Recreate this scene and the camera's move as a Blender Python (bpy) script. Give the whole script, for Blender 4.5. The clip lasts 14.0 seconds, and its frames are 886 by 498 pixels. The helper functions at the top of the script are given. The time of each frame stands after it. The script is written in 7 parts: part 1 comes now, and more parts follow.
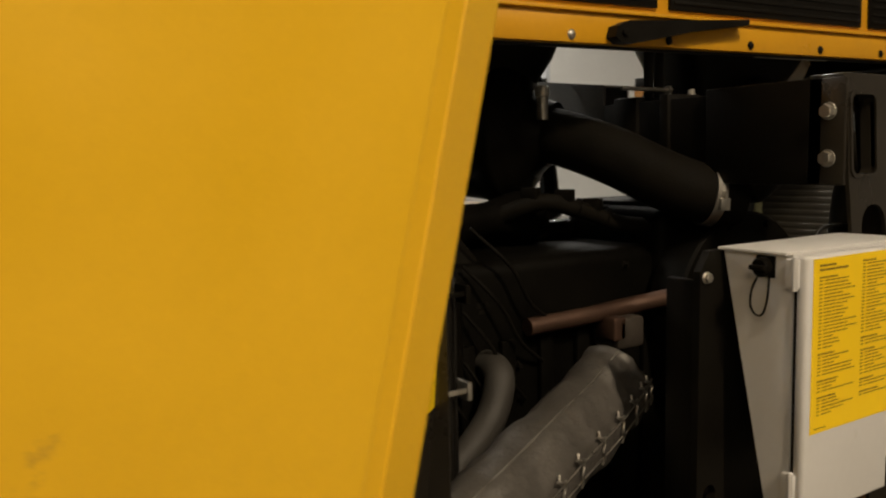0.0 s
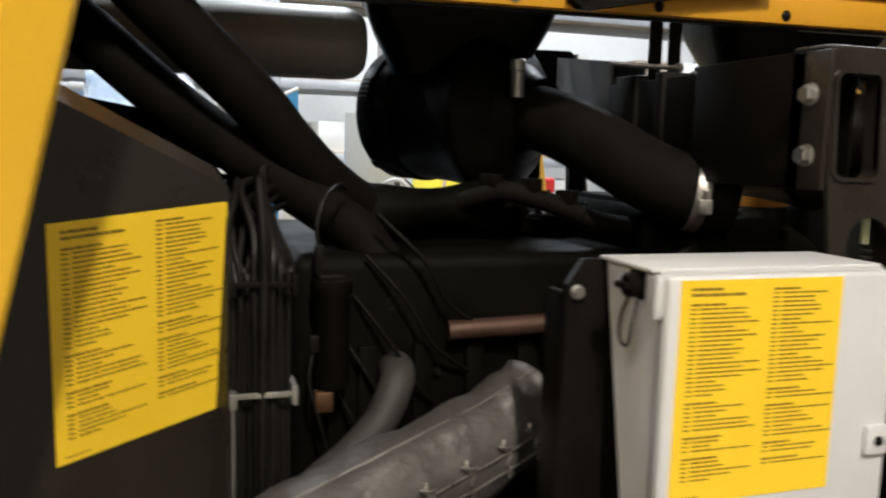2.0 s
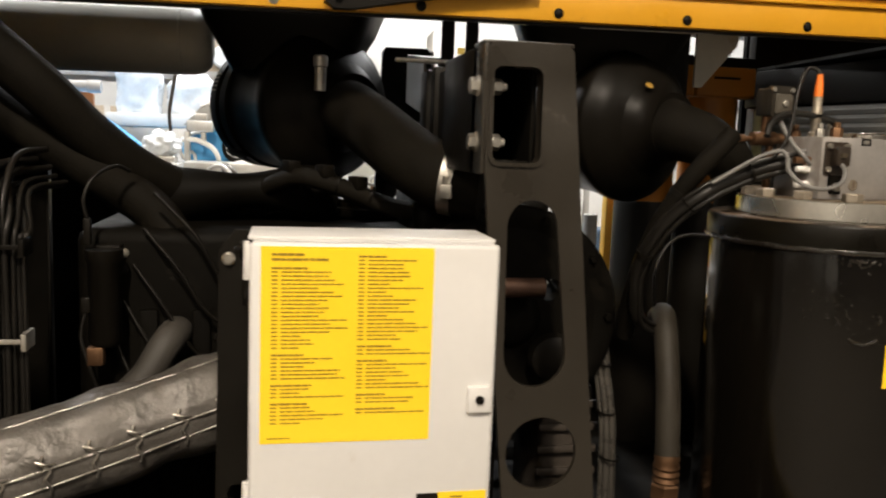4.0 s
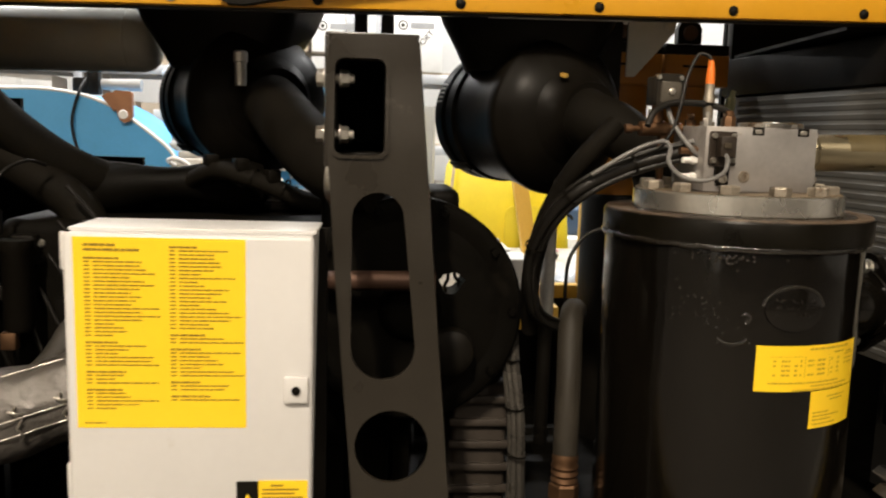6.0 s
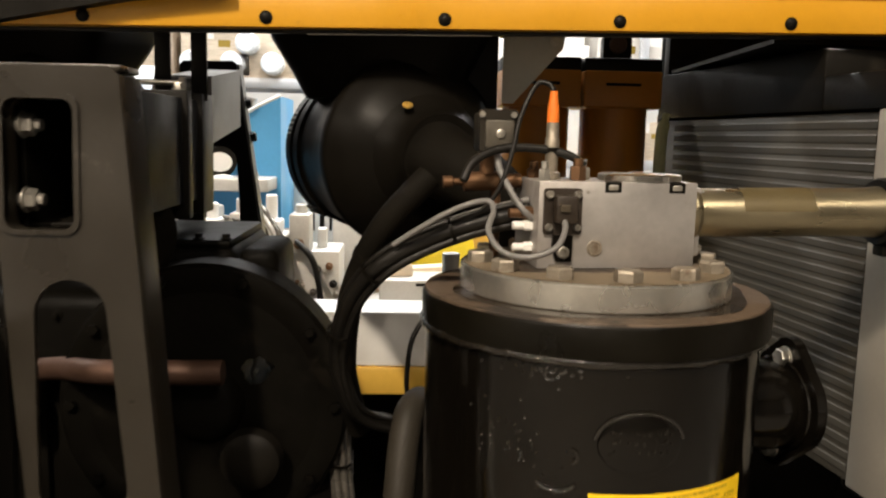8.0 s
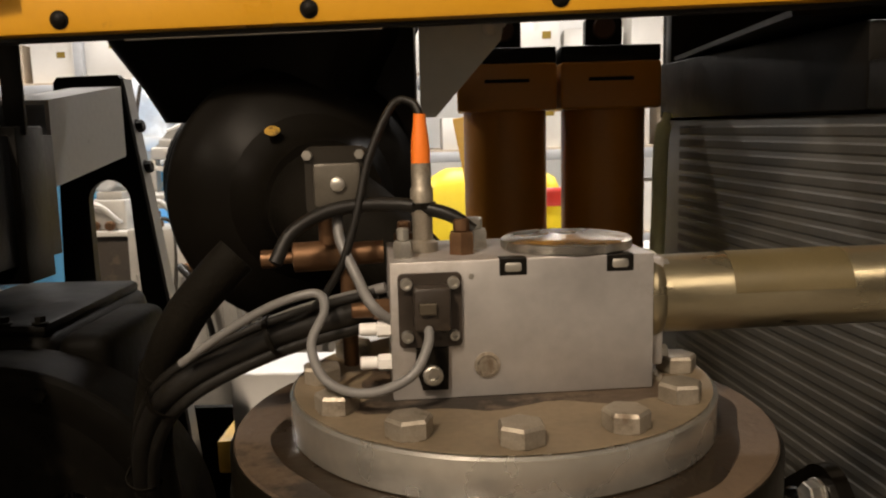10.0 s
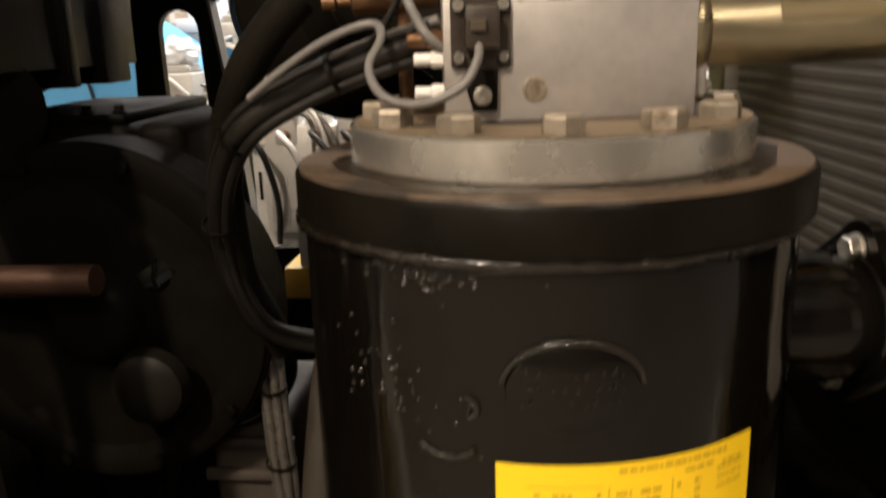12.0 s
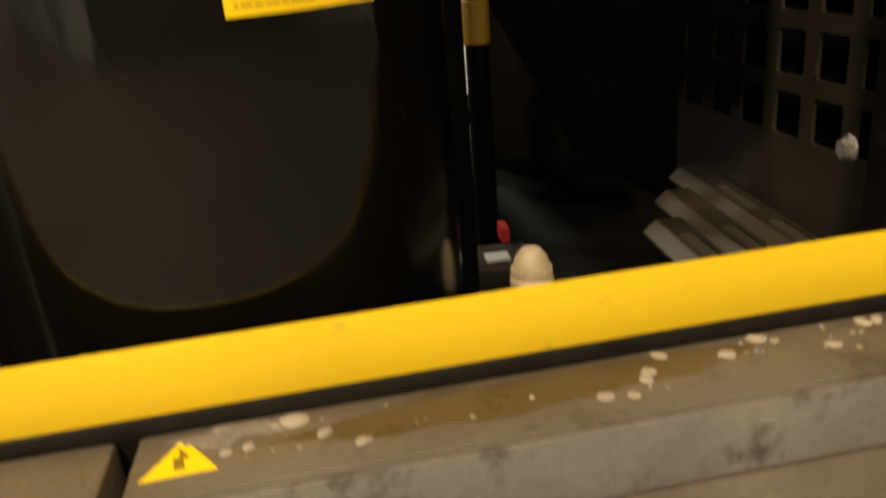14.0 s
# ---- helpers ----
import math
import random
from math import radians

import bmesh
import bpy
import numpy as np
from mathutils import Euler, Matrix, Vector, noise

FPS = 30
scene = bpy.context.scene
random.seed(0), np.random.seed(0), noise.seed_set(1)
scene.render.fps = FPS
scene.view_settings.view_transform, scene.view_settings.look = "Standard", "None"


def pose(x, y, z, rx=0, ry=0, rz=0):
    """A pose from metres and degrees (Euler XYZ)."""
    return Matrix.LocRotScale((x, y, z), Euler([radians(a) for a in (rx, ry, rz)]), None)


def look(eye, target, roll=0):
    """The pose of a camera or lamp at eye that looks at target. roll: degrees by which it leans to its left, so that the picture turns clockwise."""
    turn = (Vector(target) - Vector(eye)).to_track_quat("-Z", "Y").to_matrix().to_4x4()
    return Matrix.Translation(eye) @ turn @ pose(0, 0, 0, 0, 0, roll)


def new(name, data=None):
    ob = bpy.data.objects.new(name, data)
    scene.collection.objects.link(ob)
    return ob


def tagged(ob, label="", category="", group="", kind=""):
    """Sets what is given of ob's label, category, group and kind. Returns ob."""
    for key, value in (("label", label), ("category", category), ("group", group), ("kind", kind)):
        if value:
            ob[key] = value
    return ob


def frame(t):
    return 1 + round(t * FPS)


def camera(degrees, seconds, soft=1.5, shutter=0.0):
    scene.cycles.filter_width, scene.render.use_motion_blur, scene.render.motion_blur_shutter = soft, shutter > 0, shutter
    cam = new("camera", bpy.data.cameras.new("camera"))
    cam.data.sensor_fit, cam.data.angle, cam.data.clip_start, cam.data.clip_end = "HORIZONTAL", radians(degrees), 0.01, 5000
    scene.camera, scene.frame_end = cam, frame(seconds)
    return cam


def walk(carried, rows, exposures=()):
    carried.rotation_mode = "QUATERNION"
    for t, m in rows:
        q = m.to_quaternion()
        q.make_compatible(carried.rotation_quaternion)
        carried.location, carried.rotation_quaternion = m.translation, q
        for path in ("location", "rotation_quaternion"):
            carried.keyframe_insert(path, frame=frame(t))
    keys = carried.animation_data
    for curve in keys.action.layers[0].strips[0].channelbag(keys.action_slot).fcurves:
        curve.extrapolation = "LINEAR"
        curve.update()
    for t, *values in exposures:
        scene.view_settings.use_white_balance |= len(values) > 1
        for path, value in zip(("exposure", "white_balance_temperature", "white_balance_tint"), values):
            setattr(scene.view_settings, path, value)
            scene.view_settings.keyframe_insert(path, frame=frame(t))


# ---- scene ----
cam = camera(56.9, 14.0, soft=2.1, shutter=0.5)
PATH = [
    (0, (0.177, 0.118, 1.562), (1.252, 1.791, 1.347), -1.3),
    (0.5, (0.342, 0.035, 1.565), (1.225, 1.816, 1.348), -0.5),
    (1, (0.449, 0.05, 1.558), (1.237, 1.874, 1.323), 0.4),
    (1.5, (0.59, 0.095, 1.557), (1.292, 1.953, 1.322), 0.6),
    (2, (0.742, 0.043, 1.547), (1.36, 1.929, 1.3), 1.6),
    (2.5, (0.934, -0.074, 1.55), (1.495, 1.83, 1.306), 2.6),
    (3, (1.031, -0.082, 1.549), (1.562, 1.831, 1.313), 2.4),
    (3.5, (1.161, -0.157, 1.545), (1.625, 1.771, 1.29), 2.1),
    (3.7, (1.226, -0.209, 1.543), (1.656, 1.728, 1.291), 2.1),
    (5.8, (1.661, -0.32, 1.551), (1.845, 1.653, 1.28), 1.8),
    (6, (1.695, -0.299, 1.552), (1.859, 1.676, 1.279), 1.7),
    (6.5, (1.76, -0.209, 1.569), (1.968, 1.761, 1.294), 1.3),
    (7, (1.833, -0.14, 1.591), (2.055, 1.828, 1.312), 1.3),
    (7.5, (1.983, -0.051, 1.611), (2.138, 1.923, 1.33), 1.2),
    (8, (2.082, 0.04, 1.632), (2.17, 2.02, 1.364), 1.3),
    (8.5, (2.151, 0.196, 1.659), (2.216, 2.179, 1.407), 0.9),
    (8.7, (2.178, 0.252, 1.663), (2.262, 2.236, 1.425), 0.3),
    (10.8, (2.32, 0.448, 1.689), (2.135, 2.413, 1.37), 0.3),
    (11, (2.315, 0.445, 1.669), (2.111, 2.41, 1.356), 1.5),
    (11.5, (2.337, 0.421, 1.615), (2.111, 2.372, 1.239), 1.1),
    (12, (2.308, 0.364, 1.546), (2.114, 2.287, 1.034), -1.8),
    (12.5, (2.262, 0.33, 1.468), (2.351, 2.242, 0.889), -1.3),
    (13, (2.333, 0.323, 1.39), (2.513, 2.206, 0.739), -2.8),
    (13.2, (2.372, 0.327, 1.338), (2.579, 2.205, 0.679), -3.0),
    (13.5, (2.419, 0.336, 1.271), (2.631, 2.201, 0.58), -3.9),
    (13.7, (2.438, 0.347, 1.225), (2.64, 2.206, 0.515), -4.5),
    (14, (2.46, 0.351, 1.15), (2.631, 2.207, 0.423), -4.8),
]
EXPOSURES = [(0, -1.02, 6700, 8), (0.5, -0.78, 6100, 6), (1.0, -0.57, 5450, 5), (1.5, -0.52, 5500, 6), (2.0, -0.3, 5450, 8), (2.5, -0.15, 5600, 9), (3.2, -0.1, 5850, 10),
             (6.0, -0.15, 6100, 10), (7.0, -0.05, 6100, 10), (8.5, -0.02, 6200, 11), (10.8, -0.65, 6600, 14), (11.5, -0.6, 6600, 14), (12.0, 0.0, 6400, 14), (12.5, 0.65, 6300, 17), (13.0, 0.1, 6500, 10), (13.5, -0.1, 6900, 8), (14.0, 0.05, 6900, 5)]
walk(cam, [(t, look(eye, target, roll)) for t, eye, target, roll in PATH], EXPOSURES)

KEY_POWER, FRONT_POWER, BACK_POWER = 710.0, 115.0, 290.0

# ---- world and lights ----
world = bpy.data.worlds.new("hall_world")
scene.world = world
world.use_nodes = True
world.node_tree.nodes["Background"].inputs[0].default_value = (0.5, 0.55, 0.6, 1)
world.node_tree.nodes["Background"].inputs[1].default_value = 0.005


# ---- small tools ----
def part(name, bm, material, parent=None, label="", smooth=None, matrix=None):
    """One mesh object out of a bmesh; coordinates are world metres unless a matrix is given."""
    if matrix is not None:
        bm.transform(matrix)
    bmesh.ops.recalc_face_normals(bm, faces=bm.faces)
    mesh = bpy.data.meshes.new(name)
    bm.to_mesh(mesh)
    bm.free()
    for m in material if isinstance(material, (list, tuple)) else [material]:
        mesh.materials.append(m)
    if smooth is not None:
        for p in mesh.polygons:
            p.use_smooth = True
        mesh.set_sharp_from_angle(angle=radians(smooth))
    ob = new(name, mesh)
    if parent is not None:
        ob.parent = parent
        ob.matrix_parent_inverse = base_of(parent).inverted()
    if label:
        ob["label"] = label
    return ob


def base_of(ob):
    m = Matrix.LocRotScale(ob.location, ob.rotation_euler, ob.scale)
    if ob.parent is not None:
        return base_of(ob.parent) @ ob.matrix_parent_inverse @ m
    return m


def thing(name, loc, label, category, group="", kind=""):
    ob = new(name)
    ob.empty_display_size = 0.05
    ob.location = loc
    return tagged(ob, label, category, group, kind)


def lone(name, bm, material, label, category, group="", kind="", smooth=None, matrix=None):
    return tagged(part(name, bm, material, None, "", smooth, matrix), label, category, group, kind)


def add_box(bm, x0, x1, y0, y1, z0, z1, bev=0.0, seg=2, m=None):
    made = bmesh.ops.create_cube(bm, size=1.0)["verts"]
    for v in made:
        v.co = Vector((x0 + (v.co.x + 0.5) * (x1 - x0), y0 + (v.co.y + 0.5) * (y1 - y0), z0 + (v.co.z + 0.5) * (z1 - z0)))
    if bev > 0:
        edges = list({e for v in made for e in v.link_edges})
        res = bmesh.ops.bevel(bm, geom=edges, offset=bev, segments=seg, affect="EDGES", profile=0.5)
        made = list({v for f in res["faces"] for v in f.verts} | {v for v in made if v.is_valid})
    if m is not None:
        bmesh.ops.transform(bm, matrix=m, verts=[v for v in made if v.is_valid])
    return bm


def box(x0, x1, y0, y1, z0, z1, bev=0.0, seg=2, m=None):
    return add_box(bmesh.new(), x0, x1, y0, y1, z0, z1, bev, seg, m)


def add_lathe(bm, profile, n=32, m=None, wobble=0.0, arc=None):
    """profile: (radius, height) rows from bottom to top, turned round z; closed at the ends where radius is 0."""
    rings = []
    for r, h in profile:
        if r < 1e-6:
            rings.append([bm.verts.new((0, 0, h))])
        else:
            ring = []
            for k in range(n):
                a = 2 * math.pi * k / n
                rr = r * (1 + wobble * noise.noise(Vector((math.cos(a) * 2, math.sin(a) * 2, h * 8))))
                ring.append(bm.verts.new((rr * math.cos(a), rr * math.sin(a), h)))
            rings.append(ring)
    for lo, hi in zip(rings, rings[1:]):
        for k in range(n):
            j = (k + 1) % n
            if len(lo) == 1 and len(hi) == 1:
                break
            if len(lo) == 1:
                bm.faces.new((lo[0], hi[j], hi[k]))
            elif len(hi) == 1:
                bm.faces.new((lo[k], lo[j], hi[0]))
            else:
                bm.faces.new((lo[k], lo[j], hi[j], hi[k]))
    if m is not None:
        bmesh.ops.transform(bm, matrix=m, verts=[v for r in rings for v in r])
    return bm


def lathe(profile, n=32, m=None, wobble=0.0):
    return add_lathe(bmesh.new(), profile, n, m, wobble)


def disc_profile(r, h0, h1, b=0.002):
    return [(0, h0), (r - b, h0), (r, h0 + b), (r, h1 - b), (r - b, h1), (0, h1)]


def along(p, q):
    """A pose at p whose z axis points to q."""
    d = Vector(q) - Vector(p)
    return Matrix.Translation(p) @ d.to_track_quat("Z", "Y").to_matrix().to_4x4()


def spline(points, step=6):
    pts = [Vector(p) for p in points]
    ext = [2 * pts[0] - pts[1], *pts, 2 * pts[-1] - pts[-2]]
    out = []
    for i in range(1, len(ext) - 2):
        p0, p1, p2, p3 = ext[i - 1:i + 3]
        for k in range(step):
            t = k / step
            out.append(0.5 * (2 * p1 + (p2 - p0) * t + (2 * p0 - 5 * p1 + 4 * p2 - p3) * t * t + (3 * p1 - p0 - 3 * p2 + p3) * t ** 3))
    out.append(pts[-1])
    return out


def add_sweep(bm, points, radius, n=14, step=6, ridge=0.0, every=2):
    """A hose: a round section led along a smooth line; radius may be a function of 0..1."""
    line = spline(points, step) if step else [Vector(p) for p in points]
    total = len(line) - 1
    side = None
    rings = []
    for i, p in enumerate(line):
        t = (line[min(i + 1, total)] - line[max(i - 1, 0)]).normalized()
        if side is None:
            side = t.orthogonal().normalized()
        side = (side - t * side.dot(t)).normalized()
        other = t.cross(side)
        r = radius(i / total) if callable(radius) else radius
        if ridge and i % every == 0:
            r += ridge
        rings.append([bm.verts.new(p + r * (math.cos(2 * math.pi * k / n) * side + math.sin(2 * math.pi * k / n) * other)) for k in range(n)])
    for lo, hi in zip(rings, rings[1:]):
        for k in range(n):
            bm.faces.new((lo[k], lo[(k + 1) % n], hi[(k + 1) % n], hi[k]))
    bm.faces.new(rings[0])
    bm.faces.new(rings[-1])
    return bm


def sweep(points, radius, n=14, step=6, ridge=0.0, every=2):
    return add_sweep(bmesh.new(), points, radius, n, step, ridge, every)


def add_plate(bm, outline, holes, m, thick, bev=0.0):
    """A flat sheet with holes, drawn in xy of m and thick along its z."""
    made = []
    for loop in (outline, *holes):
        vs = [bm.verts.new((x, y, 0)) for x, y in loop]
        made += [bm.edges.new((a, b)) for a, b in zip(vs, vs[1:] + vs[:1])]
    filled = bmesh.ops.triangle_fill(bm, edges=made, use_beauty=True, use_dissolve=False)
    faces = [g for g in filled["geom"] if isinstance(g, bmesh.types.BMFace)]
    for f in faces:
        if f.normal.z < 0:
            f.normal_flip()
    ext = bmesh.ops.extrude_face_region(bm, geom=faces)
    top = [g for g in ext["geom"] if isinstance(g, bmesh.types.BMVert)]
    bmesh.ops.translate(bm, verts=top, vec=(0, 0, thick))
    verts = list({v for f in faces if f.is_valid for v in f.verts} | set(top) | {v for e in made if e.is_valid for v in e.verts})
    bmesh.ops.transform(bm, matrix=m, verts=verts)
    return bm


def plate(outline, holes, m, thick):
    return add_plate(bmesh.new(), outline, holes, m, thick)


def ring_of(cx, cy, r, n=24, ry=None):
    return [(cx + r * math.cos(2 * math.pi * k / n), cy + (ry or r) * math.sin(2 * math.pi * k / n)) for k in range(n)]


def rounded(x0, x1, y0, y1, r, n=5):
    out = []
    for cx, cy, a in ((x1 - r, y1 - r, 0), (x0 + r, y1 - r, 90), (x0 + r, y0 + r, 180), (x1 - r, y0 + r, 270)):
        for k in range(n + 1):
            b = radians(a + 90 * k / n)
            out.append((cx + r * math.cos(b), cy + r * math.sin(b)))
    return out


def add_hex(bm, m, r=0.017, h=0.013, washer=0.0, socket=False):
    """A hexagon bolt head standing on the xy plane of m."""
    if washer:
        add_lathe(bm, disc_profile(washer, 0, 0.003, 0.0008), 20, m)
    z = 0.003 if washer else 0.0
    add_lathe(bm, [(0, z), (r, z), (r, z + h * 0.85), (r * 0.9, z + h), (0, z + h)], 6, m)
    return bm


FACE_Y = Matrix(((1, 0, 0, 0), (0, 0, -1, 0), (0, 1, 0, 0), (0, 0, 0, 1)))  # x stays, y of the drawing is up, thickness goes to -y


# ---- materials ----
def material(name, base, rough=0.5, metal=0.0, vary=0.12, scale=12.0, bump=0.0, bump_scale=80.0, dirt=None, dirt_amount=0.0, dirt_scale=5.0,
             rough_vary=0.1, stretch=(1, 1, 1), per_island=0.0, coat=0.0, dirt_edge=0.12, spec=0.5):
    """A painted, cast or rubber surface: base colour with two scales of change, dirt patches, uneven gloss and fine relief."""
    mat = bpy.data.materials.new(name)
    mat.use_nodes = True
    nt = mat.node_tree
    bsdf = nt.nodes["Principled BSDF"]
    link = nt.links.new
    coord = nt.nodes.new("ShaderNodeTexCoord")
    mapping = nt.nodes.new("ShaderNodeMapping")
    mapping.inputs["Scale"].default_value = stretch
    link(coord.outputs["Object"], mapping.inputs[0])
    big = nt.nodes.new("ShaderNodeTexNoise")
    big.inputs["Scale"].default_value = scale
    big.inputs["Detail"].default_value = 6
    link(mapping.outputs[0], big.inputs["Vector"])
    fine = nt.nodes.new("ShaderNodeTexNoise")
    fine.inputs["Scale"].default_value = scale * 14
    fine.inputs["Detail"].default_value = 3
    link(mapping.outputs[0], fine.inputs["Vector"])
    mixed = nt.nodes.new("ShaderNodeMath")
    mixed.operation = "MULTIPLY_ADD"
    link(fine.outputs[0], mixed.inputs[0])
    mixed.inputs[1].default_value = 0.35
    link(big.outputs[0], mixed.inputs[2])
    span = nt.nodes.new("ShaderNodeMapRange")
    span.inputs["From Min"].default_value = 0.45
    span.inputs["From Max"].default_value = 0.95
    span.inputs["To Min"].default_value = 1 - vary
    span.inputs["To Max"].default_value = 1 + vary
    link(mixed.outputs[0], span.inputs["Value"])
    tint = nt.nodes.new("ShaderNodeVectorMath")
    tint.operation = "SCALE"
    tint.inputs[0].default_value = base
    link(span.outputs[0], tint.inputs["Scale"])
    colour = tint.outputs[0]
    rough_out = nt.nodes.new("ShaderNodeMapRange")
    rough_out.inputs["From Min"].default_value = 0.3
    rough_out.inputs["From Max"].default_value = 0.7
    rough_out.inputs["To Min"].default_value = max(0.02, rough - rough_vary)
    rough_out.inputs["To Max"].default_value = min(1, rough + rough_vary)
    link(big.outputs[0], rough_out.inputs["Value"])
    rough_socket = rough_out.outputs[0]
    if dirt is not None:
        spots = nt.nodes.new("ShaderNodeTexNoise")
        spots.inputs["Scale"].default_value = dirt_scale
        spots.inputs["Detail"].default_value = 9
        spots.inputs["Roughness"].default_value = 0.65
        link(coord.outputs["Object"], spots.inputs["Vector"])
        mask = nt.nodes.new("ShaderNodeMapRange")
        mask.inputs["From Min"].default_value = 0.68 - dirt_amount * 0.4
        mask.inputs["From Max"].default_value = 0.68 - dirt_amount * 0.4 + dirt_edge
        link(spots.outputs[0], mask.inputs["Value"])
        over = nt.nodes.new("ShaderNodeMix")
        over.data_type = "RGBA"
        link(mask.outputs[0], over.inputs["Factor"])
        link(colour, over.inputs["A"])
        over.inputs["B"].default_value = (*dirt, 1)
        colour = over.outputs["Result"]
        rr = nt.nodes.new("ShaderNodeMix")
        link(mask.outputs[0], rr.inputs["Factor"])
        link(rough_socket, rr.inputs["A"])
        rr.inputs["B"].default_value = 0.8
        rough_socket = rr.outputs["Result"]
    if per_island:
        info = nt.nodes.new("ShaderNodeObjectInfo")
        isl = nt.nodes.new("ShaderNodeMapRange")
        isl.inputs["To Min"].default_value = 1 - per_island
        isl.inputs["To Max"].default_value = 1 + per_island
        link(info.outputs["Random"], isl.inputs["Value"])
        sc = nt.nodes.new("ShaderNodeVectorMath")
        sc.operation = "SCALE"
        link(colour, sc.inputs[0])
        link(isl.outputs[0], sc.inputs["Scale"])
        colour = sc.outputs[0]
    link(colour, bsdf.inputs["Base Color"])
    link(rough_socket, bsdf.inputs["Roughness"])
    bsdf.inputs["Metallic"].default_value = metal
    bsdf.inputs["Specular IOR Level"].default_value = spec
    bsdf.inputs["Coat Weight"].default_value = coat
    bsdf.inputs["Coat Roughness"].default_value = 0.08
    if bump:
        grain = nt.nodes.new("ShaderNodeTexNoise")
        grain.inputs["Scale"].default_value = bump_scale
        grain.inputs["Detail"].default_value = 4
        link(mapping.outputs[0], grain.inputs["Vector"])
        relief = nt.nodes.new("ShaderNodeBump")
        relief.inputs["Strength"].default_value = bump
        relief.inputs["Distance"].default_value = 0.004
        link(grain.outputs[0], relief.inputs["Height"])
        link(relief.outputs[0], bsdf.inputs["Normal"])
    return mat


def glow(name, colour, strength):
    mat = bpy.data.materials.new(name)
    mat.use_nodes = True
    bsdf = mat.node_tree.nodes["Principled BSDF"]
    bsdf.inputs["Base Color"].default_value = (*colour, 1)
    bsdf.inputs["Emission Color"].default_value = (*colour, 1)
    bsdf.inputs["Emission Strength"].default_value = strength
    return mat


YELLOW = material("yellow_paint", (0.80, 0.468, 0.016), 0.38, 0, 0.05, 6, 0.06, 160, dirt=(0.35, 0.2, 0.04), dirt_amount=0.02, dirt_scale=9)
# Machine yellow darkened to amber, so the far side's shade is in the colour.
SHADED_YELLOW = material("shaded_yellow_machine_paint", (0.42, 0.165, 0.010), 0.4, 0, 0.08, 8, 0.05, 120, dirt=(0.12, 0.06, 0.02), dirt_amount=0.12, dirt_scale=7)
STICKER = material("yellow_sticker_film", (0.92, 0.62, 0.01), 0.42, 0, 0.03, 9, 0.02, 60)
INK = material("black_print", (0.03, 0.025, 0.015), 0.5, 0, 0.1)
INK_SOFT = material("worn_black_print", (0.25, 0.165, 0.012), 0.5, 0, 0.2, 40)
GLOSS_BLACK = material("glossy_black_paint", (0.0036, 0.0029, 0.0020), 0.14, 0, 0.3, 7, 0.2, 26, stretch=(1, 1, 0.3), dirt=(0.014, 0.011, 0.008), dirt_amount=0.07, dirt_scale=4, rough_vary=0.1, spec=0.40)
SATIN_BLACK = material("satin_black_paint", (0.0062, 0.0053, 0.0039), 0.46, 0, 0.25, 9, 0.08, 90, spec=0.13, dirt=(0.016, 0.0135, 0.0095), dirt_amount=0.08, dirt_scale=6)
SPATTER = material("glossy_spatter_paint", (0.009, 0.0075, 0.0055), 0.12, 0, 0.2, 20, 0.5, 140, spec=0.8)
PLASTIC_BLACK = material("black_moulded_plastic", (0.0056, 0.0047, 0.0034), 0.40, 0, 0.2, 10, 0.05, 120, spec=0.08, dirt=(0.014, 0.0115, 0.008), dirt_amount=0.04, dirt_scale=7)
RUBBER = material("black_rubber", (0.008, 0.007, 0.0055), 0.45, 0, 0.25, 14, 0.1, 110, spec=0.3, dirt=(0.022, 0.018, 0.014), dirt_amount=0.1, dirt_scale=9)
FABRIC_HOSE = material("matt_hose", (0.0068, 0.0057, 0.0039), 0.7, 0, 0.3, 20, 0.3, 260, spec=0.07, dirt=(0.013, 0.0105, 0.007), dirt_amount=0.1, dirt_scale=8)
DARK_PLATE = material("dark_grey_plate_paint", (0.021, 0.0175, 0.0125), 0.34, 0, 0.16, 8, 0.06, 150, dirt=(0.09, 0.075, 0.06), dirt_amount=0.05, dirt_scale=8)
# Grey that carries reflected light on the beam end and rear plate edge.
LIT_SECTION = material("lit_grey_section", (0.16, 0.155, 0.145), 0.45, 0.2, 0.15, 8, 0.08, 90, dirt=(0.08, 0.07, 0.06), dirt_amount=0.1, dirt_scale=7)
CAST = material("dirty_cast_iron", (0.045, 0.036, 0.028), 0.62, 0.1, 0.35, 10, 0.3, 70, dirt=(0.11, 0.085, 0.06), dirt_amount=0.2, dirt_scale=6)
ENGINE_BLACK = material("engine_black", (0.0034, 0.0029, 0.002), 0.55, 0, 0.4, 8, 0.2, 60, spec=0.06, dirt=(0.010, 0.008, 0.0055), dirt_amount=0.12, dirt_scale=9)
CABINET = material("light_grey_powder_coat", (0.64, 0.635, 0.625), 0.42, 0, 0.04, 5, 0.12, 420, dirt=(0.50, 0.47, 0.41), dirt_amount=0.09, dirt_scale=9, dirt_edge=0.2)
GREY_PAINT = material("grey_green_paint", (0.42, 0.41, 0.36), 0.42, 0, 0.1, 5, 0.05, 60, dirt=(0.2, 0.18, 0.14), dirt_amount=0.1, dirt_scale=5)
ALU = material("machined_aluminium", (0.6, 0.57, 0.51), 0.3, 1.0, 0.2, 9, 0.1, 90, dirt=(0.23, 0.175, 0.12), dirt_amount=0.33, dirt_scale=9, rough_vary=0.12)
LID_ALU = material("turned_aluminium_flange", (0.64, 0.62, 0.56), 0.27, 0.88, 0.14, 9, 0.06, 90, rough_vary=0.08)
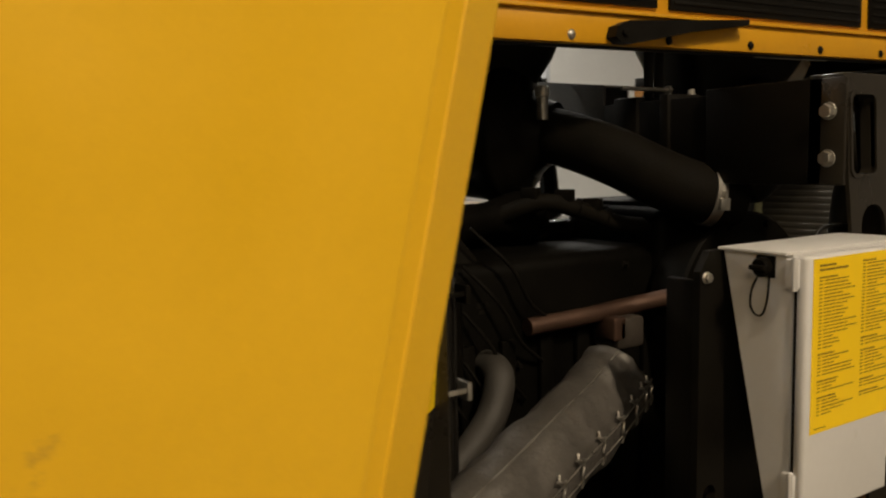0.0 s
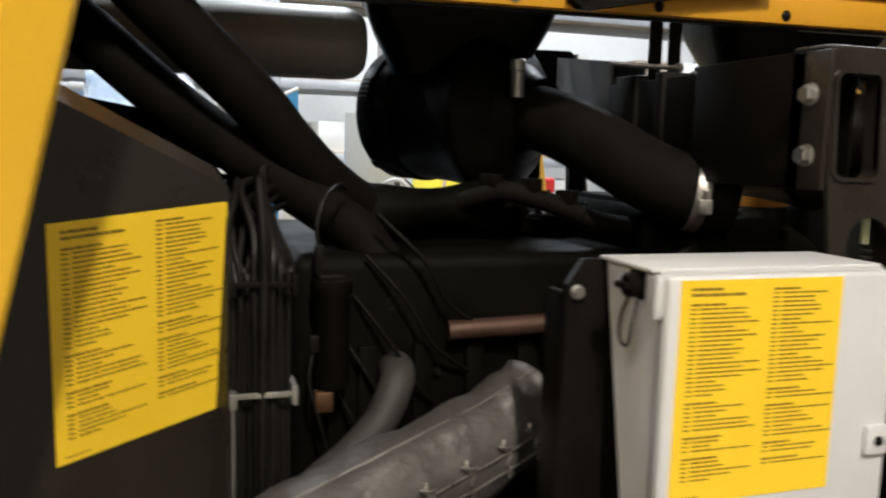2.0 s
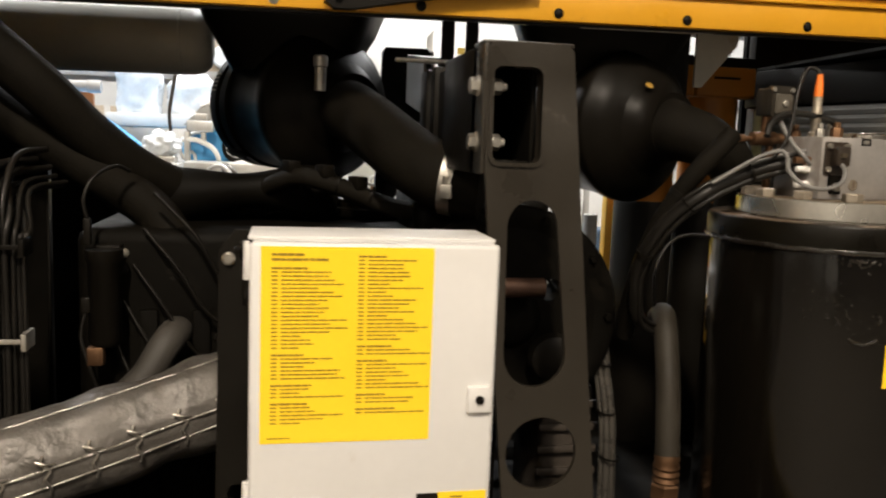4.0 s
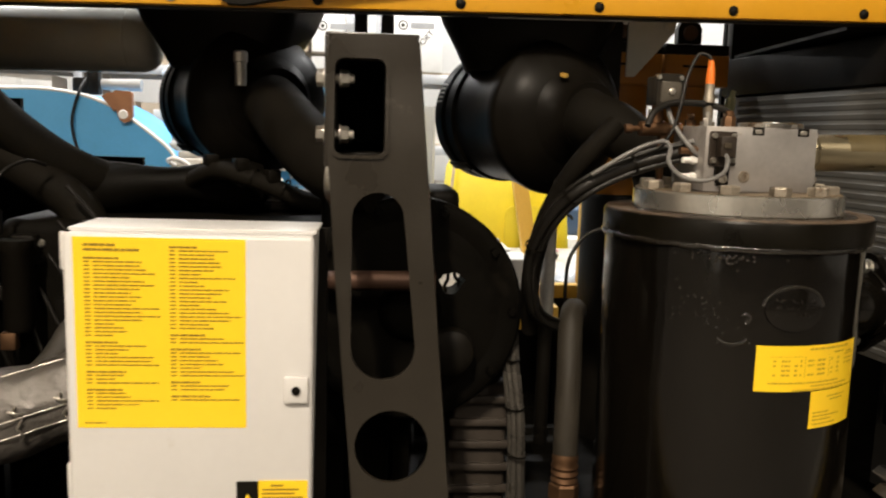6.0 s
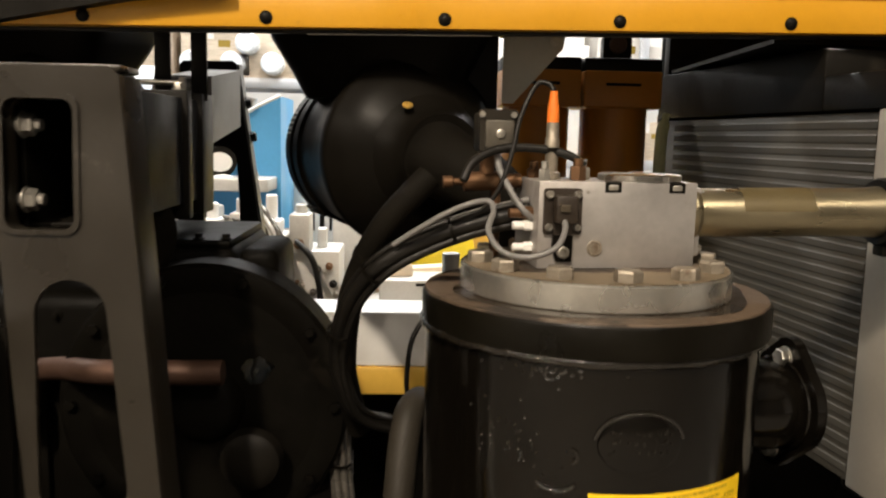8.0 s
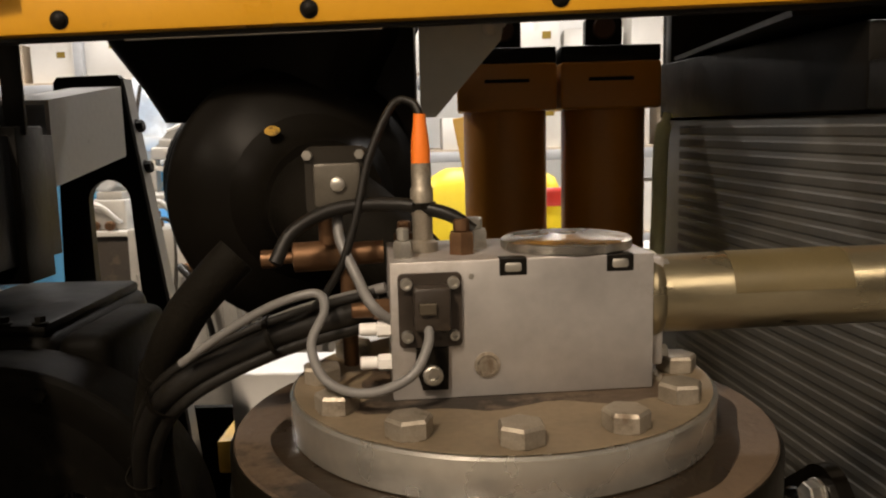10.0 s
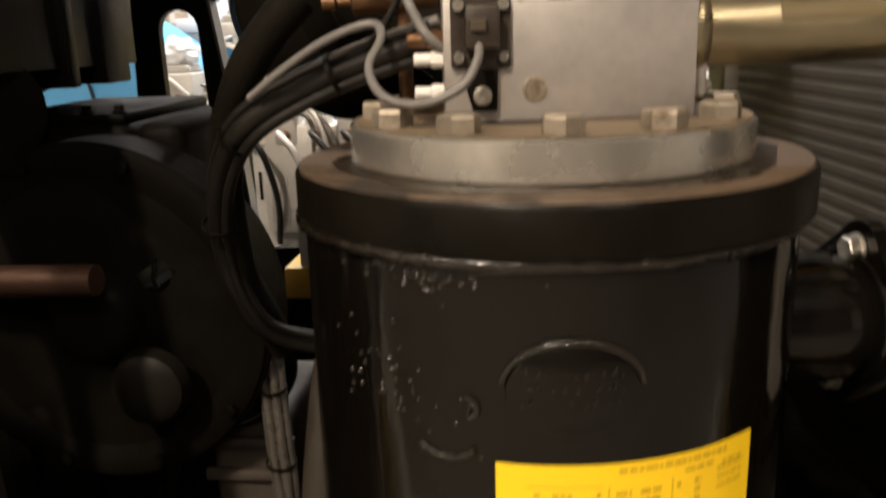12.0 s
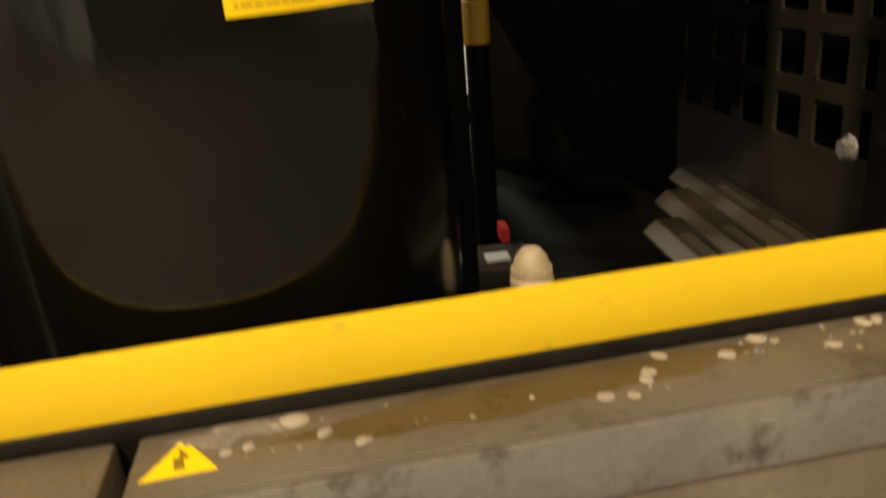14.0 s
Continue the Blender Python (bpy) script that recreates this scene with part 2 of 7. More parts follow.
LID_DUST = material("oily_dust_film", (0.20, 0.155, 0.10), 0.6, 0.25, 0.25, 12, 0.12, 120, dirt=(0.27, 0.225, 0.155), dirt_amount=0.25, dirt_scale=9, dirt_edge=0.2)
BOLT_DULL = material("dull_stained_bolt", (0.34, 0.30, 0.24), 0.5, 0.7, 0.3, 40, 0.2, 200, dirt=(0.17, 0.13, 0.09), dirt_amount=0.25, dirt_scale=30)
ALU_BLOCK = material("milled_aluminium_block", (0.47, 0.45, 0.43), 0.42, 0.7, 0.16, 7, 0.08, 70, dirt=(0.22, 0.16, 0.105), dirt_amount=0.38, dirt_scale=9, dirt_edge=0.28, rough_vary=0.16)
ZINC = material("zinc_plated_steel", (0.5, 0.48, 0.43), 0.38, 0.9, 0.2, 40, 0.1, 200, dirt=(0.25, 0.2, 0.14), dirt_amount=0.12, dirt_scale=30)
STEEL_TUBE = material("stained_steel_tube", (0.33, 0.285, 0.185), 0.33, 0.9, 0.12, 9, 0.05, 60, dirt=(0.22, 0.17, 0.09), dirt_amount=0.12, dirt_scale=10, stretch=(1, 1, 5))
RUST_RIM = material("rusty_dark_steel", (0.105, 0.073, 0.047), 0.6, 0.2, 0.3, 9, 0.25, 120, dirt=(0.03, 0.023, 0.017), dirt_amount=0.36, dirt_scale=4.5, dirt_edge=0.05)
BRASS = material("brass", (0.16, 0.088, 0.045), 0.48, 0.8, 0.2, 30, 0.05, 90, dirt=(0.11, 0.07, 0.04), dirt_amount=0.25, dirt_scale=25)
COPPER_DULL = material("heat_tinted_pipe", (0.09, 0.05, 0.034), 0.55, 0.6, 0.3, 12, 0.15, 70, dirt=(0.1, 0.06, 0.04), dirt_amount=0.2, dirt_scale=9)
SLEEVE = material("woven_heat_sleeve", (0.094, 0.086, 0.077), 0.45, 0.25, 0.25, 14, 0.9, 55, dirt=(0.1, 0.085, 0.07), dirt_amount=0.15, dirt_scale=6)
LACE = material("steel_lacing_wire", (0.4, 0.38, 0.34), 0.35, 0.8, 0.15, 30)
DUSTY_HOSE = material("dusty_brown_hose", (0.028, 0.0235, 0.017), 0.6, 0, 0.25, 14, 0.2, 180, spec=0.3, dirt=(0.05, 0.042, 0.03), dirt_amount=0.15, dirt_scale=9)
GREY_HOSE = material("grey_braided_hose", (0.040, 0.036, 0.030), 0.62, 0, 0.15, 16, 0.35, 300)
ORANGE = material("orange_plastic", (0.85, 0.2, 0.02), 0.4, 0, 0.06, 20)
GREY_CABLE = material("grey_cable_sheath", (0.15, 0.146, 0.14), 0.45, 0, 0.1, 20)
COOLER = material("cooler_grey_aluminium", (0.068, 0.061, 0.048), 0.5, 0.35, 0.1, 6, 0.08, 90, dirt=(0.1, 0.09, 0.075), dirt_amount=0.1, dirt_scale=5)
COOLER_PALE = material("pale_cooler_side", (0.36, 0.335, 0.285), 0.45, 0.2, 0.07, 6, 0.05, 90)
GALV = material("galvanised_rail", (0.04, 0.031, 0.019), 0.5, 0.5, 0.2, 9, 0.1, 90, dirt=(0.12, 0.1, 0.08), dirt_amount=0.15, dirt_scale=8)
SILL_GREY = material("dirty_grey_sill", (0.12, 0.10, 0.075), 0.45, 0.1, 0.3, 9, 0.35, 90, dirt=(0.065, 0.046, 0.024), dirt_amount=0.34, dirt_scale=7)
SILL_FACE = material("grey_tread_face", (0.13, 0.12, 0.105), 0.7, 0.0, 0.3, 9, 0.5, 120, dirt=(0.055, 0.047, 0.036), dirt_amount=0.28, dirt_scale=16)
CHIP = material("pale_grit", (0.33, 0.285, 0.23), 0.8, 0, 0.2, 30, 0.3, 100)
PLUG = material("beige_plug_plastic", (0.42, 0.33, 0.21), 0.5, 0, 0.15, 20, dirt=(0.2, 0.15, 0.09), dirt_amount=0.1, dirt_scale=20)
STRAP = material("pale_green_webbing", (0.5, 0.5, 0.28), 0.7, 0, 0.15, 20, 0.3, 300)
CONCRETE = material("concrete_floor", (0.15, 0.135, 0.115), 0.6, 0, 0.15, 1.2, 0.2, 30, dirt=(0.22, 0.19, 0.15), dirt_amount=0.2, dirt_scale=0.9)
HALL_WALL = material("white_hall_wall", (0.72, 0.71, 0.68), 0.6, 0, 0.06, 1.0, 0.05, 20, dirt=(0.55, 0.53, 0.48), dirt_amount=0.05, dirt_scale=0.7)
PALE_WALL = material("pale_grey_hall_wall", (0.5, 0.48, 0.45), 0.65, 0, 0.08, 0.9, 0.05, 20)
DARK_WALL = material("dark_grey_hall_wall", (0.09, 0.085, 0.08), 0.7, 0, 0.12, 0.8)
HALL_CEILING = material("grey_hall_ceiling", (0.4, 0.39, 0.37), 0.7, 0, 0.08, 0.8)
BLUE = material("sky_blue_machine_paint", (0.10, 0.38, 0.72), 0.35, 0, 0.08, 3, 0.04, 40, dirt=(0.3, 0.33, 0.34), dirt_amount=0.06, dirt_scale=2.5)
PALE_METAL = material("pale_machine_metal", (0.55, 0.54, 0.51), 0.4, 0.3, 0.15, 6, 0.06, 50, dirt=(0.3, 0.26, 0.2), dirt_amount=0.15, dirt_scale=5)
WHITE_PLASTIC = material("white_plastic", (0.78, 0.77, 0.74), 0.4, 0, 0.05, 5)
CARDBOARD = material("white_carton", (0.74, 0.72, 0.68), 0.7, 0, 0.05, 4, 0.05, 40)
RACK_STEEL = material("galvanised_rack", (0.5, 0.52, 0.55), 0.45, 0.5, 0.1, 5)
YELLOW_TUB = material("yellow_plastic_tub", (0.85, 0.68, 0.02), 0.45, 0, 0.06, 4)
MARKER = material("dull_yellow_plastic", (0.42, 0.25, 0.03), 0.6, 0, 0.2, 20, dirt=(0.1, 0.06, 0.02), dirt_amount=0.35, dirt_scale=60)
SWITCH_PLATE = material("worn_plate", (0.11, 0.098, 0.078), 0.45, 0.4, 0.25, 25, 0.1, 90, dirt=(0.05, 0.04, 0.03), dirt_amount=0.3, dirt_scale=30)
OCHRE = material("ochre_paint", (0.66, 0.40, 0.06), 0.45, 0, 0.1, 5)
WOOD = material("pale_pallet_wood", (0.5, 0.42, 0.32), 0.7, 0, 0.2, 8, 0.2, 60, stretch=(1, 8, 8))
RUSTY = material("rusty_clevis_paint", (0.32, 0.15, 0.07), 0.6, 0.2, 0.25, 10)
NAVY = material("navy_tool_case", (0.04, 0.07, 0.12), 0.45, 0, 0.1, 10)
RED = material("red_plastic", (0.6, 0.04, 0.03), 0.4)
FILM = material("clear_wrap", (0.7, 0.74, 0.78), 0.25, 0, 0.15, 12, 0.6, 14)
OLIVE_FILM = material("olive_film_label", (0.11, 0.085, 0.036), 0.5, 0.2, 0.15, 20, 0.05, 90)
LAMP_GLOW = glow("lamp_glow", (1.0, 0.93, 0.82), 12)

WOOD_PALE = material("pale_planed_timber", (0.62, 0.52, 0.38), 0.6, 0, 0.12, 9, 0.1, 60, stretch=(0.3, 3, 3))
GREY_SHEET = material("light_grey_sheet", (0.40, 0.40, 0.39), 0.5, 0.1, 0.06, 3, 0.04, 40)
OIL_RING = material("dark_seeped_oil", (0.022, 0.015, 0.009), 0.3, 0, 0.35, 14, 0.15, 80)
COLLAR = material("dusty_black_collar_paint", (0.0050, 0.0042, 0.0026), 0.34, 0, 0.3, 9, 0.12, 60, spec=0.11, dirt=(0.012, 0.0095, 0.0058), dirt_amount=0.15, dirt_scale=7)
SOLENOID = material("dusty_solenoid_casing", (0.028, 0.02, 0.0135), 0.5, 0.1, 0.3, 30, 0.1, 120, dirt=(0.07, 0.05, 0.033), dirt_amount=0.3, dirt_scale=35)
MUD = material("dried_grey_mud", (0.19, 0.165, 0.13), 0.85, 0, 0.3, 60, 0.5, 200, dirt=(0.33, 0.29, 0.235), dirt_amount=0.3, dirt_scale=70)
OIL_STAIN = material("brown_oil_stain", (0.085, 0.06, 0.032), 0.35, 0, 0.35, 14, 0.15, 80)
YELLOW_STRIP = material("lemon_yellow_strip", (0.80, 0.54, 0.02), 0.4, 0, 0.05, 6, 0.05, 120, dirt=(0.5, 0.32, 0.04), dirt_amount=0.12, dirt_scale=11)
# Paler zinc; on the rail sides it stands for light falling on them.
GALV_PALE = material("lightened_zinc", (0.066, 0.053, 0.035), 0.5, 0.4, 0.2, 9, 0.1, 90)
INK_FAINT = material("faint_brown_print", (0.50, 0.325, 0.012), 0.5, 0, 0.2, 40)
INK_GREY = material("pale_grey_print", (0.35, 0.35, 0.35), 0.6, 0, 0.1)
CONDUIT_GREY = material("dusty_conduit", (0.12, 0.11, 0.095), 0.3, 0.5, 0.25, 20, 0.1, 120, dirt=(0.03, 0.026, 0.02), dirt_amount=0.25, dirt_scale=12)
YELLOW_HOOD = material("deep_yellow_hood_paint", (0.66, 0.325, 0.012), 0.36, 0, 0.06, 6, 0.06, 160, dirt=(0.3, 0.15, 0.03), dirt_amount=0.08, dirt_scale=14)

# ---- the hall ----
HX0, HX1, HY0, HY1, HZ = -9.0, 12.0, -6.5, 11.0, 6.2
tagged(part("floor", box(HX0, HX1, HY0, HY1, -0.2, 0), CONCRETE), "worn concrete workshop floor with stains", "floor", kind="structure")
tagged(part("ceiling", box(HX0, HX1, HY0, HY1, HZ, HZ + 0.2), HALL_CEILING), "grey workshop ceiling", "ceiling", kind="structure")
# Unseen south wall, kept dark for contrast in the tank's reflections.
tagged(part("wall_south", box(HX0, HX1, HY0 - 0.2, HY0, 0, HZ), DARK_WALL), "plain dark grey workshop wall", "wall", kind="structure")
tagged(part("wall_north", box(HX0, HX1, HY1, HY1 + 0.2, 0, HZ), HALL_WALL), "white workshop wall behind the racks", "wall", kind="structure")
tagged(part("wall_west", box(HX0 - 0.2, HX0, HY0, HY1, 0, HZ), PALE_WALL), "plain pale grey workshop wall", "wall", kind="structure")
tagged(part("wall_east", box(HX1, HX1 + 0.2, HY0, HY1, 0, HZ), PALE_WALL), "plain pale grey workshop wall", "wall", kind="structure")

# Unseen pale panels added to put bright streaks into the tank's gloss.
for k, dx in enumerate((-7.6, -5.4, -3.0)):
    gate = thing("streak_reflector", (dx, HY0 + 0.05, 0), "pale ribbed reflector added out of view on the dark wall", "door", "sectional doors")
    for j in range(7):
        part("reflector_panel", box(dx - 0.95, dx + 0.95, HY0 + 0.01, HY0 + 0.06, 0.02 + 0.5 * j, 0.5 + 0.5 * j, 0.01), WHITE_PLASTIC, gate)
# Fixtures are unseen; the y -5.2 row is added to brighten the pale panels.
LAMPS = [(-2.5, 4.6, 1), (2.0, 4.6, 1), (6.5, 4.6, 1), (-2.5, 8.0, 1), (2.0, 8.0, 1), (6.5, 8.0, 1),
         (0.62, -3.3, 0), (4.8, -3.3, 0), (-4.4, -3.3, 0), (0.2, -5.2, 0), (4.8, -5.2, 0), (-4.4, -5.2, 0)]
for lx, ly, back in LAMPS:
    fixture = thing("ceiling_light", (lx, ly, HZ), "long white strip light assumed under the unseen ceiling", "ceiling light", "strip lights of the hall")
    hx, hy = (0.75, 0.09) if back else (0.09, 0.75)
    part("housing", box(lx - hx, lx + hx, ly - hy, ly + hy, HZ - 0.09, HZ, 0.01), WHITE_PLASTIC, fixture)
    part("diffuser", box(lx - hx + 0.02, lx + hx - 0.02, ly - hy + 0.02, ly + hy - 0.02, HZ - 0.115, HZ - 0.09, 0.008), LAMP_GLOW, fixture)
    data = bpy.data.lights.new("strip_lamp", "AREA")
    data.shape, data.size, data.size_y = ("RECTANGLE", 0.9, 0.16) if back else ("RECTANGLE", 0.16, 0.9)
    data.energy = BACK_POWER if back else (KEY_POWER if abs(lx) < 1 and ly > -4 else FRONT_POWER * (1.1 if lx < 0 else 0.8))
    data.color = (1.0, 0.95, 0.88) if back else (1.0, 0.82, 0.61)
    lamp = new("strip_lamp", data)
    lamp.matrix_world = look((lx, ly, HZ - 0.14), (lx, ly + (0 if back else 0.35), 0))

# ---- the machine's hood, frame and sill ----
RAIL_Y = 1.376
hood = thing("machine_hood", (2.0, RAIL_Y, 1.80), "yellow sheet-metal machine hood with a dark vented side", "machine hood")
part("lower_rail", box(0.30, 3.75, RAIL_Y, RAIL_Y + 0.012, 1.8065, 1.8665, 0.003), YELLOW_HOOD, hood, "yellow folded lower rail", 40)
part("rail_return", box(0.30, 3.75, RAIL_Y + 0.0125, RAIL_Y + 0.026, 1.8065, 1.8105, 0.001), YELLOW_HOOD, hood, "", 40)
part("drip_edge", box(0.30, 3.75, RAIL_Y - 0.010, RAIL_Y + 0.02, 1.867, 1.874, 0.002), YELLOW_HOOD, hood, "", 40)
part("upper_skin", box(0.30, 3.75, RAIL_Y + 0.012, RAIL_Y + 0.03, 1.874, 2.12, 0.002), YELLOW_HOOD, hood, "", 40)
part("roof_skin", box(0.30, 3.75, RAIL_Y + 0.03, 1.80, 2.09, 2.12, 0.002), SATIN_BLACK, hood, "black underside of the hood", 40)
for x0, x1 in ((0.95, 1.545), (1.585, 2.33), (2.37, 3.1), (3.14, 3.7)):
    vent = bmesh.new()
    add_box(vent, x0, x1, RAIL_Y + 0.004, RAIL_Y + 0.0125, 1.888, 2.09, 0.002)
    for k in range(9):
        add_box(vent, x0 + 0.01, x1 - 0.01, RAIL_Y + 0.001, RAIL_Y + 0.006, 1.9 + 0.02 * k, 1.908 + 0.02 * k, 0.001)
    part("vent_panel", vent, SATIN_BLACK, hood, "black vented panel", 40)
seal = bmesh.new()
add_box(seal, 0.66, 3.7, RAIL_Y + 0.0265, RAIL_Y + 0.04, 1.801, 1.816, 0.002)
part("edge_seal", seal, RUBBER, hood, "black rubber edge seal")
part("white_edge_label", box(1.915, 2.215, RAIL_Y + 0.028, RAIL_Y + 0.036, 1.7995, 1.801, 0), ZINC, hood)
for k in range(7):
    rb = bmesh.new()
    cx = 1.010 + 0.2815 * k
    add_lathe(rb, disc_profile(0.0105, 0, 0.002, 0.0005), 18, Matrix.Translation((cx, RAIL_Y, 1.8215)) @ FACE_Y)
    add_lathe(rb, [(0, 0.001), (0.0082, 0.001), (0.008, 0.004), (0.005, 0.0062), (0, 0.0068)], 14, Matrix.Translation((cx, RAIL_Y, 1.8215)) @ FACE_Y)
    part("rail_screw", rb, SATIN_BLACK if k > 1 else ZINC, hood, "dark dome-headed screw" if k > 1 else "bright dome-headed screw", 30)
hood.matrix_basis = pose(2.27, RAIL_Y, 1.822, 0, -1.0, 0.6) @ pose(-2.27, -RAIL_Y, -1.822) @ Matrix.Translation(hood.location)
stay = bmesh.new()
add_plate(stay, [(0.0, 0.0), (0.02, -0.012), (0.05, -0.012), (0.26, 0.028), (0.42, 0.050), (0.42, 0.062), (0.04, 0.034), (0.008, 0.022)], [], Matrix.Translation((1.385, 1.366, 1.803)) @ FACE_Y, 0.028)
add_lathe(stay, disc_profile(0.008, 0, 0.034, 0.001), 14, Matrix.Translation((1.412, 1.366, 1.812)) @ FACE_Y)
lone("hood_stay", stay, SATIN_BLACK, "flat black hood stay folded along the yellow rail", "hood stay", smooth=35)

# end bulkheads and deck, closing the engine bay
tagged(part("bulkhead", box(0.22, 0.25, 1.0, 2.9, 0.5, 2.09), SATIN_BLACK), "black end bulkhead of the engine bay", "bulkhead", kind="structure")
tagged(part("bulkhead", box(3.60, 3.63, 0.95, 2.9, 0.5, 2.09), SATIN_BLACK), "black end bulkhead of the engine bay", "bulkhead", kind="structure")
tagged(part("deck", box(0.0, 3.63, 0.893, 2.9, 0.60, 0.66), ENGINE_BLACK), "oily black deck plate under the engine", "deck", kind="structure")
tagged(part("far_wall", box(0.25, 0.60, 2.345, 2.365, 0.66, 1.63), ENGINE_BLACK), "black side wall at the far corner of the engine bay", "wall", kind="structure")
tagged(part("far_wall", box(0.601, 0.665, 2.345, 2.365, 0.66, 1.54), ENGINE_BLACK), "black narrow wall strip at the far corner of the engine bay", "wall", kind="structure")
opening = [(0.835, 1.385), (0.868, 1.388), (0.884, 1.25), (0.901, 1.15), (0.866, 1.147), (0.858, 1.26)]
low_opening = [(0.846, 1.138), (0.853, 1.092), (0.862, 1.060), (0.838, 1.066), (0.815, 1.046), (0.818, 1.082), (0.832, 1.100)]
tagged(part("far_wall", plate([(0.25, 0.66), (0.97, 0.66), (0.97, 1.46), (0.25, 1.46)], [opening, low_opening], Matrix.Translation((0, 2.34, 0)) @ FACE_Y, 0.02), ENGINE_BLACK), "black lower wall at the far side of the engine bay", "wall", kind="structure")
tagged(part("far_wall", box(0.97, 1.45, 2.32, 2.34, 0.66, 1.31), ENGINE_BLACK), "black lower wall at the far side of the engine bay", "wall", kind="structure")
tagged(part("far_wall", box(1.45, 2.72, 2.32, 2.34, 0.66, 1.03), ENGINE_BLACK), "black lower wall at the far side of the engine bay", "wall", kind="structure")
# Added wall keeps the hall's back light off the deck.
tagged(part("far_wall", box(2.72, 3.60, 2.12, 2.14, 0.66, 2.09), ENGINE_BLACK), "black wall added behind the oil cooler to keep back light out", "wall", kind="structure")
undercarriage = bmesh.new()
add_box(undercarriage, -1.2, 4.2, 0.95, 2.8, 0.12, 0.60, 0.03)
add_box(undercarriage, -1.2, 4.2, 1.2, 2.5, 0.0, 0.14, 0.02)
tagged(part("undercarriage", undercarriage, SATIN_BLACK, smooth=30), "dark undercarriage box under the machine deck", "undercarriage", kind="structure")

# sill
sill = thing("machine_sill", (2.4, 0.84, 0.6), "dirty grey side sill with a yellow edge strip", "sill")
part("edge_strip", box(-0.9, 3.75, 0.871, 0.8765, 0.854, 0.9065, 0.0015), YELLOW_STRIP, sill, "bright yellow edge strip", 40)
part("seal", box(-0.9, 3.75, 0.868, 0.884, 0.838, 0.8542, 0.003), RUBBER, sill, "black rubber seal under the strip", 40)
for x0, x1 in ((-0.9, 2.268), (2.283, 3.75)):
    tread = bmesh.new()
    add_box(tread, x0, x1, 0.791, 0.868, 0.60, 0.842, 0.004)
    part("tread", tread, SILL_GREY, sill, "", 40)
    part("tread_face", box(x0 + 0.002, x1 - 0.002, 0.7845, 0.7912, 0.784, 0.838, 0.002), SILL_FACE, sill, "rough grey tread edge", 40)
part("back_web", box(-0.9, 3.75, 0.868, 0.893, 0.60, 0.838, 0), SATIN_BLACK, sill)
part("lower_ledge", box(-0.9, 3.75, 0.67, 0.7905, 0.66, 0.72, 0.006), PALE_METAL, sill, "pale lower ledge", 40)
SILL_TILT = pose(2.5, 0.873, 0.9, 0, -0.9, 2.6) @ pose(-2.5, -0.873, -0.9)
sill.matrix_basis = SILL_TILT @ Matrix.Translation(sill.location)
rng = random.Random(4)
CHIPS = ((2.345, 0.830, 5), (2.360, 0.8326, 5), (2.390, 0.854, 9), (2.411, 0.8335, 6), (2.4347, 0.816, 5.5), (2.603, 0.8165, 5.5), (2.6217, 0.8126, 5), (2.637, 0.829, 5), (2.6428, 0.8375, 6.5),
         (2.6586, 0.8575, 6.5), (2.7046, 0.8433, 7), (2.7361, 0.8578, 7.5), (2.7468, 0.8511, 3.5), (2.7822, 0.8321, 6), (2.8213, 0.8561, 7), (2.8335, 0.8567, 6))
for k in range(60):
    if k < len(CHIPS):
        cx, cy, r = CHIPS[k][0], CHIPS[k][1], CHIPS[k][2] / 1000
    else:
        cx, cy, r = rng.choice((2.40, 2.37, 2.47, 2.47, 2.53, 2.65, 2.72, 2.8)) + rng.gauss(0, 0.02), rng.uniform(0.815, 0.864), rng.choice((0.0008, 0.0012, 0.0016, 0.0024))
    flake = SILL_TILT @ Matrix.Translation((cx, cy, 0.8420)) @ pose(0, 0, 0, 0, 0, rng.uniform(0, 180)) @ Matrix.Diagonal((rng.uniform(0.9, 1.3), rng.uniform(0.7, 1.0), 1, 1))
    grit = lathe([(0, 0), (r, 0), (r * 0.95, r * 0.14), (r * 0.6, r * 0.22), (0, r * 0.24)], 12, flake, 0.45)
    lone("grit_chip", grit, CHIP, "flat pale flake lying on the oily sill" if k < len(CHIPS) else "small pale crumb lying on the sill", "grit", "grit on the sill", smooth=60)
smear = lathe([(0, 0), (0.045, 0), (0.04, 0.0008), (0, 0.0012)], 22, SILL_TILT @ Matrix.Translation((2.352, 0.853, 0.8421)) @ pose(0, 0, 0, 0, 0, 4) @ Matrix.Diagonal((0.95, 0.26, 1, 1)), 0.9)
lone("dried_mud", smear, MUD, "smear of dried pale mud on the sill", "mud", smooth=60)
stain_edge = [(0.17 * math.cos(a) * (1 + 0.3 * noise.noise(Vector((math.cos(a) * 2, math.sin(a) * 2, 1)))), 0.02 * math.sin(a) * (1 + 0.5 * noise.noise(Vector((math.cos(a) * 3, math.sin(a) * 3, 4))))) for a in [2 * math.pi * k / 48 for k in range(48)]]
lone("oil_stain", plate(stain_edge, [], SILL_TILT @ pose(2.56, 0.838, 0.8420, 0, 0, 3), 0.0003), OIL_STAIN, "dark brown oily stain on the grey sill", "stain")
warn = bmesh.new()
add_plate(warn, [(-0.025, -0.020), (0.025, -0.020), (0, 0.022)], [], SILL_TILT @ pose(2.316, 0.832, 0.8422, 0, 0, 2), 0.0006)
triangle = lone("warning_label", warn, STICKER, "yellow triangular warning label stuck on the sill", "warning label")
sign = bmesh.new()
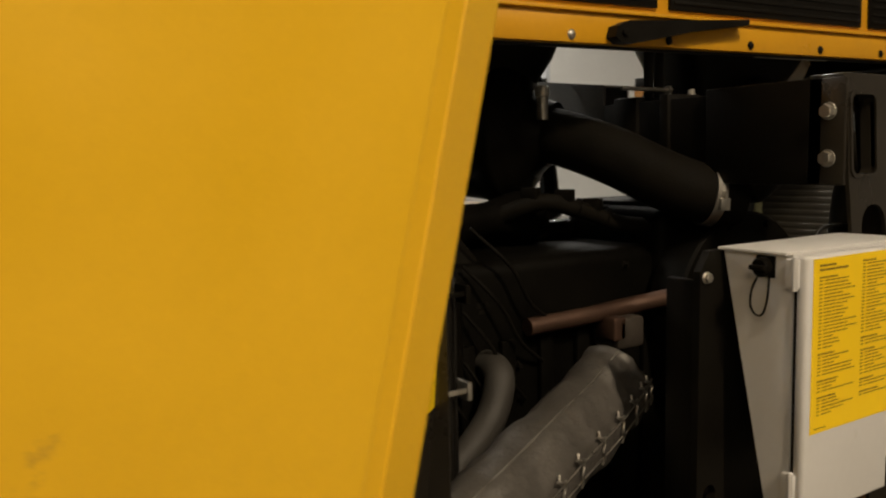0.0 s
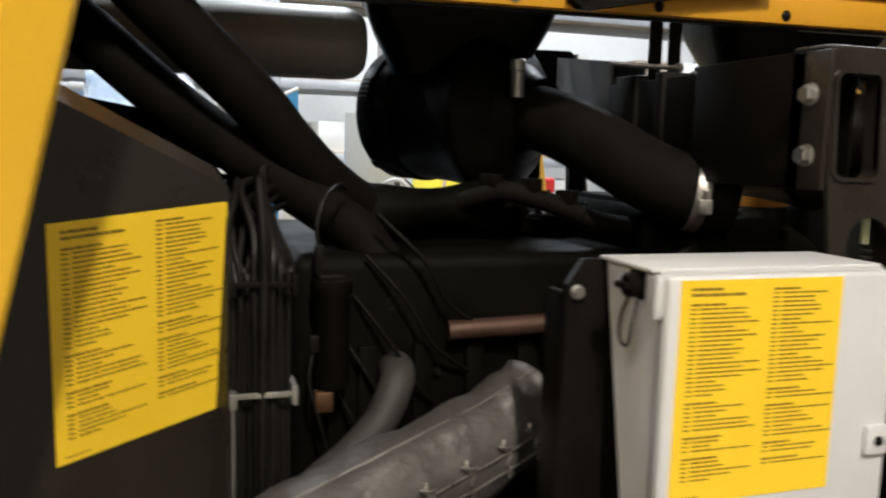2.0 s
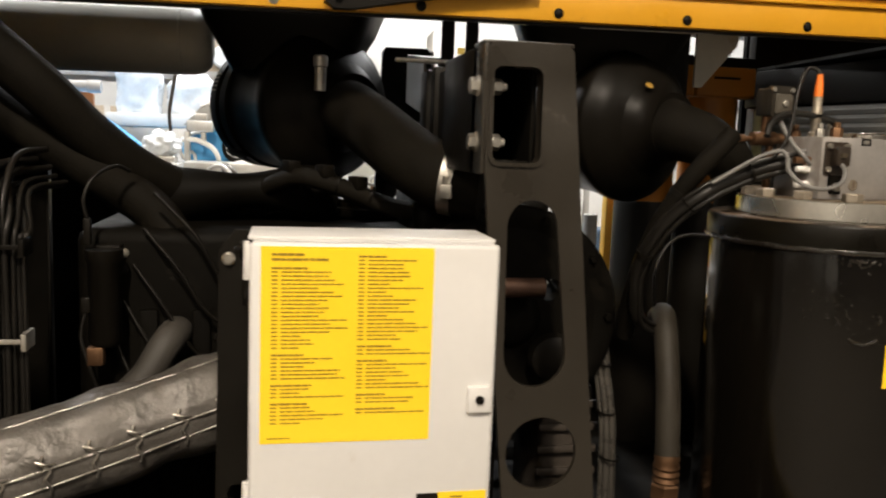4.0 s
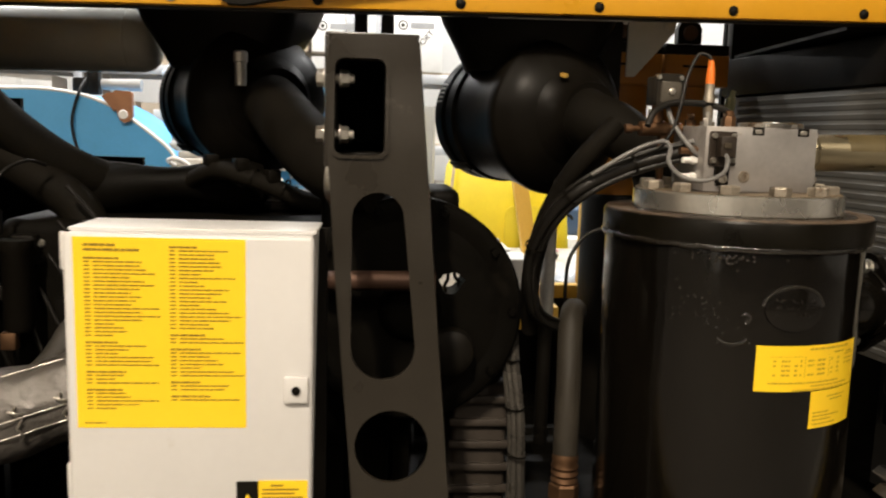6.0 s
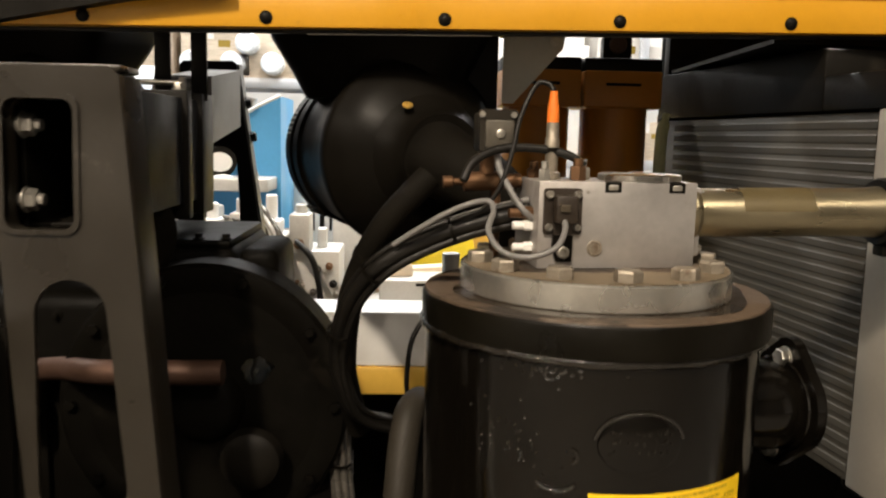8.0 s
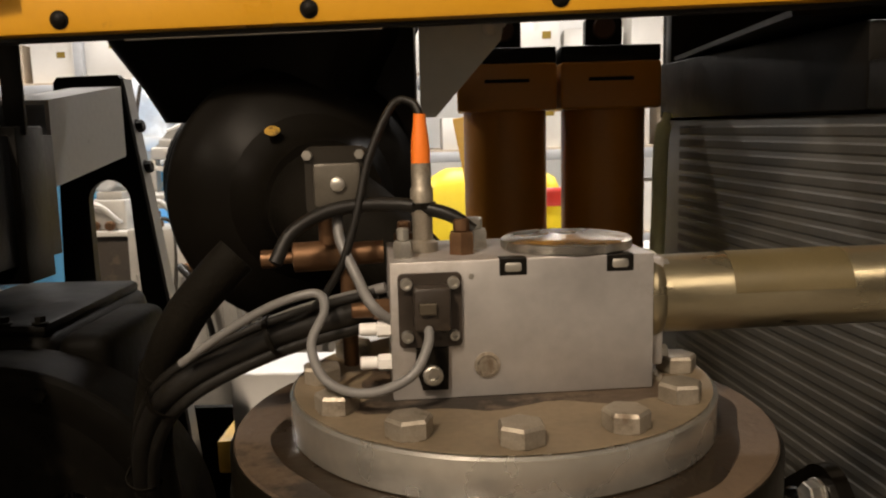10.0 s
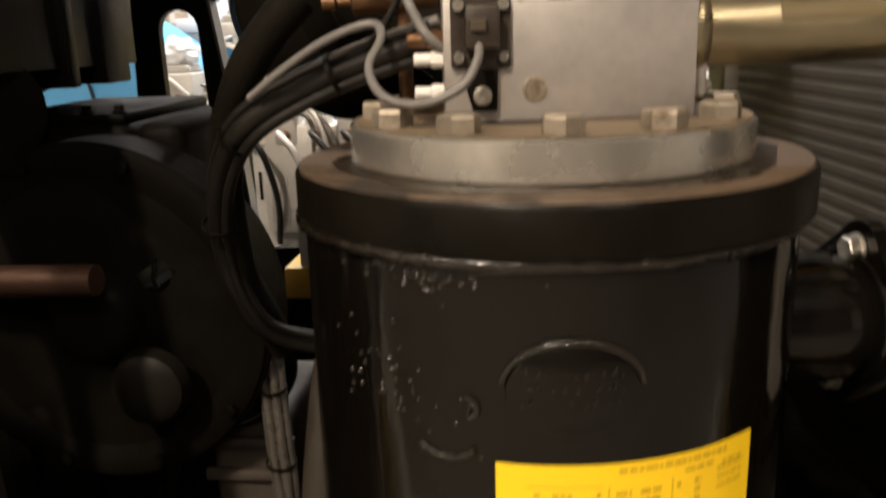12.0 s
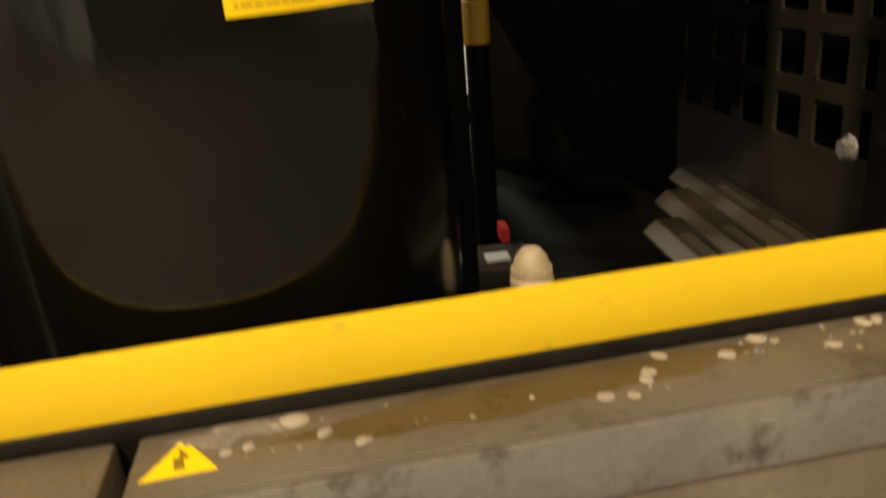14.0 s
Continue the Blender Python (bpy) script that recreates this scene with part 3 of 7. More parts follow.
add_plate(sign, [(-0.003, -0.014), (0.004, -0.014), (0.002, -0.002), (0.006, -0.002), (-0.002, 0.012), (-0.001, 0.0), (-0.005, 0.0)], [], SILL_TILT @ pose(2.316, 0.832, 0.8429, 0, 0, 2), 0.0003)
part("printed_sign", sign, INK_SOFT, triangle)

# ---- yellow side panel, raked edge ----
panel = thing("side_panel", (0.0, 0.78, 0.83), "large plain yellow side panel with a folded raked edge", "panel")


def raked(section, z0, z1, x_at=0.623, z_at=1.476, rake=0.235):
    bm = bmesh.new()
    rows = []
    for k in range(9):
        z = z0 + (z1 - z0) * k / 8
        rows.append([bm.verts.new((x + (rake * (z - z_at) if x > 0 else 0), y, z)) for x, y in section])
    n = len(section)
    for lo, hi in zip(rows, rows[1:]):
        for j in range(n):
            bm.faces.new((lo[j], lo[(j + 1) % n], hi[(j + 1) % n], hi[j]))
    bm.faces.new(rows[0])
    bm.faces.new(rows[-1])
    return bm


part("skin", raked([(-1.0, 0.732), (0.527, 0.732), (0.530, 0.7332), (0.5315, 0.735), (0.5455, 0.7625), (0.5475, 0.765), (0.551, 0.7662), (0.572, 0.7705), (0.5745, 0.7692), (0.577, 0.7712), (0.617, 0.782), (0.622, 0.786), (0.623, 0.793),
                    (0.620, 0.83), (0.612, 0.83), (0.612, 0.796), (0.538, 0.778), (0.522, 0.742), (-1.0, 0.742)], 0.832, 2.15), YELLOW, panel, "", 28)
part("inner_frame", raked([(-1.0, 0.745), (0.50, 0.745), (0.532, 0.785), (0.60, 0.80), (0.60, 0.84), (-1.0, 0.84)], 0.832, 2.14), SATIN_BLACK, panel, "", 28)


# ---- printed stickers ----
def sticker_lines(w, h, seed, m, lift=0.0006):
    """The many short print lines of a sheet, drawn from the top left corner."""
    r = random.Random(seed)
    bm = bmesh.new()

    def bar(x, z, length, tall):
        vs = [bm.verts.new(m @ Vector(p)) for p in ((x, z, lift), (x + length, z, lift), (x + length, z - tall, lift), (x, z - tall, lift))]
        bm.faces.new(vs)

    def words(x, z, length, tall):
        at = 0.0
        while at < length:
            run = r.uniform(0.004, 0.017)
            bar(x + at, z, min(run, length - at), tall)
            at += run + 0.0011

    words(0.014, -0.009, 0.043, 0.0034)
    words(0.014, -0.0155, 0.075, 0.0034)
    for col, (x, z, groups) in enumerate(((0.014, -0.0275, (21, 7, 4, 6)), (0.128, -0.011, (22, 3, 8, 3, 2)))):
        for g in groups:
            words(x, z, r.uniform(0.035, 0.06), 0.0026)
            z -= 0.0054
            for _ in range(g - 1):
                bar(x, z, 0.008, 0.0019)
                words(x + 0.0125, z, r.uniform(0.022, 0.09), 0.0019)
                z -= 0.0054
                if z < -h + 0.017:
                    break
            z -= 0.004
            if z < -h + 0.02:
                break
    words(0.010, -h + 0.008, 0.03, 0.0016)
    return bm


# ---- control cabinet ----
CX0, CX1, CY0, CY1, CZ0, CZ1 = 1.272, 1.610, 0.831, 0.984, 1.000, 1.412
cabinet = thing("control_cabinet", (1.44, 0.92, CZ0), "light grey wedge-shaped steel control cabinet with a yellow message sheet", "cabinet")
body = bmesh.new()
add_plate(body, [(CY0 + 0.026, CZ0 + 0.002), (0.897, CZ0 + 0.002), (CY1 - 0.002, CZ1 - 0.006), (CY1 - 0.006, CZ1 - 0.002), (CY0 + 0.026, CZ1 - 0.002)], [],
          Matrix(((0, 0, 1, CX0 + 0.004), (1, 0, 0, 0), (0, 1, 0, 0), (0, 0, 0, 1))), CX1 - CX0 - 0.008)
add_box(body, CX0 - 0.003, CX1 + 0.001, CY0 + 0.034, CY1 + 0.006, CZ1 - 0.004, CZ1 + 0.001, 0.0015)
part("body", body, CABINET, cabinet, "", 40)
part("door", box(CX0, CX1, CY0, CY0 + 0.019, CZ0, CZ1 - 0.003, 0.007, 3), CABINET, cabinet, "light grey door with rounded edges", 40)
part("door_gasket", box(CX0 + 0.008, CX1 - 0.008, CY0 + 0.019, CY0 + 0.026, CZ0 + 0.008, CZ1 - 0.008), RUBBER, cabinet)
for z in (1.382, 1.05):
    hg = bmesh.new()
    add_box(hg, CX0 - 0.006, CX0 + 0.006, CY0 + 0.012, CY0 + 0.034, z - 0.022, z + 0.022, 0.002)
    add_lathe(hg, disc_profile(0.0045, -0.026, 0.026, 0.001), 12, Matrix.Translation((CX0 - 0.004, CY0 + 0.018, z)))
    part("hinge", hg, CABINET, cabinet, "", 40)
lock = bmesh.new()
add_box(lock, 1.570, 1.604, CY0 - 0.008, CY0 + 0.001, 1.173, 1.211, 0.0025)
lock_ob = part("lock", lock, CABINET, cabinet, "square lock plate", 40)
cyl_lock = bmesh.new()
add_lathe(cyl_lock, [(0, 0), (0.0062, 0), (0.0062, 0.003), (0.0045, 0.0035), (0.0045, 0.0015), (0, 0.0015)], 20, Matrix.Translation((1.587, CY0 - 0.008, 1.192)) @ FACE_Y)
add_box(cyl_lock, 1.5842, 1.5898, CY0 - 0.0115, CY0 - 0.009, 1.191, 1.193, 0.0005)
part("lock_barrel", cyl_lock, SATIN_BLACK, lock_ob, "dark double-bit barrel", 40)
sheet = part("message_sheet", box(1.2865, 1.5170, CY0 - 0.0009, CY0 + 0.0002, 1.1355, 1.4040, 0), STICKER, cabinet, "yellow printed message sheet")
part("printed_text", sticker_lines(0.2305, 0.2685, 3, Matrix.Translation((1.2865, CY0 - 0.0009, 1.404)) @ FACE_Y), INK_SOFT, sheet)
small = part("warning_sheet", box(1.534, 1.6035, CY0 - 0.0009, CY0 + 0.0002, 1.004, 1.0565, 0), STICKER, cabinet, "small yellow caution sheet")
dark = bmesh.new()
add_box(dark, 1.503, 1.534, CY0 - 0.0009, CY0 + 0.0002, 1.004, 1.0555, 0)
part("dark_field", dark, SATIN_BLACK, cabinet, "dark field with a warning triangle")
tri = bmesh.new()
add_plate(tri, [(-0.012, -0.011), (0.012, -0.011), (0, 0.011)], [], Matrix.Translation((1.5185, CY0 - 0.001, 1.026)) @ FACE_Y, 0.0004)
part("warning_triangle", tri, STICKER, cabinet)
lines = bmesh.new()
for k in range(7):
    add_box(lines, 1.539 + (0.012 if k == 0 else 0), 1.539 + (0.03 if k == 0 else 0.058 - 0.006 * (k % 3)), CY0 - 0.0014, CY0 - 0.0008, 1.048 - 0.006 * k, 1.0505 - 0.006 * k)
part("printed_text", lines, INK_SOFT, small)
# key switch with its captive wire on the side
ks = bmesh.new()
KS = Matrix.Translation((CX0 + 0.004, 0.903, 1.388)) @ pose(0, 0, 0, 0, -90, 0)
add_box(ks, -0.017, 0.017, -0.017, 0.017, 0, 0.004, 0.002, m=KS)
add_lathe(ks, [(0.014, 0.004), (0.0155, 0.006), (0.0155, 0.016), (0.012, 0.019), (0.009, 0.018), (0, 0.018)], 18, KS)
add_box(ks, -0.004, 0.004, -0.013, 0.013, 0.018, 0.028, 0.002, m=KS)
socket = part("socket", ks, PLASTIC_BLACK, cabinet, "black round service socket", 35)
part("captive_wire", sweep([(1.270, 0.894, 1.372), (1.262, 0.890, 1.345), (1.262, 0.897, 1.318), (1.262, 0.909, 1.312), (1.263, 0.921, 1.325), (1.266, 0.922, 1.350), (1.270, 0.915, 1.371)], 0.0018, 6, 5), PLASTIC_BLACK, socket, "thin captive wire loop", 60)
back = bmesh.new()
add_plate(back, [(1.215, 0.70), (1.62, 0.70), (1.62, 1.404), (1.245, 1.408), (1.222, 1.375)], [ring_of(1.25, 1.0, 0.015)], Matrix.Translation((0, 0.999, 0)) @ FACE_Y, 0.014)
add_box(back, 1.226, 1.24, 0.9992, 1.06, 0.66, 1.36, 0.002)
bracket = lone("cabinet_bracket", back, SATIN_BLACK, "black steel plate carrying the control cabinet", "bracket", smooth=30)
bolt_bm = bmesh.new()
add_hex(bolt_bm, Matrix.Translation((1.236, 0.985, 1.365)) @ FACE_Y, 0.008, 0.006, 0.010)
part("bolt", bolt_bm, ZINC, bracket, "bright hexagon bolt", 30)

# ---- upright support plate with cut-outs, and the cross beam ----
support = thing("support_plate", (1.72, 0.98, 0.66), "dark grey upright steel plate with oblong and round cut-outs", "support")
SP = Matrix.Translation((0, 0.996, 1.70)) @ pose(0, 0, 0, -2.8, 0, 0) @ Matrix.Translation((0, 0, -1.70)) @ FACE_Y


def tapered_slot(xa, za, ra, xb, zb, rb, n=10):
    """An oblong hole, narrower at its top end a."""
    out = []
    for k in range(n + 1):
        a = math.pi * k / n
        out.append((xa + ra * math.cos(a), za + ra * math.sin(a)))
    for k in range(n + 1):
        a = math.pi + math.pi * k / n
        out.append((xb + rb * math.cos(a), zb + rb * math.sin(a)))
    return out


face = bmesh.new()
add_plate(face, [(1.618, 1.694), (1.626, 1.702), (1.745, 1.704), (1.756, 1.694), (1.846, 0.66), (1.690, 0.66), (1.664, 0.967), (1.632, 1.33), (1.622, 1.47), (1.618, 1.515)],
          [rounded(1.628, 1.706, 1.519, 1.666, 0.014), tapered_slot(1.698, 1.421, 0.041, 1.709, 1.216, 0.051), ring_of(1.7255, 1.056, 0.059, 32)], SP, 0.008)
part("web", face, DARK_PLATE, support, "", 40)
flange = bmesh.new()
rows = []
for z in (0.66, 0.95, 1.25, 1.5, 1.694):
    xr = 1.8465 - 0.0895 * (z - 0.66) / 1.034
    yr = 0.996 - 0.049 * (1.70 - z)
    rows.append([flange.verts.new(v) for v in ((xr - 0.004, yr - 0.0075, z), (xr - 0.0005, yr - 0.004, z), (xr + 0.001, yr + 0.004, z), (xr + 0.001, yr + 0.06, z), (xr - 0.008, yr + 0.06, z))])
for q, p in zip(rows, rows[1:]):
    for j in range(5):
        flange.faces.new((q[j], q[(j + 1) % 5], p[(j + 1) % 5], p[j]))
flange.faces.new(rows[0])
flange.faces.new(rows[-1])
part("side_flange", flange, DARK_PLATE, support, "", 40)
left_flange = bmesh.new()
add_box(left_flange, 1.612, 1.620, 0.985, 1.06, 1.50, 1.70, 0.003)
add_box(left_flange, 1.612, 1.757, 0.990, 1.06, 1.698, 1.706, 0.003)
part("mounting_lug", left_flange, DARK_PLATE, support, "", 40)
rim = bmesh.new()
add_plate(rim, rounded(1.622, 1.712, 1.513, 1.672, 0.017), [rounded(1.628, 1.706, 1.519, 1.666, 0.014)], SP @ Matrix.Translation((0, 0, -0.02)), 0.032)
part("window_rim", rim, DARK_PLATE, support, "raised rim round the rectangular window", 40)
for z in (1.637, 1.550):
    b = bmesh.new()
    mb = Matrix.Translation((1.612, 1.018, z)) @ pose(0, 0, 0, 0, -90, 0)
    add_hex(b, mb, 0.0135, 0.011, 0.0165)
    add_lathe(b, disc_profile(0.0075, -0.045, 0, 0.001), 12, mb)
    add_hex(b, mb @ pose(0, 0, -0.022, 180, 0, 0), 0.0135, 0.012, 0.016)
    part("beam_bolt", b, ZINC, support, "zinc-plated hexagon bolt and nut", 30)
beam = thing("cross_beam", (1.665, 1.5, 1.51), "black box-section cross beam above the engine", "beam")
bb = bmesh.new()
for bx0, bx1, bz0, bz1 in ((1.622, 1.629, 1.515, 1.688), (1.705, 1.712, 1.515, 1.688), (1.6292, 1.7048, 1.515, 1.522), (1.6292, 1.7048, 1.681, 1.688)):
    add_box(bb, bx0, bx1, 1.035, 1.62, bz0, bz1, 0.002)
add_box(bb, 1.612, 1.62, 1.03, 1.30, 1.50, 1.70, 0.003)
part("box_section", bb, SATIN_BLACK, beam, "", 40)
far_sec = bmesh.new()
far_side = [(1.6205, 1.612), (1.885, 1.648), (1.885, 1.770), (1.6205, 1.738)]
TO_Y = Matrix(((0, 0, 1, 0), (1, 0, 0, 0), (0, 1, 0, 0), (0, 0, 0, 1)))
for bx in (1.624, 1.704):
    add_plate(far_sec, far_side, [], Matrix.Translation((bx, 0, 0)) @ TO_Y, 0.006)
add_plate(far_sec, [(1.6205, 1.612), (1.885, 1.648), (1.885, 1.654), (1.6205, 1.618)], [], Matrix.Translation((1.6302, 0, 0)) @ TO_Y, 0.0736)
add_plate(far_sec, [(1.6205, 1.732), (1.885, 1.764), (1.885, 1.770), (1.6205, 1.738)], [], Matrix.Translation((1.6302, 0, 0)) @ TO_Y, 0.0736)
# Lighter grey here stands for the bright background mirrored in the gloss.
part("far_section", far_sec, LIT_SECTION, beam, "far section of the beam, greyed for a bright reflection", 40)
for y, w, mat in ((1.405, 0.025, SATIN_BLACK), (1.50, 0.075, SATIN_BLACK)):
    st = bmesh.new()
    add_box(st, 1.612, 1.722, y, y + w, 1.49, 1.70, 0.003)
    part("strap_bracket", st, mat, beam, "", 40)
    sb_bm = bmesh.new()
    add_hex(sb_bm, Matrix.Translation((1.705, y + w / 2, 1.70)), 0.008, 0.010, 0.011)
    part("strap_bolt", sb_bm, ZINC, beam, "bright bolt", 30)
for x, y in ((1.655, 1.50), (1.712, 1.52)):
    part("roof_hanger", box(x - 0.014, x + 0.014, y, y + 0.006, 1.688, 2.09, 0.001), SATIN_BLACK, beam, "flat black hanger strap", 40)
rod = bmesh.new()
add_lathe(rod, disc_profile(0.005, 0, 0.16, 0.001), 10, along((1.54, 1.477, 1.716), (1.70, 1.477, 1.716)))
add_hex(rod, along((1.69, 1.477, 1.716), (1.71, 1.477, 1.716)), 0.011, 0.010)
part("tie_rod", rod, ZINC, beam, "bright threaded tie rod", 30)
arch = bmesh.new()
add_plate(arch, [(1.53, 0.66), (1.553, 1.40), (1.562, 1.613), (1.566, 1.782), (1.574, 1.792), (1.684, 1.794), (1.692, 1.786), (1.745, 1.39), (1.81, 0.66)],
          [tapered_slot(1.652, 1.565, 0.039, 1.666, 0.98, 0.05)], Matrix.Translation((0, 1.955, 0)) @ FACE_Y, 0.02)
rear_plate = thing("rear_support_plate", (1.66, 1.945, 0.66), "black upright rear support plate with an arched cut-out", "support")
part("plate", arch, SATIN_BLACK, rear_plate, "", 40)
# Added grey strip stands for light on the plate's thickness.
flange = bmesh.new()
add_plate(flange, [(1.6935, 1.786), (1.6995, 1.786), (1.7525, 1.39), (1.7865, 1.00), (1.7805, 1.00), (1.7465, 1.39)], [], Matrix.Translation((0, 1.962, 0)) @ FACE_Y, 0.036)
part("lit_edge_strip", flange, LIT_SECTION, rear_plate, "grey strip added for the lit plate edge", 40)
for bx, bz in ((1.714, 1.700), (1.724, 1.625)):
    fb = bmesh.new()
    add_hex(fb, pose(bx - 0.006, 1.945, bz, 0, 83, 0), 0.011, 0.012, 0.015)
    part("bolt", fb, SATIN_BLACK, rear_plate, "", 30)


# ---- air filters ----
def air_filter(at, group, s=1.0):
    """A canister with its near face at the origin of at, its z axis pointing out of that face."""
    at = at @ Matrix.Diagonal((s, s, s, 1))
    ob = thing("air_filter", at.translation, "large black plastic air filter canister with ribbed end rings", "air filter", group)
    can = bmesh.new()
    add_lathe(can, [(0, -0.325), (0.115, -0.325), (0.128, -0.318), (0.132, -0.308), (0.150, -0.296), (0.154, -0.286), (0.154, -0.256), (0.148, -0.250), (0.148, -0.240), (0.155, -0.234), (0.156, -0.204), (0.150, -0.196),
                    (0.153, -0.12), (0.160, -0.06), (0.168, -0.03), (0.172, -0.012), (0.172, 0.002), (0.169, 0.010), (0.164, 0.014), (0.158, 0.024), (0.134, 0.046), (0.108, 0.063), (0.096, 0.070), (0.0, 0.072)], 64, at)
    part("canister", can, PLASTIC_BLACK, ob, "", 32)
    for a in (20, 140, 260):
        clip = bmesh.new()
        add_box(clip, -0.012, 0.012, 0.153, 0.161, -0.285, -0.205, 0.002, m=at @ pose(0, 0, 0, 0, 0, a))
        part("clip", clip, SATIN_BLACK, ob, "", 40)
    slots = bmesh.new()
    for k in range(5):
        for dz in (0, 0.012):
            add_box(slots, -0.002, 0.002, 0.1535, 0.1552, -0.283 + dz, -0.275 + dz, 0.0008, m=at @ pose(0, 0, 0, 0, 0, 62 + 4 * k))
    part("vent_slots", slots, GREY_PAINT, ob, "row of small vent slots")
    neck = bmesh.new()
    add_lathe(neck, [(0.0, 0.05), (0.108, 0.062), (0.094, 0.076), (0.083, 0.088), (0.076, 0.102), (0.073, 0.118), (0, 0.118)], 40, at)
    part("outlet_neck", neck, PLASTIC_BLACK, ob, "", 32)
    return ob


def hanger(cx, cy, group):
    """A tapered black duct from the hood down on to a filter."""
    bm = bmesh.new()
    rows = ((2.088, 0.226, 0.15), (1.86, 0.209, 0.14), (1.80, 0.188, 0.12), (1.745, 0.16, 0.095), (1.70, 0.14, 0.08))
    turn = Matrix.Translation((cx, cy, 0)) @ pose(0, 0, 0, 0, 0, -14)
    rings = []
    for z, wx, wy in rows:
        rings.append([bm.verts.new(turn @ Vector((px, py, z))) for px, py in rounded(-wx, wx, -wy, wy, 0.05, 4)])
    n = len(rings[0])
    for lo, hi in zip(rings, rings[1:]):
        for k in range(n):
            bm.faces.new((lo[k], lo[(k + 1) % n], hi[(k + 1) % n], hi[k]))
    bm.faces.new(rings[0])
    bm.faces.new(rings[-1])
    ob = thing("intake_duct", (cx, cy, 1.70), "tapered black intake duct hanging from the hood", "duct", group)
    part("funnel", bm, PLASTIC_BLACK, ob, "", 40)
    lip = bmesh.new()
    outer = [turn @ Vector((px, py, 0)) for px, py in rounded(-0.209, 0.209, -0.144, 0.144, 0.05, 4)]
    add_sweep(lip, [(p.x, p.y, 1.862) for p in outer + outer[:1]], 0.004, 6, 0)
    part("moulded_rim", lip, PLASTIC_BLACK, ob, "", 50)
    return ob


N2, N1 = Vector((2.092, 1.515, 1.601)), Vector((1.41, 1.715, 1.622))
F2 = along(N2, N2 + Vector((0.41, -0.91, -0.01)))
F1 = along(N1, N1 + Vector((0.50, -0.86, -0.01)))
air_filter(F2, "air filters under the hood")
air_filter(F1, "air filters under the hood")
hanger(2.035, 1.60, "intake ducts")
hanger(1.335, 1.79, "intake ducts")
fb = bmesh.new()
add_box(fb, 2.185, 2.243, 1.56, 1.566, 1.575, 2.088, 0.002)
add_box(fb, 2.237, 2.243, 1.566, 1.62, 1.575, 2.088, 0.002)
lone("filter_bracket", fb, SATIN_BLACK, "black angled upright bracket carrying the air filter", "bracket", smooth=30)
dot = lathe(disc_profile(0.0092, 0, 0.003, 0.001), 20, Matrix.Translation((2.079, 1.412, 1.684)) @ pose(0, 0, 0, 35, 0, 10))
knob = lathe([(0, 0), (0.03, 0), (0.024, 0.05), (0.02, 0.085), (0, 0.088)], 20, along((2.082, 1.505, 1.648), (2.079, 1.415, 1.660)))
lone("filter_boss", knob, PLASTIC_BLACK, "short black boss on the air filter cover", "boss", smooth=40)
lone("yellow_marker", dot, MARKER, "small round dull yellow marker on the air filter", "marker", smooth=40)
tap = bmesh.new()
add_lathe(tap, [(0, -0.05), (0.013, -0.05), (0.013, 0.0), (0.016, 0.002), (0.016, 0.022), (0.012, 0.026), (0, 0.026)], 16, Matrix.Translation((1.39, 1.575, 1.70)))
lone("filter_indicator", tap, ZINC, "small metal vacuum indicator on the air filter", "indicator", smooth=40)

# outlet hoses of the filters
out2 = thing("filter_hose", (2.06, 1.3, 1.5), "bent black rubber outlet hose of the air filter", "hose", "filter hoses")
part("end_cuff", lathe([(0.0700, -0.012), (0.0725, -0.011), (0.0725, 0.011), (0.0700, 0.012)], 34, along(N2 + Vector((0.03, -0.075, 0.0)), (2.143, 1.395, 1.590))), RUBBER, out2, "black rubber cuff", 40)
part("hose", sweep([N2 + Vector((0.03, -0.075, 0.0)), (2.143, 1.395, 1.590), (2.195, 1.345, 1.565), (2.26, 1.345, 1.50), (2.28, 1.37, 1.40), (2.28, 1.38, 1.2)], lambda s: 0.070 - 0.022 * min(1, s * 1.8), 26, 6), FABRIC_HOSE, out2, "", 50)
bleed = thing("breather_hose", (2.0, 1.22, 1.4), "thin black breather hose bending down to the engine", "hose")
part("hose", sweep([(2.109, 1.117, 1.581), (2.101, 1.114, 1.573), (2.085, 1.112, 1.556), (2.062, 1.116, 1.530), (2.042, 1.128, 1.500), (2.026, 1.142, 1.468), (2.012, 1.158, 1.432), (2.002, 1.176, 1.395), (1.995, 1.200, 1.345), (1.992, 1.225, 1.290), (1.998, 1.262, 1.235), (2.01, 1.30, 1.17)], 0.0180, 18, 6), FABRIC_HOSE, bleed, "", 60)
part("hose_clamp", lathe([(0.0182, -0.005), (0.0198, -0.005), (0.0198, 0.005), (0.0182, 0.005)], 22, along((2.028, 1.140, 1.472), (2.012, 1.158, 1.432))), SATIN_BLACK, bleed, "dark hose clamp", 40)
out1 = thing("filter_hose", (1.55, 1.35, 1.5), "bent black rubber outlet hose with a bright clamp", "hose", "filter hoses")
part("hose", sweep([N1 + Vector((0.03, -0.05, 0.0)), (1.465, 1.58, 1.605), (1.51, 1.47, 1.563), (1.565, 1.385, 1.513), (1.605, 1.335, 1.487), (1.645, 1.307, 1.473), (1.67, 1.295, 1.469), (1.692, 1.286, 1.466)], 0.066, 24, 6), FABRIC_HOSE, out1, "", 50)
cl = bmesh.new()
add_lathe(cl, [(0.0665, -0.012), (0.069, -0.012), (0.069, 0.012), (0.0665, 0.012)], 36, along((1.635, 1.311, 1.4755), (1.675, 1.294, 1.4685)))
clamp = part("hose_clamp", cl, ZINC, out1, "bright worm-drive hose clamp", 40)
wd = bmesh.new()
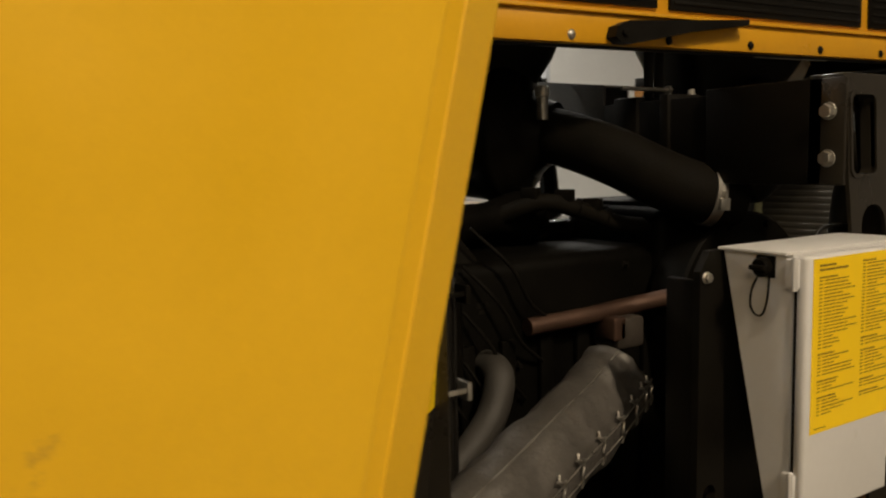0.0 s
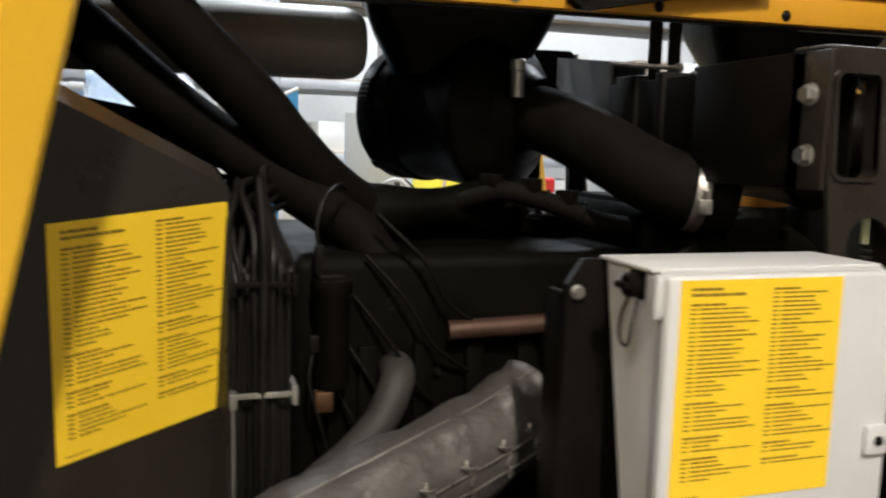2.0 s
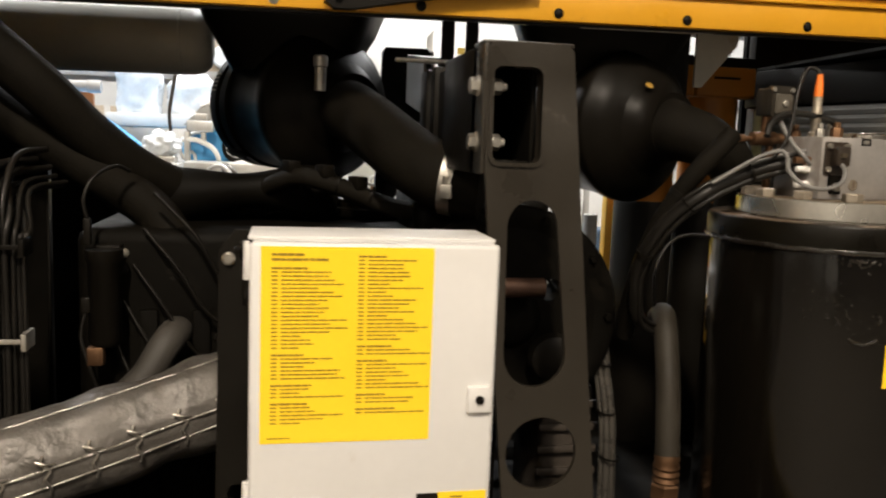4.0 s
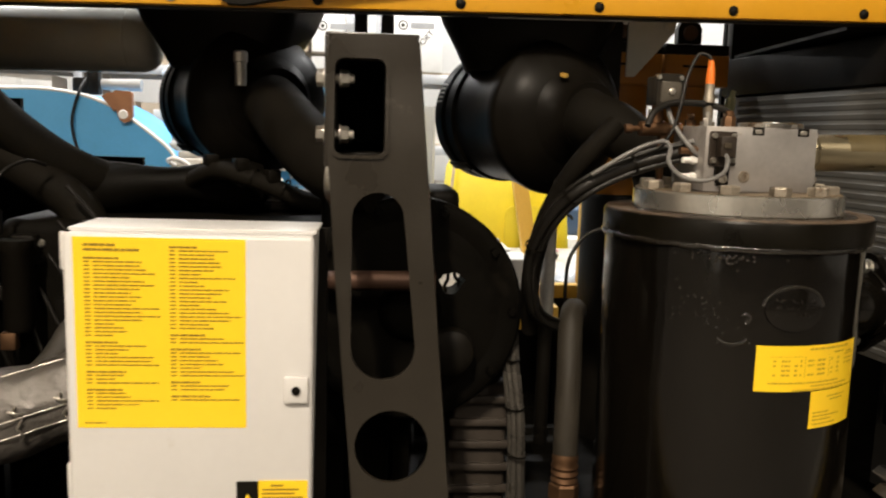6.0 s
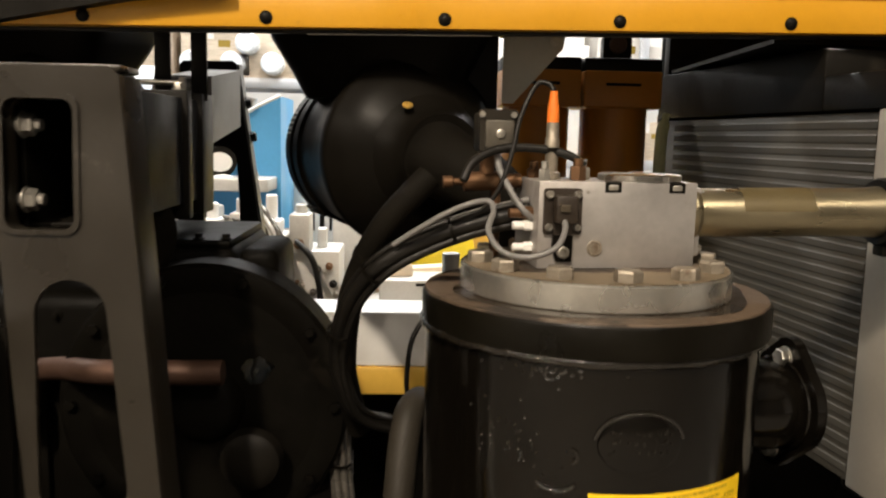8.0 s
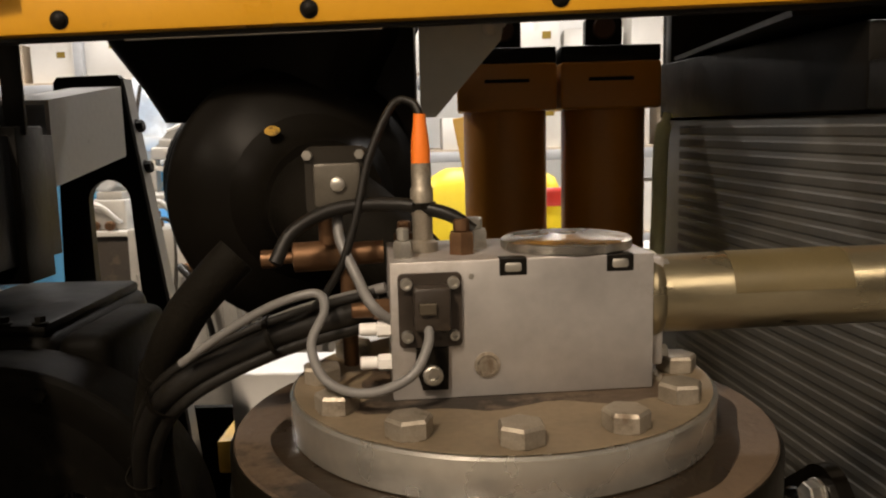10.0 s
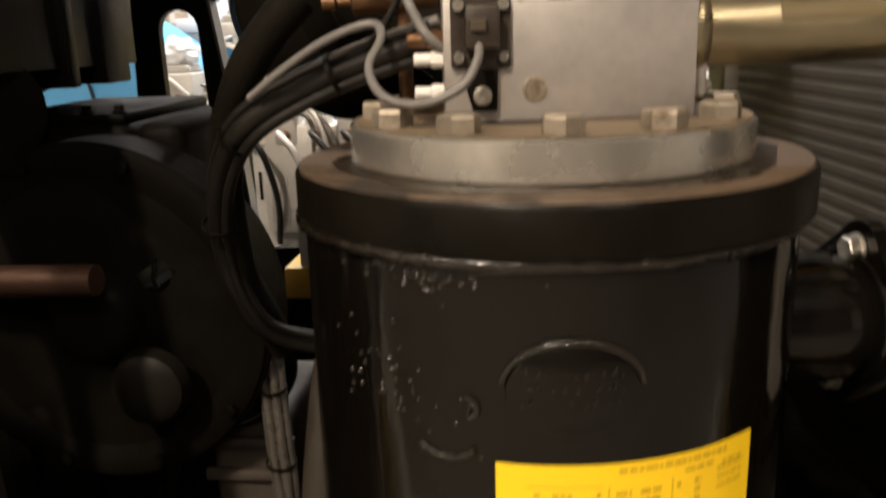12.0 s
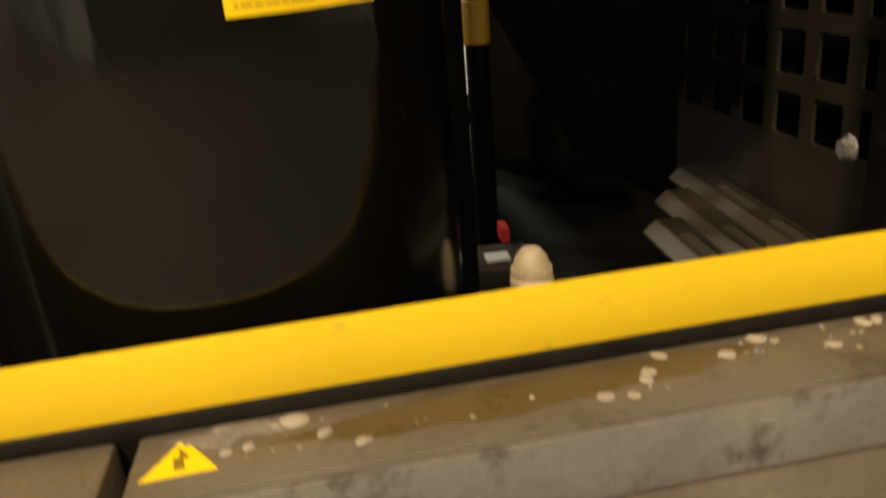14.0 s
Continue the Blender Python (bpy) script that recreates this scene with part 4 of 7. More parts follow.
add_box(wd, -0.011, 0.011, -0.007, 0.007, -0.016, 0.010, 0.002, m=Matrix.Translation((1.612, 1.248, 1.460)) @ pose(0, 0, 0, 4, 0, -22))
add_hex(wd, Matrix.Translation((1.610, 1.246, 1.472)) @ pose(0, 0, 0, 10, 0, 0), 0.006, 0.014)
part("clamp_screw", wd, ZINC, clamp, "", 30)

# ---- separator tank ----
TX, TY, TR = 2.328, 1.112, 0.219
tank = thing("separator_tank", (TX, TY, 0.66), "glossy black cylindrical separator tank with yellow labels", "tank")
AT = Matrix.Translation((TX, TY, 0))
AC = Matrix.Translation((TX + 0.003, TY, 0))
shell = lathe([(0, 0.665), (0.10, 0.67), (0.165, 0.69), (0.2, 0.725), (TR - 0.003, 0.78), (TR, 0.84), (TR, 1.37), (TR, 1.392), (0, 1.392)], 72, AT)
part("shell", shell, GLOSS_BLACK, tank, "", 50)
bead = bmesh.new()
ring_pts = []
for k in range(180):
    a = 2 * math.pi * k / 180
    rr = TR + 0.0015 + 0.0030 * noise.noise(Vector((math.cos(a) * 22, math.sin(a) * 22, 0)))
    ring_pts.append((TX + rr * math.cos(a), TY + rr * math.sin(a), 1.394 + 0.003 * noise.noise(Vector((math.cos(a) * 9, math.sin(a) * 9, 3)))))
add_sweep(bead, ring_pts + ring_pts[:1], 0.0066, 8, 0)
part("weld_bead", bead, SPATTER, tank, "uneven painted weld bead", 60)
part("collar", lathe([(0, 1.392), (TR + 0.003, 1.392), (TR + 0.0085, 1.398), (TR + 0.0085, 1.432), (TR + 0.006, 1.436), (0, 1.436)], 72, AC), COLLAR, tank, "thick black collar ring", 40)
part("collar_face", lathe([(0, 1.436), (TR + 0.005, 1.436), (TR + 0.004, 1.4385), (0, 1.4385)], 72, AC), RUST_RIM, tank, "rust-brown top face of the collar", 40)
lid = part("lid", lathe([(0, 1.4385), (0.1755, 1.4385), (0.1775, 1.4405), (0.1775, 1.4695), (0.1755, 1.4715), (0.12, 1.472), (0, 1.472)], 96, AC), LID_ALU, tank, "machined aluminium flange lid", 40)
part("oil_ring", lathe([(0.166, 1.4386), (0.194, 1.4386), (0.1935, 1.4390), (0.166, 1.4390)], 96, AC, 0.16), OIL_RING, tank, "dark ring of seeped oil round the lid")
part("dust_film", lathe([(0, 1.4722), (0.174, 1.4722), (0.1735, 1.4725), (0, 1.4725)], 72, AC), LID_DUST, lid, "brown oily dust on the lid's top face")
bolt_turn = radians(2.5)
for k in range(12):
    a = 2 * math.pi * k / 12 + bolt_turn
    b = bmesh.new()
    mb = Matrix.Translation((TX + 0.003 + 0.152 * math.cos(a), TY + 0.152 * math.sin(a), 1.472)) @ pose(0, 0, 0, 0, 0, 17 * k)
    add_lathe(b, disc_profile(0.0150, 0, 0.0015, 0.0004), 20, mb)
    add_lathe(b, [(0, 0.0015), (0.0172, 0.0015), (0.0173, 0.0125), (0.0155, 0.0150), (0.0105, 0.0156), (0, 0.0156)], 6, mb)
    part("lid_bolt", b, BOLT_DULL, lid, "zinc-plated hexagon bolt", 25)


def on_shell(a, z, out=0.0):
    return Vector((TX + (TR + out) * math.sin(a), TY - (TR + out) * math.cos(a), z))


def shell_patch(a0, a1, z0, z1, out, thick=0.0006, cut=None):
    bm = bmesh.new()
    n = 14
    rows = []
    for lift in (0, thick):
        for z in (z0, z1):
            rows.append([bm.verts.new(on_shell(a0 + (a1 - a0) * k / n, z, out + lift)) for k in range(n + 1)])
    b0, b1, t0, t1 = rows
    for k in range(n):
        bm.faces.new((t0[k], t0[k + 1], t1[k + 1], t1[k]))
        bm.faces.new((b0[k], b0[k + 1], t0[k + 1], t0[k]))
        bm.faces.new((b1[k], b1[k + 1], t1[k + 1], t1[k]))
    bm.faces.new((b0[0], t0[0], t1[0], b1[0]))
    bm.faces.new((b0[-1], t0[-1], t1[-1], b1[-1]))
    return bm


A0, A1 = -0.185, 0.775
lab = part("type_label", shell_patch(A0, A1, 1.171, 1.2445, 0.0003), STICKER, tank, "curved yellow printed label", 60)
part("service_label", shell_patch(0.262, A1, 1.108, 1.1695, 0.0003), STICKER, tank, "smaller curved yellow label", 60)
ink = bmesh.new()
r = random.Random(9)


def shell_bar(a, z, w, h):
    vs = [ink.verts.new(on_shell(aa, zz, 0.0013)) for aa, zz in ((a, z), (a + w / 2, z), (a + w, z), (a + w, z - h), (a + w / 2, z - h), (a, z - h))]
    ink.faces.new((vs[0], vs[1], vs[4], vs[5]))
    ink.faces.new((vs[1], vs[2], vs[3], vs[4]))


def shell_words(a, z, w, h):
    at = 0.0
    while at < w:
        run = r.uniform(0.012, 0.05)
        shell_bar(a + at, z, min(run, w - at), h)
        at += run + 0.006


shell_words(0.22, 1.2405, 0.42, 0.0035)
shell_bar(-0.085, 1.2275, 0.25, 0.0006)
for row in range(4):
    z = 1.222 - 0.0075 * row
    for a, w in ((-0.06, 0.02), (0.0, 0.065), (0.1, 0.025), (0.145, 0.015), (0.21, 0.055), (0.295, 0.075), (0.43, 0.02), (0.5, 0.03)):
        if r.random() < 0.9:
            shell_words(a, z, w, 0.0034)
    if row < 3:
        shell_words(0.6, z + 0.003, 0.13, 0.0018)
for z, a, w in ((1.232, 0.46, 0.12), (1.229, 0.62, 0.1), (1.186, -0.09, 0.62), (1.180, 0.25, 0.4), (1.174, 0.1, 0.5)):
    shell_words(a, z, w, 0.0026)
for a in (0.185, 0.41):
    shell_bar(a, 1.227, 0.004, 0.034)
for z, a, w in ((1.160, 0.42, 0.22), (1.154, 0.46, 0.16), (1.135, 0.29, 0.17), (1.129, 0.29, 0.3), (1.123, 0.29, 0.2), (1.116, 0.29, 0.25)):
    shell_words(a, z, w, 0.0024)
part("label_print", ink, INK_FAINT, lab)
# stamped oval boss, weld arcs and a side lug
boss = bmesh.new()
oval = []
for lift, s in ((0, 1.0), (0.0035, 0.97), (0.0045, 0.9)):
    oval.append([boss.verts.new(on_shell(0.067 + 0.22 * s * math.cos(2 * math.pi * k / 40), 1.302 + 0.035 * s * math.sin(2 * math.pi * k / 40), lift)) for k in range(40)])
for lo, hi in zip(oval, oval[1:]):
    for k in range(40):
        boss.faces.new((lo[k], lo[(k + 1) % 40], hi[(k + 1) % 40], hi[k]))
inner = boss.verts.new(on_shell(0.067, 1.302, 0.0045))
for k in range(40):
    boss.faces.new((oval[2][k], oval[2][(k + 1) % 40], inner))
plate_ob = part("stamped_plate", boss, GLOSS_BLACK, tank, "black oval plate with stamped marks", 40)
stamps = bmesh.new()
for k in range(34):
    a = 0.067 + r.uniform(-0.16, 0.16)
    z = 1.302 + r.choice((0.014, 0.003, -0.009)) + r.uniform(-0.002, 0.002)
    p = on_shell(a, z, 0.0045)
    add_lathe(stamps, [(0, 0), (0.0018, 0), (0.0012, 0.0012), (0, 0.0014)], 6, Matrix.Translation(p) @ pose(0, 0, 0, 90, 0, math.degrees(a)) @ Matrix.Diagonal((1, r.uniform(0.6, 2), 1, 1)))
tagged(part("stamping", stamps, SPATTER, plate_ob), kind="stuff")
for (a, z, rr, t0, t1) in ((0.067, 1.302, 0.0505, 8, 172), (-0.36, 1.262, 0.026, 215, 330), (-0.30, 1.285, 0.012, -60, 70)):
    pts = []
    for k in range(13):
        t = radians(t0 + (t1 - t0) * k / 12)
        pts.append(on_shell(a + rr * math.cos(t) / TR, z + rr * 0.72 * math.sin(t), 0.001 + 0.0012 * noise.noise(Vector((k * 0.9, a * 7, 0)))))
    part("weld_arc", sweep(pts, 0.0030, 8, 3), SPATTER, tank, "painted weld arc", 60)
spatter = bmesh.new()
for k in range(30):
    a, z = -0.62 + r.gauss(0, 0.10), 1.295 + r.gauss(0, 0.022)
    add_lathe(spatter, [(0, 0), (0.0021, 0), (0.0014, 0.0014), (0, 0.0017)], 6, Matrix.Translation(on_shell(a, z)) @ pose(0, 0, 0, 90, 0, math.degrees(a)))
for k in range(38):
    a, z = -0.42 + r.gauss(0, 0.11), 1.384 - abs(r.gauss(0, 0.007))
    add_lathe(spatter, [(0, 0), (0.0024, 0), (0.0016, 0.0013), (0, 0.0016)], 7, Matrix.Translation(on_shell(a, z)) @ pose(0, 0, 0, 90, 0, math.degrees(a)))
for k in range(14):
    a, z = -0.36 + r.gauss(0, 0.12), 1.25 + r.gauss(0, 0.03)
    add_lathe(spatter, [(0, 0), (0.002, 0), (0.0014, 0.0014), (0, 0.0017)], 6, Matrix.Translation(on_shell(a, z)) @ pose(0, 0, 0, 90, 0, math.degrees(a)))
tagged(part("weld_spatter", spatter, SPATTER, tank, "painted weld spatter", 60), kind="stuff")

# outlet neck with its two-bolt flange
neck = bmesh.new()
NA, NBP = Vector((2.49, 1.15, 1.256)), Vector((2.66, 1.195, 1.256))
add_lathe(neck, [(0.066, 0), (0.062, 0.01), (0.058, 0.03), (0.060, 0.060), (0.066, 0.100), (0.066, 0.128), (0.060, 0.148), (0, 0.148)], 36, along(NA, NBP))
add_lathe(neck, [(0.068, 0.014), (0.072, 0.022), (0.064, 0.03)], 36, along(NA, NBP))
neck_ob = part("outlet_neck", neck, GLOSS_BLACK, tank, "glossy black outlet neck", 40)
ear = bmesh.new()
add_plate(ear, [(rad * math.cos(radians(a)), oy + rad * math.sin(radians(a))) for rad, oy, a0, a1 in ((0.080, 0.0, -34, 34), (0.027, 0.073, 36, 144), (0.080, 0.0, 146, 214), (0.027, -0.073, 216, 324)) for a in range(a0, a1 + 1, 8)], [], Matrix.Identity(4), 0.016)
M = along(NA + (NBP - NA) * 0.86, NBP) @ pose(0, 0, 0, 0, 0, 6)
add_lathe(ear, disc_profile(0.070, -0.006, 0.0, 0.002), 32)
part("neck_flange", ear, GLOSS_BLACK, neck_ob, "two-eared black flange", 40, M)
for s in (1, -1):
    b = bmesh.new()
    add_hex(b, M @ pose(0, 0.072 * s, 0.0, 180, 0, 0), 0.0125, 0.012, 0.015)
    part("flange_bolt", b, ZINC, neck_ob, "zinc-plated bolt", 30)

# ---- valve block on the lid ----
valve = thing("intake_valve", (2.348, 1.11, 1.472), "milled aluminium valve block with cables and a round cover", "valve")
VM = Matrix.Translation((2.2445, 1.048, 1.472)) @ pose(0, 0, 0, 0, 0, 6.2)
blk = box(0, 0.2085, 0, 0.118, 0.0008, 0.1105, 0.0015, 2, VM)
block = part("block", blk, ALU_BLOCK, valve, "", 40)
cover = bmesh.new()
add_lathe(cover, [(0, 0.1042), (0.052, 0.1042), (0.0545, 0.1055), (0.0545, 0.1120), (0.0525, 0.1135), (0.016, 0.114), (0.013, 0.116), (0.009, 0.116), (0.009, 0.1145), (0, 0.1145)], 40, VM @ pose(0.150, 0.052, 0.006))
part("round_cover", cover, ALU, valve, "round machined cover", 40)
for x in (0.096, 0.181):
    s = bmesh.new()
    add_box(s, x - 0.011, x + 0.011, -0.0006, 0.012, 0.097, 0.1108, 0.001, m=VM)
    part("screw_pocket", s, SATIN_BLACK, valve)
    s = bmesh.new()
    add_lathe(s, disc_profile(0.0065, 0, 0.006, 0.001), 14, VM @ pose(x, 0.006, 0.0995))
    add_box(s, x - 0.007, x + 0.007, -0.0012, 0.010, 0.0995, 0.1075, 0.002, m=VM)
    part("cap_screw", s, ZINC, valve, "bright cap screw", 40)
plug = bmesh.new()
add_lathe(plug, [(0, 0), (0.0105, 0), (0.0105, 0.0012), (0.008, 0.0016), (0.0075, 0.0006), (0, 0.0006)], 20, VM @ pose(0.0745, 0, 0.0265) @ FACE_Y)
part("sealing_plug", plug, BOLT_DULL, valve, "", 40)
part("pin_plug", lathe([(0, 0), (0.0022, 0), (0.0022, 0.0008), (0, 0.0009)], 10, VM @ pose(0.063, 0, 0.098) @ FACE_Y), ZINC, valve, "", 40)
rim_ = [(0.1 + (0.13 + 0.022 * noise.noise(Vector((math.cos(a) * 2.2, math.sin(a) * 2.2, 5)))) * max(-0.93, min(0.93, 1.25 * math.cos(a))), 0.055 + (0.086 + 0.02 * noise.noise(Vector((math.cos(a) * 3, math.sin(a) * 3, 8)))) * max(-0.93, min(0.93, 1.3 * math.sin(a)))) for a in [2 * math.pi * k / 60 for k in range(60)]]
part("oil_seepage", plate(rim_, [], VM @ pose(0, 0, 0.0002), 0.0004), RUST_RIM, valve, "brown oil seepage round the block's foot")
# solenoid plate
sol = bmesh.new()
add_plate(sol, rounded(0.006, 0.055, 0.044, 0.102, 0.004), [], VM @ FACE_Y, 0.004)
add_box(sol, 0.017, 0.045, -0.022, -0.003, 0.06, 0.094, 0.003, m=VM)
solenoid = part("solenoid", sol, SOLENOID, valve, "dusty brown-black solenoid plate with screws", 40)
for x, z, rr in ((0.0125, 0.0945, 0.0048), (0.0485, 0.0945, 0.0048), (0.0125, 0.0535, 0.0048), (0.0485, 0.0535, 0.0042), (0.031, 0.0225, 0.0078)):
    s = bmesh.new()
    add_lathe(s, [(0, 0), (rr, 0), (rr, 0.005), (rr * 0.85, 0.006), (rr * 0.5, 0.006), (rr * 0.5, 0.003), (0, 0.003)], 14, VM @ pose(x, -0.004 if z > 0.03 else -0.006, z) @ FACE_Y)
    part("screw", s, ZINC, solenoid, "bright socket-head screw", 40)
tab = plate([(0.019, 0.0435), (0.018, 0.028), (0.023, 0.010), (0.043, 0.010), (0.044, 0.0435)], [], VM @ FACE_Y, 0.006)
part("lower_tab", tab, PLASTIC_BLACK, solenoid, "black plastic tab", 40)
part("connector_cap", box(0.021, 0.034, -0.026, -0.02, 0.074, 0.083, 0.001, m=VM), GALV_PALE, solenoid, "small dull connector cap")
part("cable", sweep([VM @ Vector(p) for p in ((0.028, -0.016, 0.066), (0.026, -0.030, 0.052), (0.012, -0.04, 0.032), (-0.02, -0.036, 0.020), (-0.050, -0.020, 0.026), (-0.062, 0.004, 0.048), (-0.052, 0.022, 0.070), (-0.056, 0.032, 0.082), (-0.075, 0.035, 0.080), (-0.105, 0.04, 0.068), (-0.14, 0.047, 0.047), (-0.175, 0.062, 0.022))], 0.0038, 10, 6), GREY_CABLE, valve, "grey sheathed cable", 60)
# proximity sensor with orange plug
SX = VM @ Vector((0.030, 0.055, 0.1105))
sensor = bmesh.new()
add_lathe(sensor, [(0, 0), (0.0125, 0), (0.0125, 0.008), (0.0085, 0.010), (0.0085, 0.03), (0.0095, 0.032), (0.0095, 0.052), (0.0082, 0.054), (0.0082, 0.073), (0, 0.073)], 20, Matrix.Translation(SX))
sens = part("sensor", sensor, BOLT_DULL, valve, "threaded steel sensor", 35)
part("sensor_plug", lathe([(0, 0.0731), (0.0078, 0.0731), (0.0078, 0.082), (0.007, 0.094), (0.0052, 0.106), (0.005, 0.113), (0, 0.113)], 20, Matrix.Translation(SX)), ORANGE, sens, "orange cable plug", 40)
part("cable_tie", lathe([(0.009, 0.036), (0.0115, 0.036), (0.0115, 0.041), (0.009, 0.041)], 16, Matrix.Translation(SX)), PLASTIC_BLACK, sens)
part("sensor_cable", sweep([SX + Vector(p) for p in ((0, 0, 0.112), (-0.006, 0.004, 0.122), (-0.022, 0.008, 0.121), (-0.042, 0.0, 0.080), (-0.054, -0.01, 0.03), (-0.07, -0.015, -0.015), (-0.10, -0.01, -0.05), (-0.14, 0.0, -0.058))], 0.0035, 8, 6), RUBBER, sens, "thin black cable", 60)
# fittings on the block
for x, y, rr, hh, mat in ((0.012, 0.022, 0.008, 0.014, ZINC), (0.060, 0.035, 0.011, 0.018, BRASS), (0.074, 0.065, 0.012, 0.016, ZINC), (0.016, 0.09, 0.010, 0.012, BRASS)):
    f = bmesh.new()
    add_hex(f, VM @ pose(x, y, 0.1105, 0, 0, 20 * rr * 100), rr, hh)
    add_lathe(f, disc_profile(rr * 0.6, hh, hh + 0.010, 0.001), 12, VM @ pose(x, y, 0.1105))
    part("fitting", f, mat, valve, "", 30)
for z, rr, hh, mat in ((0.024, 0.0072, 0.018, WHITE_PLASTIC), (0.052, 0.0072, 0.018, WHITE_PLASTIC), (0.068, 0.0085, 0.022, BRASS)):
    f = bmesh.new()
    mf = VM @ pose(0, 0.03, z, 0, -90, 0)
    add_hex(f, mf, rr, hh * 0.6)
    add_lathe(f, disc_profile(rr * 0.75, hh * 0.6, hh * 1.4, 0.001), 14, mf)
    part("side_fitting", f, mat, valve, "", 30)
part("elbow_hose", sweep([VM @ Vector(p) for p in ((0.070, 0.040, 0.128), (0.05, 0.045, 0.142), (0.01, 0.055, 0.150), (-0.04, 0.055, 0.148), (-0.075, 0.045, 0.132), (-0.090, 0.035, 0.108))], 0.0058, 10, 6), RUBBER, valve, "thin black hose", 60)

# pressure switch and brass valve beside the block
switch = thing("pressure_switch", (2.18, 1.12, 1.55), "small black pressure switch on a brass valve body", "switch")
sw = bmesh.new()
add_plate(sw, rounded(-0.026, 0.026, -0.030, 0.026, 0.006), [], Matrix.Translation((2.197, 1.118, 1.645)) @ pose(0, 0, 0, 0, 0, 10) @ FACE_Y, 0.012)
add_box(sw, -0.024, 0.024, 0.0, 0.032, -0.028, 0.022, 0.004, m=Matrix.Translation((2.197, 1.118, 1.645)) @ pose(0, 0, 0, 0, 0, 10))
part("housing", sw, DARK_PLATE, switch, "", 40)
part("centre_screw", lathe([(0, 0), (0.006, 0), (0.006, 0.003), (0.004, 0.0045), (0, 0.0046)], 14, Matrix.Translation((2.197, 1.118, 1.640)) @ pose(0, 0, 0, 0, 0, 10) @ pose(0.0, -0.0165, 0.0) @ FACE_Y), ZINC, switch, "bright centre screw", 40)
part("cover_plate", box(-0.0195, 0.0195, -0.0165, -0.011, -0.024, 0.0125, 0.003, m=Matrix.Translation((2.197, 1.118, 1.645)) @ pose(0, 0, 0, 0, 0, 10)), SWITCH_PLATE, switch, "small worn grey metal cover plate", 40)
for dx in (-0.021, 0.021):
    s = bmesh.new()
    add_hex(s, Matrix.Translation((2.197 + dx, 1.107 + dx * 0.17, 1.664)) @ FACE_Y, 0.0045, 0.005)
    part("screw", s, ZINC, switch, "", 30)
bv = bmesh.new()
add_lathe(bv, [(0, 0), (0.008, 0), (0.008, 0.012), (0.005, 0.014), (0.005, 0.026), (0.013, 0.028), (0.013, 0.075), (0.010, 0.078), (0.010, 0.105), (0, 0.105)], 14, along((2.128, 1.126, 1.575), (2.22, 1.135, 1.578)))
add_lathe(bv, disc_profile(0.010, 0, 0.05, 0.001), 12, Matrix.Translation((2.187, 1.133, 1.576)))
add_lathe(bv, disc_profile(0.007, -0.1, 0, 0.001), 12, Matrix.Translation((2.20, 1.14, 1.576)))
part("brass_body", bv, BRASS, switch, "dull brass valve body", 35)
part("lead", sweep([(2.197, 1.112, 1.62), (2.20, 1.10, 1.595), (2.215, 1.085, 1.565), (2.228, 1.07, 1.545), (2.245, 1.075, 1.53)], 0.0045, 8, 5), GREY_CABLE, switch, "grey lead", 60)

# silver suction tube
tube = thing("suction_tube", (2.62, 1.16, 1.5), "stained silver steel tube with flanged ends", "pipe")
TA, TB = Vector((2.447, 1.110, 1.5415)), Vector((2.90, 1.122, 1.550))
tb = bmesh.new()
add_lathe(tb, [(0, 0.0), (0.0325, 0.0), (0.0325, 0.245), (0.0345, 0.262), (0.0345, 0.30), (0, 0.30)], 44, along(TA, TB))
part("pipe", tb, STEEL_TUBE, tube, "", 40)
part("end_flange", box(0.2088, 0.223, 0.016, 0.108, 0.014, 0.104, 0.003, m=VM), ALU_BLOCK, tube, "square end flange", 40)
part("weld_collar", lathe([(0.0326, 0.004), (0.0375, 0.004), (0.0385, 0.008), (0.036, 0.014), (0.0326, 0.017)], 40, along(TA, TB)), STEEL_TUBE, tube, "weld collar at the flange", 40)
tape = bmesh.new()
tape_rows = []
up_local = along(TA, TB).to_3x3().inverted() @ Vector((0, -0.35, 1))
tape_up = math.atan2(up_local.x, -up_local.y)
for k in range(15):
    a = radians(-64 + 128 * k / 14) + tape_up
    tape_rows.append([tape.verts.new(along(TA, TB) @ Vector((math.sin(a) * rr, -math.cos(a) * rr, d))) for d, rr in ((0.072, 0.0327), (0.168, 0.0327), (0.168, 0.0332), (0.072, 0.0332))])
for lo, hi in zip(tape_rows, tape_rows[1:]):
    for j in range(4):
        tape.faces.new((lo[j], lo[(j + 1) % 4], hi[(j + 1) % 4], hi[j]))
tape.faces.new(tape_rows[0])
tape.faces.new(tape_rows[-1])
part("wrapped_label", tape, OLIVE_FILM, tube, "dull olive film label wrapped over the tube", 60)
cp = bmesh.new()
add_lathe(cp, [(0.0346, 0.268), (0.044, 0.268), (0.046, 0.272), (0.046, 0.312), (0.044, 0.316), (0.0346, 0.316)], 40, along(TA, TB))
add_box(cp, -0.012, 0.012, -0.060, -0.042, 0.273, 0.311, 0.003, m=along(TA, TB))
part("coupling", cp, SATIN_BLACK, tube, "dark bolted pipe coupling", 40)
part("coupling_screw", lathe(disc_profile(0.005, -0.024, 0.024, 0.001), 12, along(TA, TB) @ pose(0, -0.051, 0.292, 0, 90, 0)), ZINC, tube, "bright clamp screw", 40)
